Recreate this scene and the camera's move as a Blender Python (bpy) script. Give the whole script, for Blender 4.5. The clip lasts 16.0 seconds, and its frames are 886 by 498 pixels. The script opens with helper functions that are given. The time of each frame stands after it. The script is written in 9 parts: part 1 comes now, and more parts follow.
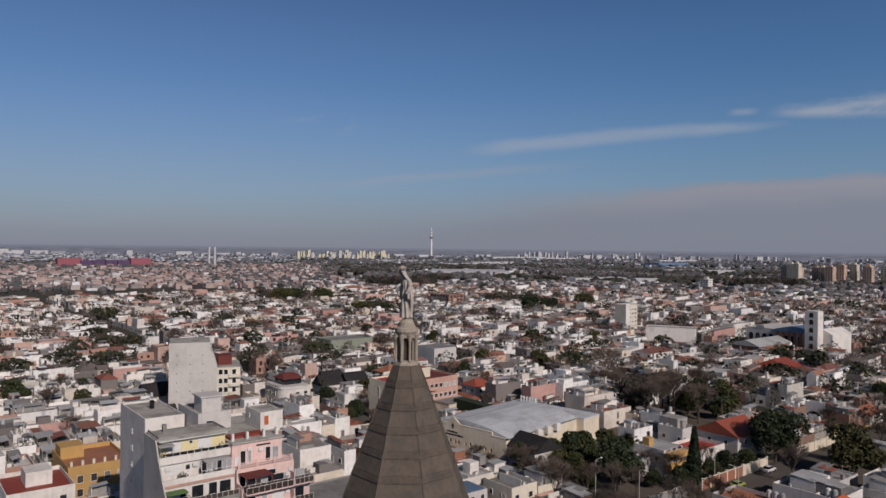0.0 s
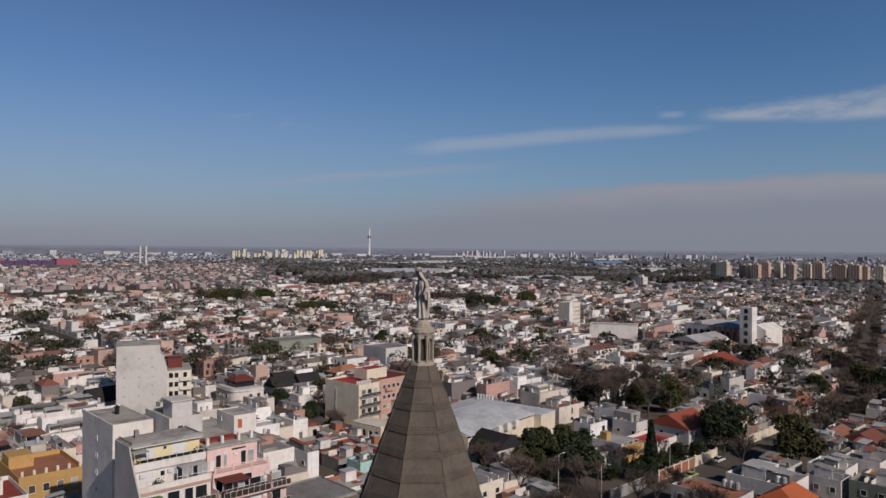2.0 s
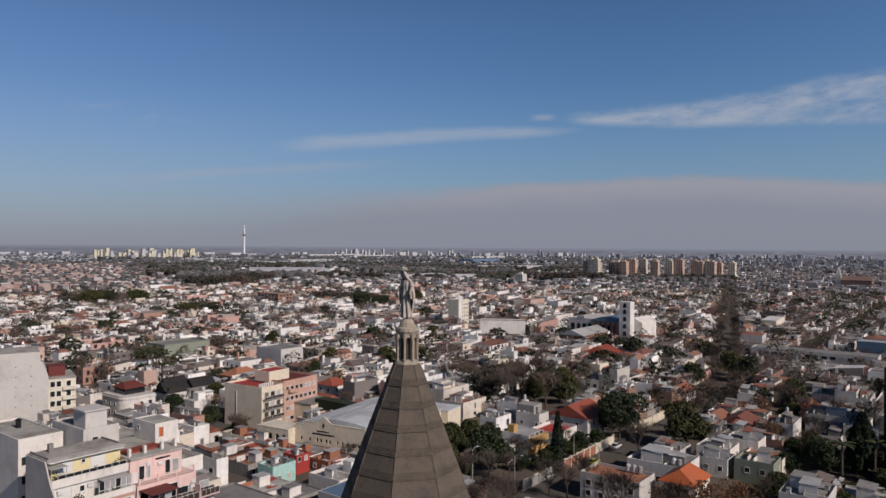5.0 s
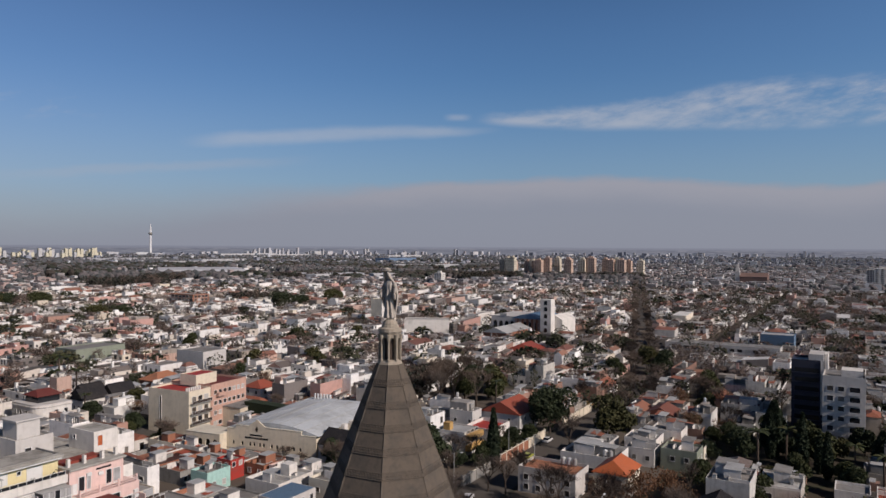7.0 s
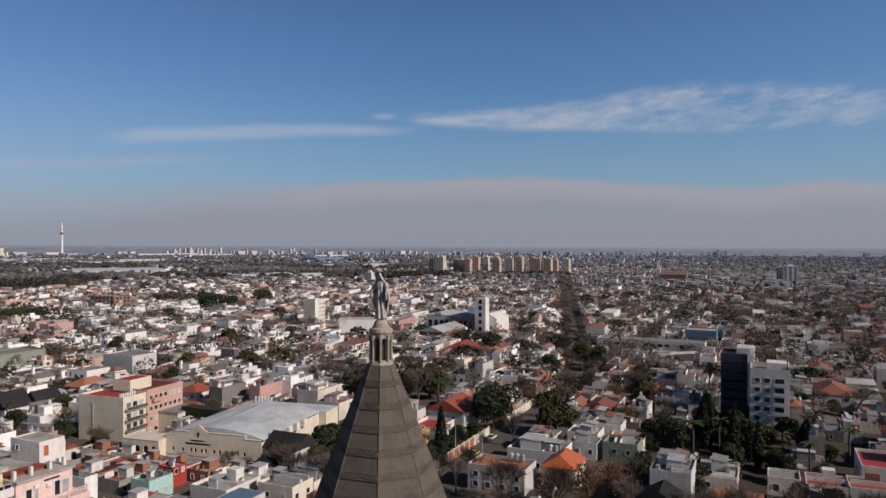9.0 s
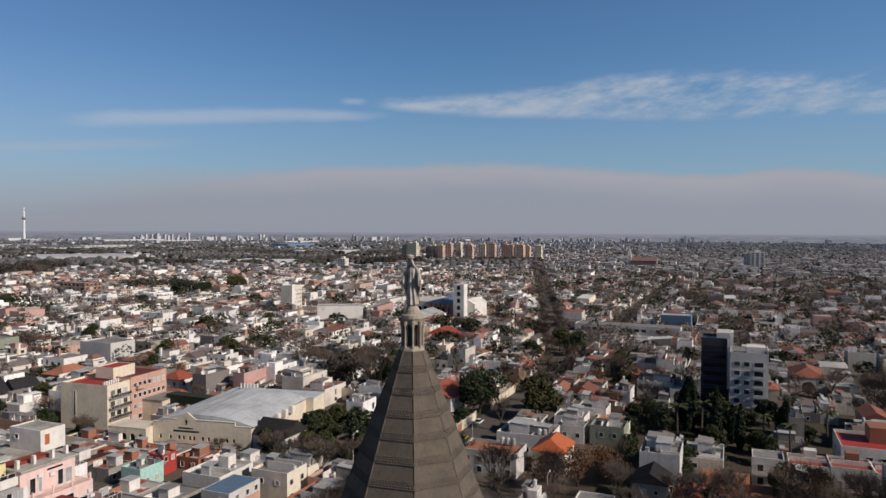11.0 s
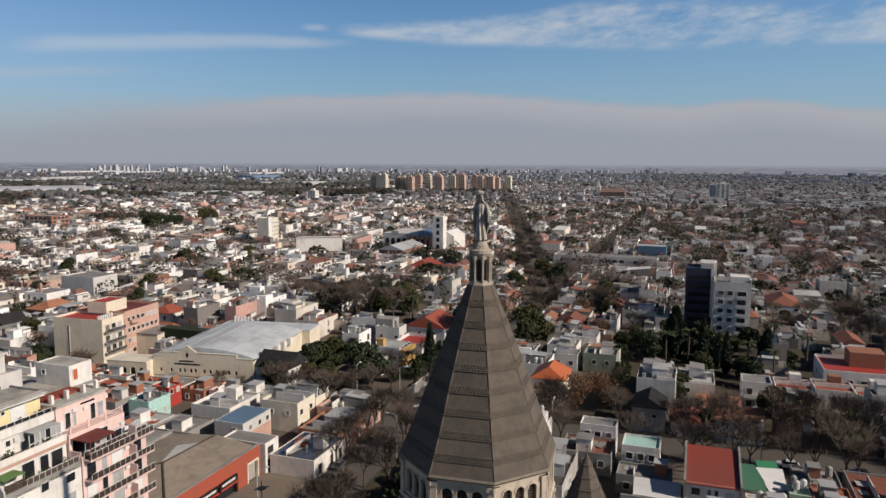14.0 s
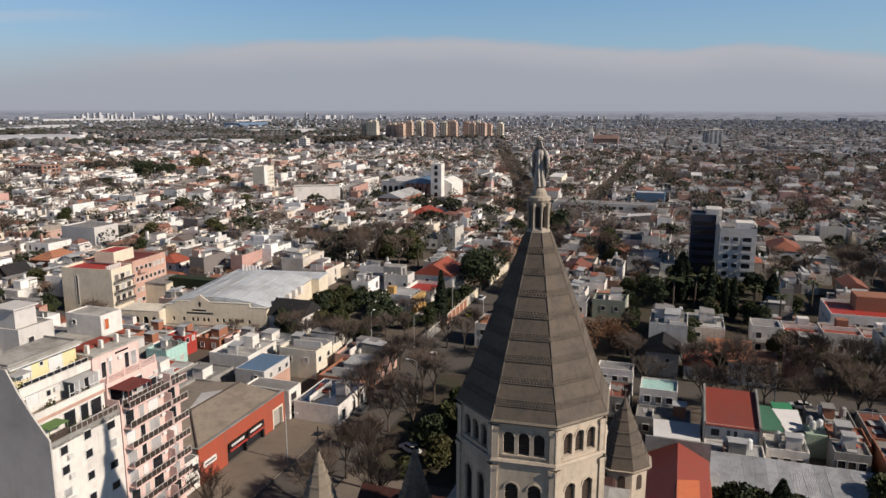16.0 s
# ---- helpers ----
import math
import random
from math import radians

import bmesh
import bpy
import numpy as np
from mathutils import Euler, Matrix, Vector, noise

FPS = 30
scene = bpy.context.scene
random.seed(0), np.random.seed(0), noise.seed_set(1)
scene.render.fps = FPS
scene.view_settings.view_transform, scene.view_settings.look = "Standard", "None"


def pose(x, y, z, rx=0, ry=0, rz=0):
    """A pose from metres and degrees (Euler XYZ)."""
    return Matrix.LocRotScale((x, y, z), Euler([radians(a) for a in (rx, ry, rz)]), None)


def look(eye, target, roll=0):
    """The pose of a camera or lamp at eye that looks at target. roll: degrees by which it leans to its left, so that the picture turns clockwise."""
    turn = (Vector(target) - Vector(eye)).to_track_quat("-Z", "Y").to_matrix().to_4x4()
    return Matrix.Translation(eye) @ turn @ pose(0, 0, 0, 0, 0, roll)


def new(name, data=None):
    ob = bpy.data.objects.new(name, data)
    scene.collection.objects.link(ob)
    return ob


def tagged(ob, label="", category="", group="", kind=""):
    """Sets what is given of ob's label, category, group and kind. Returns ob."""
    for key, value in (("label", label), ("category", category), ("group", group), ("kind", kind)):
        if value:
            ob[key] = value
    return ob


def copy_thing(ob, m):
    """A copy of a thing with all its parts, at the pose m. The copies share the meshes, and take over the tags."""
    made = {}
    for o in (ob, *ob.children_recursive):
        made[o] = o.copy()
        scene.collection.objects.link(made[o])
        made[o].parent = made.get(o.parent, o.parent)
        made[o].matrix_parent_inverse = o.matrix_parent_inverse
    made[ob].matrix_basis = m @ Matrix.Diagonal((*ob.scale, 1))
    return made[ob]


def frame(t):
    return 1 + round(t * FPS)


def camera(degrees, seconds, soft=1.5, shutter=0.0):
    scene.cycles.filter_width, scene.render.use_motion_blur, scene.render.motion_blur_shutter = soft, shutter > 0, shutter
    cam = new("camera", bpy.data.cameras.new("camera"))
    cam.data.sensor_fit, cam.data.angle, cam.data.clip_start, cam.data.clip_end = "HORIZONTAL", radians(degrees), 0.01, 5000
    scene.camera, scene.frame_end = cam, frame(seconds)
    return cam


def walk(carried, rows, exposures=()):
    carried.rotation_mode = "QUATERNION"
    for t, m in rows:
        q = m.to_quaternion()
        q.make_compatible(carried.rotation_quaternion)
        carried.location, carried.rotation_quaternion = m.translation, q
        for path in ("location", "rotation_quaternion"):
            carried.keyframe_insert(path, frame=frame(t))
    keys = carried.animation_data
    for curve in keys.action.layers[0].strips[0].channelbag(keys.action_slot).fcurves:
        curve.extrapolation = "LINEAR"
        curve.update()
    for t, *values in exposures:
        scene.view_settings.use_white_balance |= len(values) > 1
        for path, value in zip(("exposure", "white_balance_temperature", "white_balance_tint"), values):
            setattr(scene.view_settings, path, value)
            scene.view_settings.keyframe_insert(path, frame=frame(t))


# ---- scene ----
cam = camera(63.2, 16.0, 1.5)
PATH = [
    (0, (-2.332, 1.691, 56.799), (-2.322, 3.691, 56.797), 0.6),
    (0.5, (-4.031, 1.452, 56.834), (-3.967, 3.451, 56.833), 0.6),
    (1, (-5.647, 1.321, 56.86), (-5.531, 3.318, 56.858), 0.6),
    (1.5, (-7.284, 1.262, 56.882), (-7.13, 3.256, 56.88), 0.5),
    (2, (-8.859, 1.227, 56.919), (-8.675, 3.218, 56.916), 0.5),
    (2.5, (-10.386, 1.225, 56.942), (-10.154, 3.212, 56.938), 0.5),
    (3, (-11.892, 1.285, 56.935), (-11.604, 3.265, 56.931), 0.5),
    (3.5, (-13.38, 1.405, 56.946), (-13.03, 3.374, 56.941), 0.4),
    (4, (-14.81, 1.546, 56.946), (-14.404, 3.504, 56.941), 0.4),
    (6.5, (-21.94, 2.605, 57.099), (-21.255, 4.484, 57.092), 0.3),
    (7, (-23.299, 2.925, 57.114), (-22.559, 4.783, 57.107), 0.3),
    (7.5, (-24.606, 3.295, 57.109), (-23.813, 5.131, 57.103), 0.3),
    (8, (-25.896, 3.753, 57.121), (-25.056, 5.568, 57.116), 0.3),
    (8.5, (-27.167, 4.276, 57.148), (-26.284, 6.07, 57.143), 0.4),
    (9, (-28.37, 4.83, 57.177), (-27.445, 6.603, 57.169), 0.2),
    (11.5, (-34.308, 7.49, 57.201), (-33.296, 9.214, 57.145), 0.3),
    (12, (-35.59, 8.068, 57.238), (-34.559, 9.78, 57.169), 0.3),
    (12.5, (-36.898, 8.701, 57.331), (-35.854, 10.404, 57.232), 0.5),
    (13, (-38.204, 9.328, 57.353), (-37.148, 11.021, 57.209), 0.4),
    (13.5, (-39.541, 10.13, 57.436), (-38.475, 11.811, 57.245), 0.4),
    (14, (-40.852, 11.059, 57.529), (-39.779, 12.73, 57.294), 0.3),
    (14.5, (-42.111, 12.013, 57.556), (-41.032, 13.675, 57.283), 0.4),
    (15, (-43.388, 12.959, 57.523), (-42.306, 14.612, 57.214), 0.4),
    (15.5, (-44.558, 13.785, 57.464), (-43.475, 15.431, 57.12), 0.3),
    (16, (-45.637, 14.525, 57.422), (-44.55, 16.161, 57.044), 0.1),
]
walk(cam, [(t, look(e, g, r)) for t, e, g, r in PATH],
     [(0, -0.50, 6700, 16), (3.5, -0.38, 6750, 16), (9, -0.15, 6850, 15), (12.5, 0.0, 6980, 11), (14.5, 0.12, 7080, 11), (16, 0.22, 7130, 12)])
# ---------------------------------------------------------------- light
SUN = Vector((0.434, -0.721, 0.540)).normalized()
sun_data = bpy.data.lights.new("sun", "SUN")
sun_data.energy, sun_data.angle, sun_data.color = 4.5, radians(0.55), (1.0, 0.932, 0.865)
sun_lamp = new("sun", sun_data)
sun_lamp.matrix_world = look(SUN * 300, (0, 0, 0))
scene.view_settings.exposure = 0.0

world = bpy.data.worlds.new("sky")
scene.world = world
world.use_nodes = True
wt = world.node_tree
wt.nodes.clear()


class Net:
    """Short hand for wiring nodes."""

    def __init__(self, tree):
        self.t = tree

    def node(self, kind, **kw):
        n = self.t.nodes.new(kind)
        if "operation" in kw:
            n.operation = kw["operation"]
        if "blend" in kw:
            n.blend_type = kw["blend"]
        return n

    def put(self, sock, val):
        if val is None:
            return
        if isinstance(val, bpy.types.NodeSocket):
            self.t.links.new(val, sock)
        else:
            sock.default_value = val

    def math(self, op, a, b=None, c=None, clamp=False):
        n = self.node("ShaderNodeMath", operation=op)
        n.use_clamp = clamp
        for i, v in enumerate((a, b, c)):
            self.put(n.inputs[i], v)
        return n.outputs[0]

    def mix(self, fac, a, b, blend="MIX"):
        n = self.node("ShaderNodeMixRGB", blend=blend)
        for i, v in enumerate((fac, a, b)):
            if isinstance(v, (tuple, list)) and len(v) == 3:
                v = (*v, 1)
            self.put(n.inputs[i], v)
        return n.outputs[0]

    def noise(self, vec, scale, detail=4, rough=0.55):
        n = self.node("ShaderNodeTexNoise")
        self.put(n.inputs["Vector"], vec)
        self.put(n.inputs["Scale"], scale)
        self.put(n.inputs["Detail"], detail)
        self.put(n.inputs["Roughness"], rough)
        return n.outputs[0]

    def ramp(self, fac, stops, kind="LINEAR"):
        n = self.node("ShaderNodeValToRGB")
        n.color_ramp.interpolation = kind
        el = n.color_ramp.elements
        while len(el) < len(stops):
            el.new(0.5)
        for e, (p, c) in zip(el, stops):
            e.position = p
            e.color = (*c, 1) if len(c) == 3 else c
        self.put(n.inputs[0], fac)
        return n.outputs[0]

    def span(self, val, a, b):
        n = self.node("ShaderNodeMapRange")
        n.interpolation_type = "SMOOTHSTEP"
        self.put(n.inputs[0], val)
        self.put(n.inputs[1], a)
        self.put(n.inputs[2], b)
        return n.outputs[0]

    def turned(self, vec, angle):
        n = self.node("ShaderNodeMapping")
        self.put(n.inputs["Vector"], vec)
        n.inputs["Rotation"].default_value = (0, 0, radians(angle))
        return n.outputs[0]

    def scaled(self, vec, s):
        n = self.node("ShaderNodeMapping")
        self.put(n.inputs["Vector"], vec)
        n.inputs["Scale"].default_value = s
        return n.outputs[0]


def make_sky():
    w = Net(wt)
    sky = w.node("ShaderNodeTexSky")
    sky.sky_type, sky.sun_disc = "NISHITA", False
    sky.sun_elevation, sky.sun_rotation = radians(32.7), radians(149)
    sky.altitude, sky.air_density, sky.dust_density, sky.ozone_density = 60, 1.0, 0.6, 2.5
    tc = w.node("ShaderNodeTexCoord")
    sep = w.node("ShaderNodeSeparateXYZ")
    wt.links.new(tc.outputs["Generated"], sep.inputs[0])
    x, y, z = sep.outputs
    az = w.math("MULTIPLY", w.math("ARCTAN2", x, y), 57.2958)
    el = w.math("MULTIPLY", w.math("ARCSINE", z), 57.2958)
    comb = w.node("ShaderNodeCombineXYZ")
    w.put(comb.inputs[0], az)
    w.put(comb.inputs[1], el)
    plane = comb.outputs[0]
    side = w.math("DIVIDE", w.math("ADD", az, 40.0), 120.0)

    def curve(*stops):
        """A smooth height in degrees along the azimuth."""
        c = w.ramp(side, [((p + 40.0) / 120.0, (v / 15.0,) * 3) for p, v in stops], "CARDINAL")
        return w.math("MULTIPLY", c, 15.0)

    def inside(val, centre, half, soft):
        d = w.math("DIVIDE", w.math("ABSOLUTE", w.math("SUBTRACT", val, centre)), half)
        return w.math("SUBTRACT", 1.0, w.span(d, 1.0 - soft, 1.0 + soft * 0.4))

    def stretch(lo0, lo1, hi0, hi1):
        return w.math("MULTIPLY", w.span(az, lo0, lo1), w.math("SUBTRACT", 1.0, w.span(az, hi0, hi1)))

    wisps = w.noise(w.scaled(plane, (0.24, 0.75, 1)), 1.0, 8, 0.62)
    lumps = w.noise(w.scaled(plane, (0.13, 0.4, 1)), 1.0, 4, 0.55)
    fine = w.noise(w.scaled(plane, (0.55, 1.5, 1)), 1.0, 7, 0.68)
    # slanted fibres inside the cirrus
    fibre = w.noise(w.scaled(w.turned(plane, -12.0), (0.30, 0.95, 1)), 1.0, 7, 0.66)
    ragged = w.math("ADD", el, w.math("MULTIPLY", w.math("SUBTRACT", wisps, 0.5), 1.5))
    # grey haze over the horizon; its upper edge is a flat cloud bank that is sharper to one side
    haze = w.math("SUBTRACT", 1.0, w.span(el, -1.0, 14.0))
    edge = curve((-40, 2.4), (-12, 3.0), (2, 3.9), (15, 4.7), (28, 5.3), (37, 5.3), (44, 4.8), (51, 4.35), (56, 4.65), (63, 3.9), (80, 3.6))
    rough = w.math("ADD", el, w.math("ADD", w.math("MULTIPLY", w.math("SUBTRACT", lumps, 0.5), 0.9), w.math("MULTIPLY", w.math("SUBTRACT", fine, 0.5), 0.5)))
    firm = w.span(az, -8.0, 22.0)
    reach = w.math("SUBTRACT", 4.6, w.math("MULTIPLY", firm, 4.1))
    low = w.math("SUBTRACT", 1.0, w.span(rough, w.math("SUBTRACT", edge, reach), w.math("ADD", edge, w.math("ADD", 0.12, w.math("MULTIPLY", reach, 0.35)))))
    crest = w.math("MULTIPLY", low, w.span(rough, w.math("SUBTRACT", edge, 2.6), w.math("SUBTRACT", edge, 0.25)))
    bank = w.math("MULTIPLY", crest, w.math("ADD", 0.25, w.math("MULTIPLY", firm, 0.75)))
    # cirrus: a slim streak that rises, then a broader ragged field
    slim = inside(w.math("ADD", el, w.math("MULTIPLY", w.math("SUBTRACT", wisps, 0.5), 0.5)), curve((-10, 7.2), (2, 7.72), (12.5, 8.68), (25, 9.15), (40, 9.5)), curve((-2, 0.3), (4, 0.55), (14, 0.6), (22, 0.45), (27, 0.25)), 0.85)
    slim = w.math("MULTIPLY", w.math("MULTIPLY", slim, stretch(1.0, 6.0, 21.0, 27.0)), w.math("ADD", 0.62, w.math("MULTIPLY", fine, 0.4)))
    top = curve((20, 9.9), (25, 10.35), (32, 10.9), (37, 11.3), (45, 12.2), (53, 11.7), (60, 11.2), (80, 11.6))
    foot = curve((20, 9.8), (25, 9.55), (32, 9.05), (38, 8.85), (46, 8.5), (54, 8.25), (63, 8.05), (80, 7.6))
    field = w.math("MULTIPLY", w.span(el, w.math("SUBTRACT", foot, 0.15), w.math("ADD", foot, 0.55)), w.math("SUBTRACT", 1.0, w.span(ragged, w.math("SUBTRACT", top, 0.85), w.math("ADD", top, 0.25))))
    tex = w.math("ADD", w.math("MULTIPLY", fibre, 0.35), w.math("ADD", w.math("MULTIPLY", fine, 0.2), w.math("MULTIPLY", lumps, 0.45)))
    hole = w.math("MULTIPLY", w.span(az, 26.0, 56.0), 0.13)
    lowbias = w.math("MULTIPLY", w.span(el, 10.6, 9.0), 0.06)
    body = w.span(tex, w.math("SUBTRACT", w.math("ADD", 0.30, hole), lowbias), w.math("ADD", 0.58, w.math("MULTIPLY", hole, 0.5)))
    field = w.math("MULTIPLY", w.math("MULTIPLY", field, body), stretch(23.5, 27.0, 80.0, 110.0))
    puff = w.math("MULTIPLY", inside(el, 10.15, 0.28, 0.9), stretch(21.5, 22.6, 23.0, 24.2))
    cirrus = w.math("MAXIMUM", w.math("MAXIMUM", w.math("MULTIPLY", slim, 0.72), field), w.math("MULTIPLY", puff, 0.5))
    # a thin second streak lower down, and a few faint flecks
    thin = w.math("MULTIPLY", inside(rough, curve((-14, 4.5), (-5, 5.25), (9.5, 6.55), (20, 7.3)), 0.42, 0.9), stretch(-14.0, -3.0, 4.0, 13.0))
    fleck = w.math("MULTIPLY", w.math("MULTIPLY", inside(el, 9.7, 1.3, 0.95), stretch(-15.0, -10.0, -7.0, -2.5)), w.span(fibre, 0.5, 0.72))
    high = w.span(el, 15.0, 40.0)
    blue = w.mix(w.span(az, -20.0, 34.0), (0.58, 0.79, 1.03), (0.505, 0.80, 1.06))
    blue = w.mix(1.0, blue, w.mix(w.span(az, 24.0, 58.0), (1.0, 1.0, 1.0), (1.24, 1.17, 1.14)), "MULTIPLY")
    deep = w.mix(1.0, sky.outputs[0], w.mix(high, blue, (0.15, 0.19, 0.26)), "MULTIPLY")
    c = w.mix(w.math("MULTIPLY", haze, 0.62), deep, w.mix(w.span(az, -24.0, 24.0), (3.75, 4.2, 5.35), (3.1, 4.15, 5.6)))
    c = w.mix(w.math("MULTIPLY", low, 0.86), c, (3.25, 3.55, 4.38))
    c = w.mix(w.math("MULTIPLY", bank, 0.50), c, (4.75, 4.95, 5.6))
    c = w.mix(w.math("MULTIPLY", cirrus, 0.60), c, (6.0, 6.5, 7.2))
    c = w.mix(w.math("MULTIPLY", thin, 0.24), c, (5.0, 5.3, 6.0))
    c = w.mix(w.math("MULTIPLY", fleck, 0.16), c, (5.6, 6.0, 6.8))
    bg = w.node("ShaderNodeBackground")
    bg.inputs["Strength"].default_value = 0.09
    w.put(bg.inputs["Color"], c)
    out = w.node("ShaderNodeOutputWorld")
    wt.links.new(bg.outputs[0], out.inputs[0])


make_sky()

# ---------------------------------------------------------------- materials
MATS = {}
BASE_SCALE = 0.86  # scales every base colour down, so shade renders darker under a stronger sun


def surface(name, base, rough=0.8, metal=0.0, pick=None, roofs=None, grain=(1.2, 0.12), big=(0.09, 0.10), streak=0.0, bump=0.02, bump_scale=6.0,
            spread=0.0, stain=(0.10, 0.085, 0.07), wave=None, spec=0.3):
    """A weathered surface. base: a colour, or stops of a palette that pick ('object' or 'island') chooses from."""
    m = bpy.data.materials.new(name)
    m.use_nodes = True
    t = m.node_tree
    t.nodes.clear()
    w = Net(t)
    out = w.node("ShaderNodeOutputMaterial")
    bsdf = w.node("ShaderNodeBsdfPrincipled")
    t.links.new(bsdf.outputs[0], out.inputs[0])
    geo = w.node("ShaderNodeNewGeometry")
    pos = geo.outputs["Position"]
    rnd = None
    if pick == "object":
        rnd = w.node("ShaderNodeObjectInfo").outputs["Random"]
    elif pick == "island":
        rnd = geo.outputs["Random Per Island"]
    if isinstance(base[0], (tuple, list)):
        base = [tuple(BASE_SCALE * c for c in s) for s in base]
        n = len(base)
        col = w.ramp(rnd, [(i / n, c) for i, c in enumerate(base)], "CONSTANT")
    else:
        base = tuple(BASE_SCALE * c for c in base)
        col = w.mix(0.0, base, base)
    if rnd is not None:
        wob = w.math("FRACT", w.math("MULTIPLY", rnd, 37.7))
        lo = 1.0 - spread
        v = w.math("ADD", lo, w.math("MULTIPLY", wob, spread * 1.6))
        comb = w.node("ShaderNodeCombineXYZ")
        for i in range(3):
            w.put(comb.inputs[i], v)
        col = w.mix(1.0, col, comb.outputs[0], "MULTIPLY")
    n_big = w.noise(pos, big[0], 4, 0.6)
    n_fine = w.noise(pos, grain[0], 5, 0.65)
    col = w.mix(w.math("MULTIPLY", w.span(n_big, 0.42, 0.72), big[1] * 3.0, clamp=True), col, w.mix(0.6, col, stain))
    col = w.mix(w.math("MULTIPLY", w.span(n_fine, 0.45, 0.75), grain[1] * 3.0, clamp=True), col, w.mix(0.7, col, stain))
    if streak > 0:
        s = w.noise(w.scaled(pos, (1.6, 1.6, 0.12)), 1.0, 4, 0.6)
        col = w.mix(w.math("MULTIPLY", w.span(s, 0.48, 0.74), streak), col, w.mix(0.8, col, stain))
    w.put(bsdf.inputs["Base Color"], col)
    w.put(bsdf.inputs["Roughness"], w.math("ADD", rough - 0.08, w.math("MULTIPLY", n_fine, 0.16), clamp=True))
    bsdf.inputs["Metallic"].default_value = metal
    bsdf.inputs["Specular IOR Level"].default_value = spec
    height = w.noise(pos, bump_scale, 5, 0.65)
    if wave:
        tc = w.node("ShaderNodeTexCoord")
        wv = w.node("ShaderNodeTexWave")
        wv.wave_type, wv.bands_direction = "BANDS", wave[1]
        wv.inputs["Scale"].default_value = wave[0]
        t.links.new(tc.outputs["Object"], wv.inputs["Vector"])
        height = w.math("ADD", w.math("MULTIPLY", height, 0.4), wv.outputs[1])
    b = w.node("ShaderNodeBump")
    b.inputs["Strength"].default_value = 0.5
    b.inputs["Distance"].default_value = bump
    w.put(b.inputs["Height"], height)
    t.links.new(b.outputs[0], bsdf.inputs["Normal"])
    MATS[name] = m
    return m


WALLS = [(0.946, 0.91, 0.874), (0.853, 0.801, 0.738), (0.80, 0.775, 0.74), (0.95, 0.936, 0.905), (0.936, 0.9, 0.863), (0.70, 0.63, 0.55),
         (0.225, 0.20, 0.19), (0.95, 0.931, 0.894), (0.90, 0.87, 0.835), (0.46, 0.27, 0.21), (0.915, 0.879, 0.842), (0.20, 0.178, 0.17),
         (0.603, 0.416, 0.343), (0.884, 0.832, 0.77), (0.374, 0.322, 0.276), (0.95, 0.931, 0.905), (0.80, 0.70, 0.57), (0.60, 0.36, 0.31)]
ROOFS = [(0.336, 0.306, 0.282), (0.18, 0.162, 0.15), (0.648, 0.63, 0.606), (0.29, 0.265, 0.25), (0.33, 0.125, 0.09), (0.12, 0.11, 0.102),
         (0.84, 0.828, 0.804), (0.20, 0.178, 0.172), (0.552, 0.528, 0.498), (0.70, 0.685, 0.67), (0.66, 0.645, 0.625), (0.102, 0.096, 0.09),
         (0.456, 0.426, 0.396), (0.42, 0.40, 0.39), (0.768, 0.75, 0.72), (0.396, 0.36, 0.33)]
m_wall = surface("house_paint", WALLS, 0.85, pick="object", spread=0.10, streak=0.2, grain=(0.8, 0.10), big=(0.12, 0.14))
m_roof = surface("roof_membrane", ROOFS, 0.8, pick="object", spread=0.12, grain=(0.9, 0.2), big=(0.15, 0.25))
# darker, part-brick palettes: the shade on right-hand houses is put into the colour
SHADE_WALLS = [(0.56, 0.53, 0.49), (0.30, 0.17, 0.13), (0.70, 0.68, 0.64), (0.33, 0.29, 0.25), (0.24, 0.21, 0.19), (0.46, 0.42, 0.37), (0.34, 0.20, 0.15), (0.62, 0.58, 0.52)]
SHADE_ROOFS = [(0.17, 0.155, 0.145), (0.26, 0.10, 0.065), (0.12, 0.11, 0.105), (0.34, 0.32, 0.30), (0.09, 0.085, 0.08), (0.20, 0.15, 0.125), (0.50, 0.49, 0.47), (0.15, 0.13, 0.12), (0.30, 0.12, 0.08)]
m_shadewall = surface("shade_side_house_paint", SHADE_WALLS, 0.88, pick="object", spread=0.15, streak=0.5, grain=(0.8, 0.16), big=(0.12, 0.2))
m_shaderoof = surface("shade_side_roof_membrane", SHADE_ROOFS, 0.85, pick="object", spread=0.15, grain=(0.9, 0.25), big=(0.2, 0.3))
m_cshade = surface("shade_side_city_paint", SHADE_WALLS, 0.88, pick="island", spread=0.15, streak=0.4, grain=(0.6, 0.14), big=(0.05, 0.16), bump=0.01)
m_cshaderoof = surface("shade_side_city_roofing", SHADE_ROOFS, 0.85, pick="island", spread=0.16, grain=(0.5, 0.2), big=(0.06, 0.25), bump=0.01)
m_cwall = surface("city_paint", WALLS, 0.85, pick="island", spread=0.14, streak=0.4, grain=(0.6, 0.12), big=(0.05, 0.12), bump=0.01)
m_croof = surface("city_roofing", ROOFS, 0.8, pick="island", spread=0.16, grain=(0.5, 0.2), big=(0.06, 0.2), bump=0.01)
# far walls and roofs, low in contrast: distance haze mixed into the colours
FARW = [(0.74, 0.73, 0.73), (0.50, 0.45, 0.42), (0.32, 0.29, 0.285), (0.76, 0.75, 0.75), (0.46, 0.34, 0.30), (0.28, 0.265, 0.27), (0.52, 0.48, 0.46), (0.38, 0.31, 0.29)]
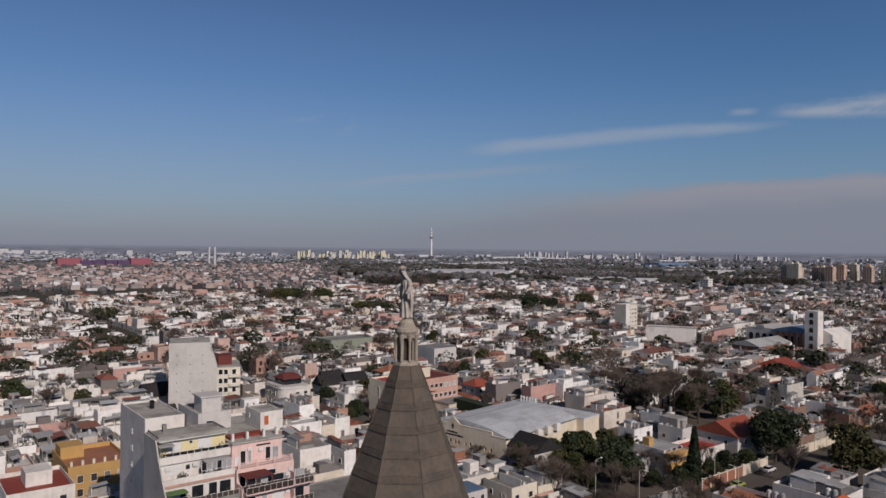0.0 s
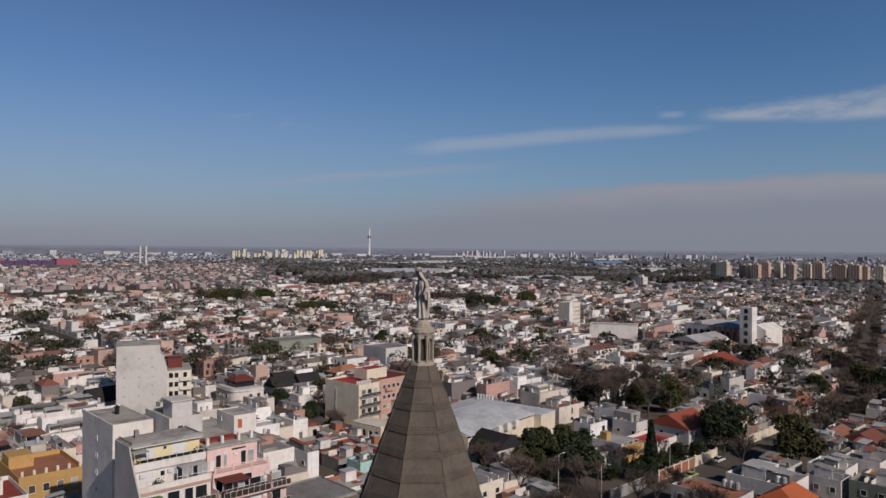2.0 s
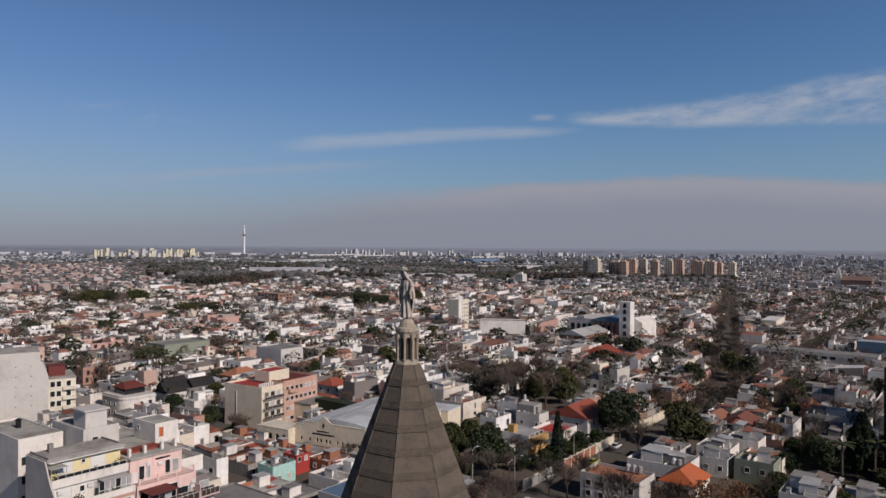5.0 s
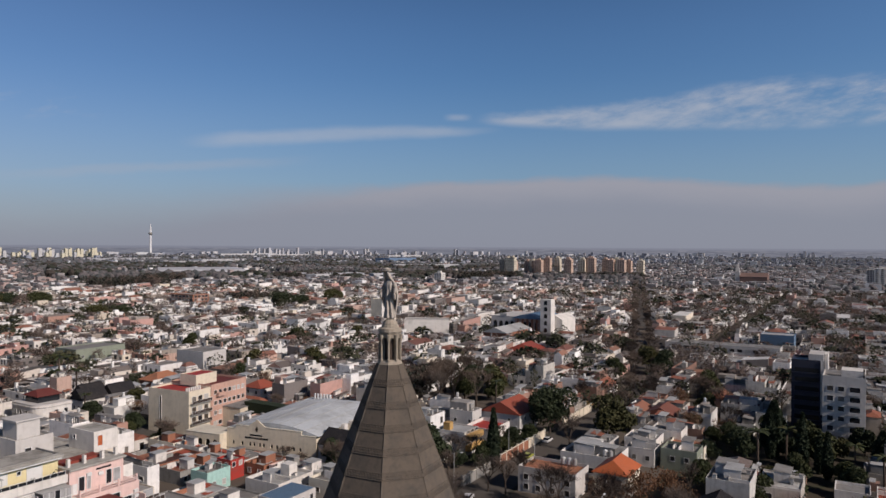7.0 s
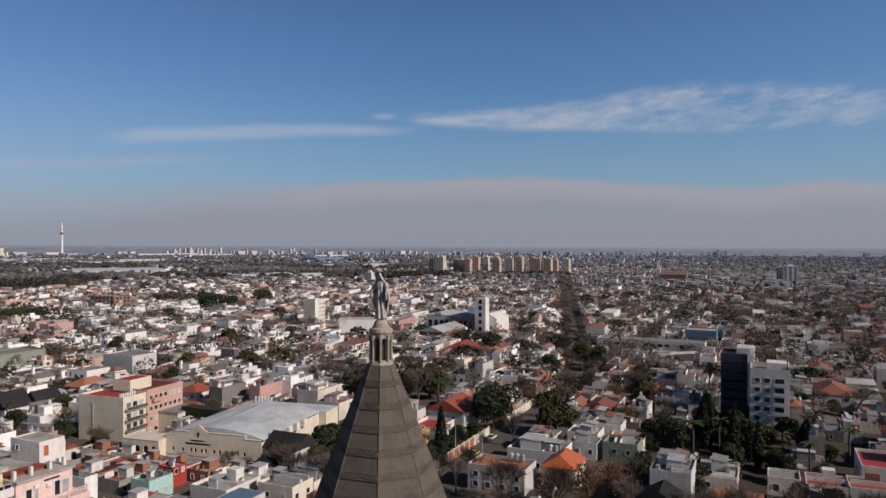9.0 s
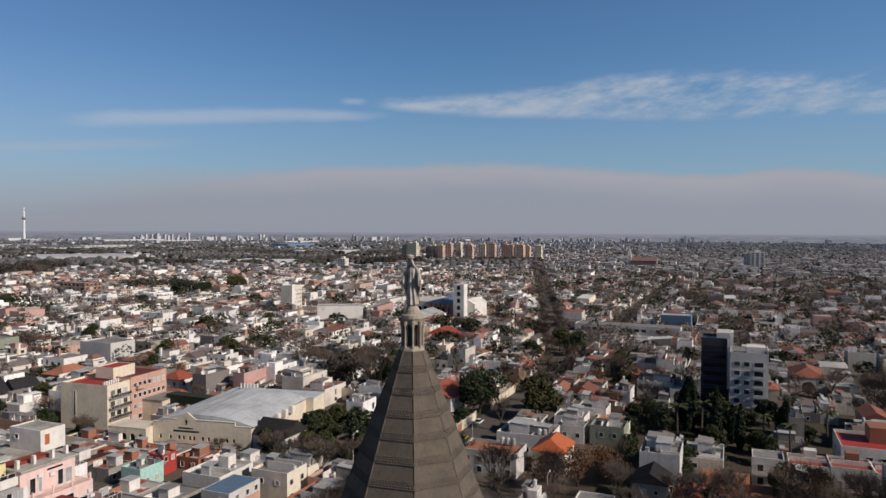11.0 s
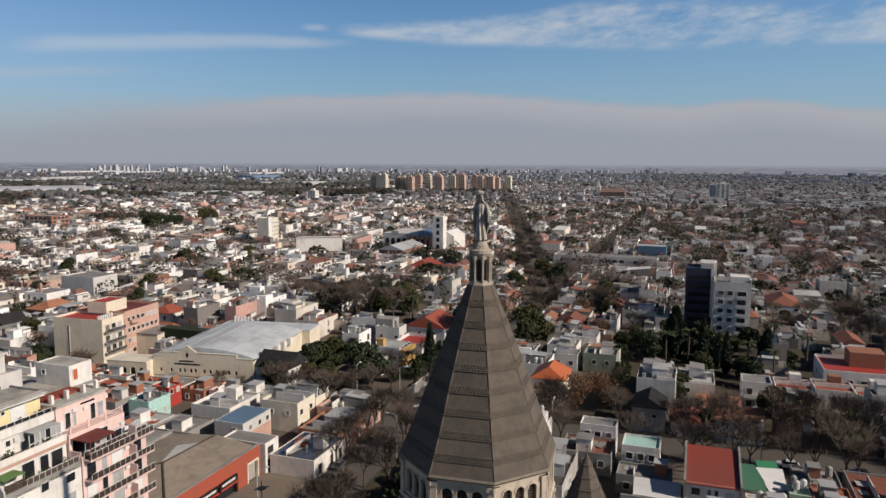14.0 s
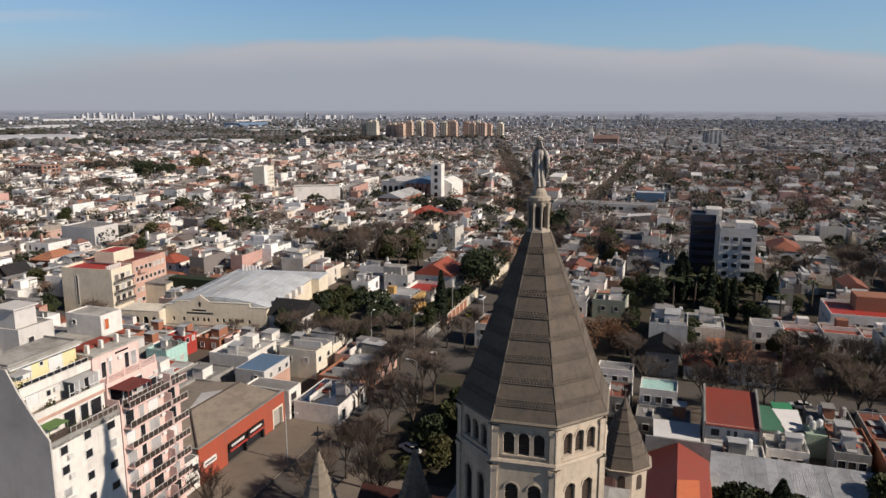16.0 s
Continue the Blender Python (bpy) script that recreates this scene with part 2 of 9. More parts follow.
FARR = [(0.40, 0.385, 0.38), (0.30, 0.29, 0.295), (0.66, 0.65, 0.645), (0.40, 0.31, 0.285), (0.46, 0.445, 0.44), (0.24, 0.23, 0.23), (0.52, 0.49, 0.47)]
m_fwall = surface("hazed_far_paint", FARW, 0.9, pick="island", spread=0.15, grain=(0.2, 0.05), big=(0.02, 0.1), bump=0.0)
m_froof = surface("hazed_far_roofing", FARR, 0.9, pick="island", spread=0.15, grain=(0.2, 0.05), big=(0.02, 0.1), bump=0.0)
m_ftile = surface("city_tiles", [(0.28, 0.12, 0.085), (0.22, 0.095, 0.075), (0.30, 0.15, 0.105), (0.16, 0.135, 0.125), (0.25, 0.12, 0.095), (0.20, 0.17, 0.155)], 0.8, pick="island", spread=0.15)
m_tile = surface("clay_tiles", [(0.33, 0.115, 0.07), (0.26, 0.09, 0.062), (0.36, 0.15, 0.095), (0.19, 0.145, 0.13)], 0.75, pick="object", spread=0.15, wave=(9.0, "X"), bump=0.03, grain=(2.0, 0.2))
m_redroof = surface("red_membrane", (0.44, 0.045, 0.035), 0.6, grain=(0.8, 0.15), big=(0.3, 0.2))
m_brickred = surface("brick_red_sheet", (0.30, 0.055, 0.035), 0.6, wave=(14.0, "X"), bump=0.02, grain=(1.0, 0.12))
m_terra = surface("terracotta_tiles", (0.46, 0.19, 0.105), 0.75, wave=(9.0, "X"), bump=0.03, grain=(2.0, 0.2), big=(0.4, 0.2))
m_orange = surface("orange_sheet", (0.55, 0.14, 0.05), 0.6, wave=(14.0, "X"), bump=0.02, grain=(1.0, 0.1))
m_redtile = surface("red_house_tiles", (0.36, 0.085, 0.05), 0.75, wave=(9.0, "X"), bump=0.03, grain=(2.0, 0.15))
m_maroon = surface("maroon_tiles", (0.07, 0.024, 0.02), 0.7, wave=(10.0, "X"), bump=0.03)
m_white = surface("white_render", (0.81, 0.765, 0.71), 0.85, streak=0.2, grain=(1.0, 0.08), big=(0.2, 0.12))
m_olive = surface("olive_render", (0.27, 0.30, 0.235), 0.88, streak=0.25, grain=(0.8, 0.1), big=(0.15, 0.12))
m_party = surface("party_wall_render", (0.60, 0.57, 0.53), 0.88, streak=0.08, grain=(0.6, 0.06), big=(0.12, 0.14))
m_grey = surface("grey_render", (0.38, 0.36, 0.33), 0.88, streak=0.4, grain=(1.0, 0.1), big=(0.15, 0.12))
m_palegrey = surface("pale_grey_render", (0.62, 0.59, 0.56), 0.88, streak=0.15, grain=(1.0, 0.08), big=(0.15, 0.1))
m_cream = surface("cream_render", (0.78, 0.71, 0.58), 0.85, streak=0.14, grain=(1.0, 0.08), big=(0.2, 0.1))
m_beige = surface("beige_render", (0.78, 0.68, 0.53), 0.85, streak=0.14, grain=(1.0, 0.08), big=(0.2, 0.1))
m_yellow = surface("yellow_render", (0.82, 0.70, 0.40), 0.85, streak=0.15, grain=(1.0, 0.06))
m_ochre = surface("ochre_render", (0.56, 0.34, 0.12), 0.8, streak=0.15, grain=(1.0, 0.08))
m_pink = surface("pink_render", (0.82, 0.585, 0.53), 0.85, streak=0.2, grain=(1.0, 0.08))
m_salmon = surface("salmon_brick", (0.60, 0.37, 0.29), 0.85, streak=0.2, grain=(1.5, 0.12))
m_rust = surface("rust_red_render", (0.40, 0.085, 0.048), 0.8, streak=0.2, grain=(1.0, 0.1))
m_brick = surface("red_brick", (0.36, 0.15, 0.09), 0.88, grain=(2.0, 0.15), streak=0.2)
m_dark = surface("dark_cladding", (0.030, 0.036, 0.062), 0.4, grain=(0.7, 0.05))
m_slate = surface("dark_slate_roof", (0.030, 0.029, 0.032), 0.85, spec=0.08, wave=(9.0, "X"), bump=0.02)
m_concrete = surface("weathered_concrete", (0.32, 0.31, 0.29), 0.9, streak=0.25, grain=(0.9, 0.2), big=(0.2, 0.25))
m_deck = surface("grey_roof_deck", (0.26, 0.25, 0.24), 0.9, grain=(0.8, 0.2), big=(0.25, 0.25))
m_paledeck = surface("pale_roof_deck", (0.45, 0.43, 0.39), 0.9, grain=(0.8, 0.25), big=(0.3, 0.3))
m_curtain = surface("curtained_glass", (0.42, 0.42, 0.42), 0.25, grain=(0.5, 0.05), big=(0.6, 0.2), bump=0.0, spec=0.5)
m_browndeck = surface("brown_roof_deck", (0.31, 0.255, 0.20), 0.9, grain=(0.8, 0.15), big=(0.2, 0.2))
m_zinc = surface("zinc_sheet", (0.50, 0.50, 0.49), 0.6, metal=0.1, wave=(7.0, "X"), bump=0.015, grain=(0.7, 0.12), big=(0.15, 0.2))
m_hallsheet = surface("hall_roof_sheet", (0.60, 0.625, 0.64), 0.55, wave=(7.0, "X"), bump=0.015, grain=(0.7, 0.1), big=(0.12, 0.22))
m_whitesheet = surface("white_sheet", (0.46, 0.46, 0.455), 0.5, wave=(10.0, "X"), bump=0.015, grain=(0.7, 0.08))
m_shedsheet = surface("shed_roof_sheet", [(0.42, 0.43, 0.44), (0.48, 0.48, 0.485), (0.38, 0.39, 0.40), (0.45, 0.455, 0.46)], 0.5, pick="object", spread=0.08, wave=(10.0, "Y"), bump=0.02, grain=(0.9, 0.16), big=(0.35, 0.2))
m_bluesheet = surface("blue_sheet", (0.12, 0.20, 0.30), 0.5, wave=(8.0, "X"), bump=0.015, grain=(0.7, 0.1))
m_greensheet = surface("green_sheet", (0.06, 0.19, 0.12), 0.55, wave=(9.0, "X"), bump=0.02)
m_palegreen = surface("pale_green_render", (0.42, 0.54, 0.42), 0.85, streak=0.3)
m_tarp = surface("green_tarpaulin", (0.04, 0.26, 0.13), 0.6, bump=0.05, bump_scale=1.5)
m_teal = surface("turquoise_render", (0.42, 0.66, 0.60), 0.85, streak=0.2)
m_stone = surface("spire_stone", (0.135, 0.108, 0.084), 0.92, streak=0.3, grain=(2.2, 0.3), big=(0.5, 0.3), bump=0.04, bump_scale=9.0, stain=(0.06, 0.055, 0.05))
m_stonelight = surface("turret_stone", (0.24, 0.20, 0.155), 0.9, streak=0.25, grain=(2.0, 0.25), bump=0.03)
m_column = surface("column_stone", (0.42, 0.36, 0.285), 0.9, grain=(3.0, 0.16), big=(1.4, 0.18), streak=0.4, bump=0.02, stain=(0.09, 0.08, 0.07))
m_statue = surface("statue_stone", (0.56, 0.50, 0.44), 0.9, grain=(3.0, 0.14), big=(1.4, 0.14), streak=0.30, bump=0.03, stain=(0.04, 0.037, 0.035))
m_lime = surface("church_limestone", (0.55, 0.46, 0.36), 0.88, streak=0.3, grain=(1.4, 0.12), big=(0.4, 0.14), bump=0.02)
m_glass = surface("window_glass", (0.02, 0.022, 0.026), 0.12, grain=(0.5, 0.0), big=(0.1, 0.0), bump=0.0, spec=0.6)
m_shutter = surface("window_shutter", [(0.02, 0.022, 0.026), (0.03, 0.03, 0.035), (0.50, 0.48, 0.45), (0.025, 0.025, 0.03), (0.08, 0.065, 0.05), (0.02, 0.02, 0.025), (0.20, 0.18, 0.16), (0.03, 0.026, 0.024)], 0.35, pick="object", bump=0.0)
m_cglass = surface("far_window_glass", (0.03, 0.032, 0.036), 0.3, bump=0.0)
m_louvre = surface("louvre_wood", (0.07, 0.05, 0.04), 0.7)
m_trim = surface("white_trim", (0.75, 0.74, 0.72), 0.7, grain=(2, 0.05))
m_iron = surface("dark_iron", (0.03, 0.03, 0.032), 0.5, metal=0.6)
m_rail = surface("smoked_balcony_panel", (0.05, 0.035, 0.03), 0.35)
m_green = surface("green_awning", (0.12, 0.22, 0.07), 0.8)
m_maroonaw = surface("maroon_awning", (0.16, 0.035, 0.03), 0.8)
m_tank = surface("water_tank", [(0.6, 0.6, 0.58), (0.75, 0.75, 0.73), (0.34, 0.33, 0.32), (0.5, 0.52, 0.55)], 0.6, pick="object")
m_bark = surface("bark", (0.10, 0.075, 0.058), 0.95, grain=(3, 0.2))
m_twig = surface("bare_twigs", [(0.105, 0.076, 0.060), (0.135, 0.10, 0.078), (0.085, 0.066, 0.056)], 0.95, pick="object", spread=0.15)
m_rusttwig = surface("rusty_leaves", [(0.17, 0.085, 0.045), (0.15, 0.085, 0.05)], 0.9, pick="object", spread=0.2)
m_leaf = surface("evergreen_leaves", [(0.040, 0.050, 0.017), (0.052, 0.058, 0.018), (0.032, 0.043, 0.018), (0.07, 0.066, 0.022)], 0.75, pick="object", spread=0.2, grain=(1.2, 0.25), stain=(0.02, 0.03, 0.012))
m_cypress = surface("cypress_leaves", (0.025, 0.038, 0.018), 0.8, grain=(1.5, 0.2), stain=(0.015, 0.02, 0.01))
m_fbare = surface("city_bare_twigs", [(0.112, 0.080, 0.066), (0.13, 0.094, 0.078), (0.092, 0.068, 0.058), (0.145, 0.108, 0.092), (0.10, 0.074, 0.062)], 0.92, pick="island", spread=0.2, bump=0.0)
m_fleaf = surface("city_foliage", [(0.034, 0.040, 0.020), (0.050, 0.054, 0.028), (0.030, 0.038, 0.021), (0.045, 0.048, 0.024), (0.062, 0.060, 0.030)], 0.9, pick="island", spread=0.2, bump=0.0)
m_wood = surface("far_woodland", [(0.036, 0.042, 0.030), (0.044, 0.046, 0.034), (0.060, 0.050, 0.043), (0.032, 0.040, 0.030), (0.070, 0.058, 0.050)], 0.95, pick="island", spread=0.2, bump=0.0)
m_lawn = surface("garden_soil", (0.066, 0.050, 0.036), 0.95, grain=(0.6, 0.25), big=(0.12, 0.33), stain=(0.035, 0.045, 0.02))
# grey-blue foliage with haze painted in, bluer in the farthest one
m_fleaf2 = surface("hazed_far_foliage", [(0.090, 0.096, 0.098), (0.112, 0.107, 0.110), (0.150, 0.132, 0.134), (0.084, 0.094, 0.096), (0.162, 0.144, 0.146)], 0.9, pick="island", spread=0.15, bump=0.0)
m_fleaf3 = surface("hazed_farthest_foliage", [(0.115, 0.124, 0.134), (0.135, 0.136, 0.146), (0.16, 0.15, 0.158), (0.105, 0.118, 0.128)], 0.9, pick="island", spread=0.15, bump=0.0)
m_hedge = surface("ivy_wall", (0.028, 0.04, 0.018), 0.85, grain=(2, 0.25), bump=0.1, bump_scale=3, stain=(0.015, 0.02, 0.01))
m_asphalt = surface("asphalt", (0.098, 0.085, 0.073), 0.92, grain=(0.9, 0.2), big=(0.08, 0.2), stain=(0.09, 0.085, 0.08))
m_pave = surface("concrete_pavement", (0.125, 0.10, 0.08), 0.92, grain=(0.9, 0.2), big=(0.12, 0.25))
m_court = surface("forecourt_paving", (0.20, 0.165, 0.13), 0.92, grain=(0.9, 0.2), big=(0.2, 0.25), stain=(0.12, 0.10, 0.085))
m_ground = surface("city_ground", (0.066, 0.058, 0.048), 0.95, grain=(0.05, 0.3), big=(0.004, 0.33), stain=(0.05, 0.055, 0.03), bump=0.0)
m_wetroof = surface("glossy_roof_paint", (0.06, 0.066, 0.08), 0.22, grain=(0.8, 0.2), big=(0.4, 0.3), spec=0.6)
m_tower = surface("far_tower_white", (0.85, 0.85, 0.86), 0.6, bump=0.0)
m_carw = surface("white_car_paint", (0.75, 0.75, 0.75), 0.25, spec=0.6, bump=0.0)
m_card = surface("dark_car_paint", (0.05, 0.055, 0.06), 0.25, spec=0.6, bump=0.0)
m_tyre = surface("tyre_rubber", (0.02, 0.02, 0.02), 0.9)
m_carr = surface("lime_car_paint", (0.42, 0.45, 0.06), 0.3, spec=0.6, bump=0.0)

# ---------------------------------------------------------------- building blocks
GRID = radians(38.0)
CG, SG = math.cos(GRID), math.sin(GRID)


def world_xy(u, v):
    return u * CG - v * SG, u * SG + v * CG


def site(u, v, z=0.0, turn=0.0):
    """Pose at street-grid place u (along the main street) and v (across it)."""
    x, y = world_xy(u, v)
    return pose(x, y, z, 0, 0, 38.0 + turn)


def thing(name, label, category, m, group=""):
    ob = new(name)
    ob.empty_display_size = 0.5
    ob.matrix_world = m
    return tagged(ob, label, category, group)


def mesh_from(name, bm, mat):
    me = bpy.data.meshes.new(name)
    bm.to_mesh(me)
    bm.free()
    for m in (mat if isinstance(mat, (list, tuple)) else [mat]):
        me.materials.append(m)
    return me


def part(name, bm, mat, parent, label=""):
    me = bm if isinstance(bm, bpy.types.Mesh) else mesh_from(name, bm, mat)
    ob = new(name, me)
    ob.parent = parent
    return tagged(ob, label)


def put_part(name, me, parent, m, label=""):
    ob = new(name, me)
    ob.parent = parent
    ob.matrix_basis = m
    return tagged(ob, label)


def box(bm, x0, x1, y0, y1, z0, z1, mi=0):
    vs = [bm.verts.new((x, y, z)) for z in (z0, z1) for y in (y0, y1) for x in (x0, x1)]
    for q in ((0, 1, 5, 4), (1, 3, 7, 5), (3, 2, 6, 7), (2, 0, 4, 6), (4, 5, 7, 6), (0, 2, 3, 1)):
        f = bm.faces.new([vs[i] for i in q])
        f.material_index = mi
    return vs


def boxes(*rows):
    bm = bmesh.new()
    for r in rows:
        box(bm, *r)
    return bm


def prism(bm, n, r0, r1, z0, z1, cx=0.0, cy=0.0, turn=0.0, caps=True):
    a = [turn + 2 * math.pi * i / n for i in range(n)]
    lo = [bm.verts.new((cx + r0 * math.cos(t), cy + r0 * math.sin(t), z0)) for t in a]
    hi = [bm.verts.new((cx + r1 * math.cos(t), cy + r1 * math.sin(t), z1)) for t in a]
    for i in range(n):
        bm.faces.new((lo[i], lo[(i + 1) % n], hi[(i + 1) % n], hi[i]))
    if caps:
        bm.faces.new(hi)
        bm.faces.new(lo[::-1])
    return lo, hi


def tube(bm, a, b, r0, r1, n=5):
    """A tapered limb from a to b."""
    a, b = Vector(a), Vector(b)
    q = (b - a).to_track_quat("Z", "Y").to_matrix()
    rings = []
    for p, r in ((a, r0), (b, r1)):
        rings.append([bm.verts.new(p + q @ Vector((r * math.cos(2 * math.pi * i / n), r * math.sin(2 * math.pi * i / n), 0))) for i in range(n)])
    for i in range(n):
        bm.faces.new((rings[0][i], rings[0][(i + 1) % n], rings[1][(i + 1) % n], rings[1][i]))
    bm.faces.new(rings[1])


def shell(bm, x0, x1, y0, y1, z0, z1, lip=0.8, th=0.18):
    """Walls with a parapet that stands lip over the roof deck at z1."""
    o = [(x0, y0), (x1, y0), (x1, y1), (x0, y1)]
    n = [(x0 + th, y0 + th), (x1 - th, y0 + th), (x1 - th, y1 - th), (x0 + th, y1 - th)]
    A = [bm.verts.new((*p, z0)) for p in o]
    B = [bm.verts.new((*p, z1 + lip)) for p in o]
    C = [bm.verts.new((*p, z1 + lip)) for p in n]
    D = [bm.verts.new((*p, z1 - 0.05)) for p in n]
    for i in range(4):
        j = (i + 1) % 4
        bm.faces.new((A[i], A[j], B[j], B[i]))
        bm.faces.new((B[i], B[j], C[j], C[i]))
        bm.faces.new((C[i], C[j], D[j], D[i]))


def deck(x0, x1, y0, y1, z, th=0.18):
    return boxes((x0 + th, x1 - th, y0 + th, y1 - th, z - 0.15, z))


def hip(bm, x0, x1, y0, y1, z0, z1, inset=0.0, over=0.35):
    """Pitched roof with the ridge along the longer side; inset 0 makes gables."""
    x0, x1, y0, y1 = x0 - over, x1 + over, y0 - over, y1 + over
    if x1 - x0 >= y1 - y0:
        ym = (y0 + y1) / 2
        rid = [(x0 + inset, ym), (x1 - inset, ym)]
        base = [(x0, y0), (x1, y0), (x1, y1), (x0, y1)]
    else:
        xm = (x0 + x1) / 2
        rid = [(xm, y0 + inset), (xm, y1 - inset)]
        base = [(x1, y0), (x1, y1), (x0, y1), (x0, y0)]
    A = [bm.verts.new((*p, z0)) for p in base]
    A2 = [bm.verts.new((*p, z0 - 0.15)) for p in base]
    R = [bm.verts.new((*p, z1)) for p in rid]
    bm.faces.new((A[0], A[1], R[1], R[0]))
    bm.faces.new((A[2], A[3], R[0], R[1]))
    bm.faces.new((A[1], A[2], R[1]))
    bm.faces.new((A[3], A[0], R[0]))
    for i in range(4):
        j = (i + 1) % 4
        bm.faces.new((A2[i], A2[j], A[j], A[i]))
    bm.faces.new(A2[::-1])


def arch_wall(bm, x0, x1, z0, z1, holes, depth=0.3, y=0.0, seg=8):
    """A wall face towards -y with arched openings: holes of (centre, half width, sill, spring line)."""
    holes = sorted(holes)
    cuts = [x0] + [(holes[i][0] + holes[i + 1][0]) / 2 for i in range(len(holes) - 1)] + [x1]

    def quad(*p):
        bm.faces.new([bm.verts.new(q) for q in p])

    for (c, r, sill, spring), a, b in zip(holes, cuts, cuts[1:]):
        quad((a, y, z0), (b, y, z0), (b, y, sill), (a, y, sill))
        quad((a, y, sill), (c - r, y, sill), (c - r, y, spring), (a, y, spring))
        quad((c + r, y, sill), (b, y, sill), (b, y, spring), (c + r, y, spring))
        arc = [(c - r * math.cos(math.pi * i / seg), spring + r * math.sin(math.pi * i / seg)) for i in range(seg + 1)]
        top = [(a + (b - a) * i / seg, z1) for i in range(seg + 1)]
        quad((a, y, spring), (c - r, y, spring), (a, y, z1))
        quad((c + r, y, spring), (b, y, spring), (b, y, z1))
        for i in range(seg):
            quad((arc[i][0], y, arc[i][1]), (arc[i + 1][0], y, arc[i + 1][1]), (top[i + 1][0], y, z1), (top[i][0], y, z1))
            quad((arc[i][0], y, arc[i][1]), (arc[i][0], y + depth, arc[i][1]), (arc[i + 1][0], y + depth, arc[i + 1][1]), (arc[i + 1][0], y, arc[i + 1][1]))
        for s in (-1, 1):
            quad((c + s * r, y, sill), (c + s * r, y + depth, sill), (c + s * r, y + depth, spring), (c + s * r, y, spring))
        quad((c - r, y, sill), (c + r, y, sill), (c + r, y + depth, sill), (c - r, y + depth, sill))


def arch_pane(bm, c, r, sill, spring, y, seg=8, th=0.03):
    pts = [(c - r, sill), (c + r, sill)] + [(c + r * math.cos(math.pi * i / seg), spring + r * math.sin(math.pi * i / seg)) for i in range(seg + 1)]
    f = [bm.verts.new((x, y, z)) for x, z in pts]
    g = [bm.verts.new((x, y + th, z)) for x, z in pts]
    bm.faces.new(f)
    bm.faces.new(g[::-1])
    for i in range(len(pts)):
        j = (i + 1) % len(pts)
        bm.faces.new((f[i], g[i], g[j], f[j]))


WINDOWS = {}


def ring_mesh(bm, w, h, t, d):
    """A window frame as one closed ring that faces -y, with a heavier sill."""
    rects = [(-w / 2 - t, w / 2 + t, -t * 1.6, h + t), (-w / 2, w / 2, 0, h)]
    V = []
    for y in (-d, 0.0):
        for x0, x1, z0, z1 in rects:
            V.append([bm.verts.new(p) for p in ((x0, y, z0), (x1, y, z0), (x1, y, z1), (x0, y, z1))])
    fo, fi, bo, bi = V
    for i in range(4):
        j = (i + 1) % 4
        bm.faces.new((fo[i], fo[j], fi[j], fi[i]))
        bm.faces.new((bo[i], bo[j], fo[j], fo[i]))
        bm.faces.new((fi[i], fi[j], bi[j], bi[i]))


def window_mesh(w, h, glass=None):
    """The frame and the pane of a window that faces -y and stands on its sill."""
    key = (round(w, 2), round(h, 2), glass.name if glass else "")
    if key not in WINDOWS:
        bm = bmesh.new()
        ring_mesh(bm, w, h, 0.08, 0.09)
        WINDOWS[key] = (mesh_from("window", bm, m_trim), mesh_from("pane", boxes((-w / 2, w / 2, -0.03, 0.0, 0, h)), glass or m_shutter))
    return WINDOWS[key]


def hang_window(name, w, h, parent, m, label="", glass=None):
    a, b = window_mesh(w, h, glass)
    ob = put_part(name, a, parent, m, label)
    pane = new("pane", b)
    pane.parent = ob
    return ob


FACES = {"v-": 0.0, "u+": 90.0, "v+": 180.0, "u-": 270.0}


def add_window(parent, face, along, plane, z, w=1.2, h=1.2, name="window", label="", glass=None):
    """face: which way it looks. along: place along the wall; plane: the wall's own coordinate."""
    a = FACES[face]
    p = (along, plane) if face[0] == "v" else (plane, along)
    return hang_window(name, w, h, parent, pose(p[0], p[1], z, 0, 0, a), label, glass)


def slope(bm, x0, x1, y0, y1, z0, z1, along, mi):
    """A thin sheet that rises from z0 to z1 along x (0) or y (1)."""
    za = (z0, z1, z1, z0) if along == 0 else (z0, z0, z1, z1)
    xy = ((x0, y0), (x1, y0), (x1, y1), (x0, y1))
    A = [bm.verts.new((*p, z)) for p, z in zip(xy, za)]
    B = [bm.verts.new((*p, z - 0.07)) for p, z in zip(xy, za)]
    fs = [bm.faces.new(A), bm.faces.new(B[::-1])]
    for i in range(4):
        fs.append(bm.faces.new((A[i], B[i], B[(i + 1) % 4], A[(i + 1) % 4])))
    for f in fs:
        f.material_index = mi


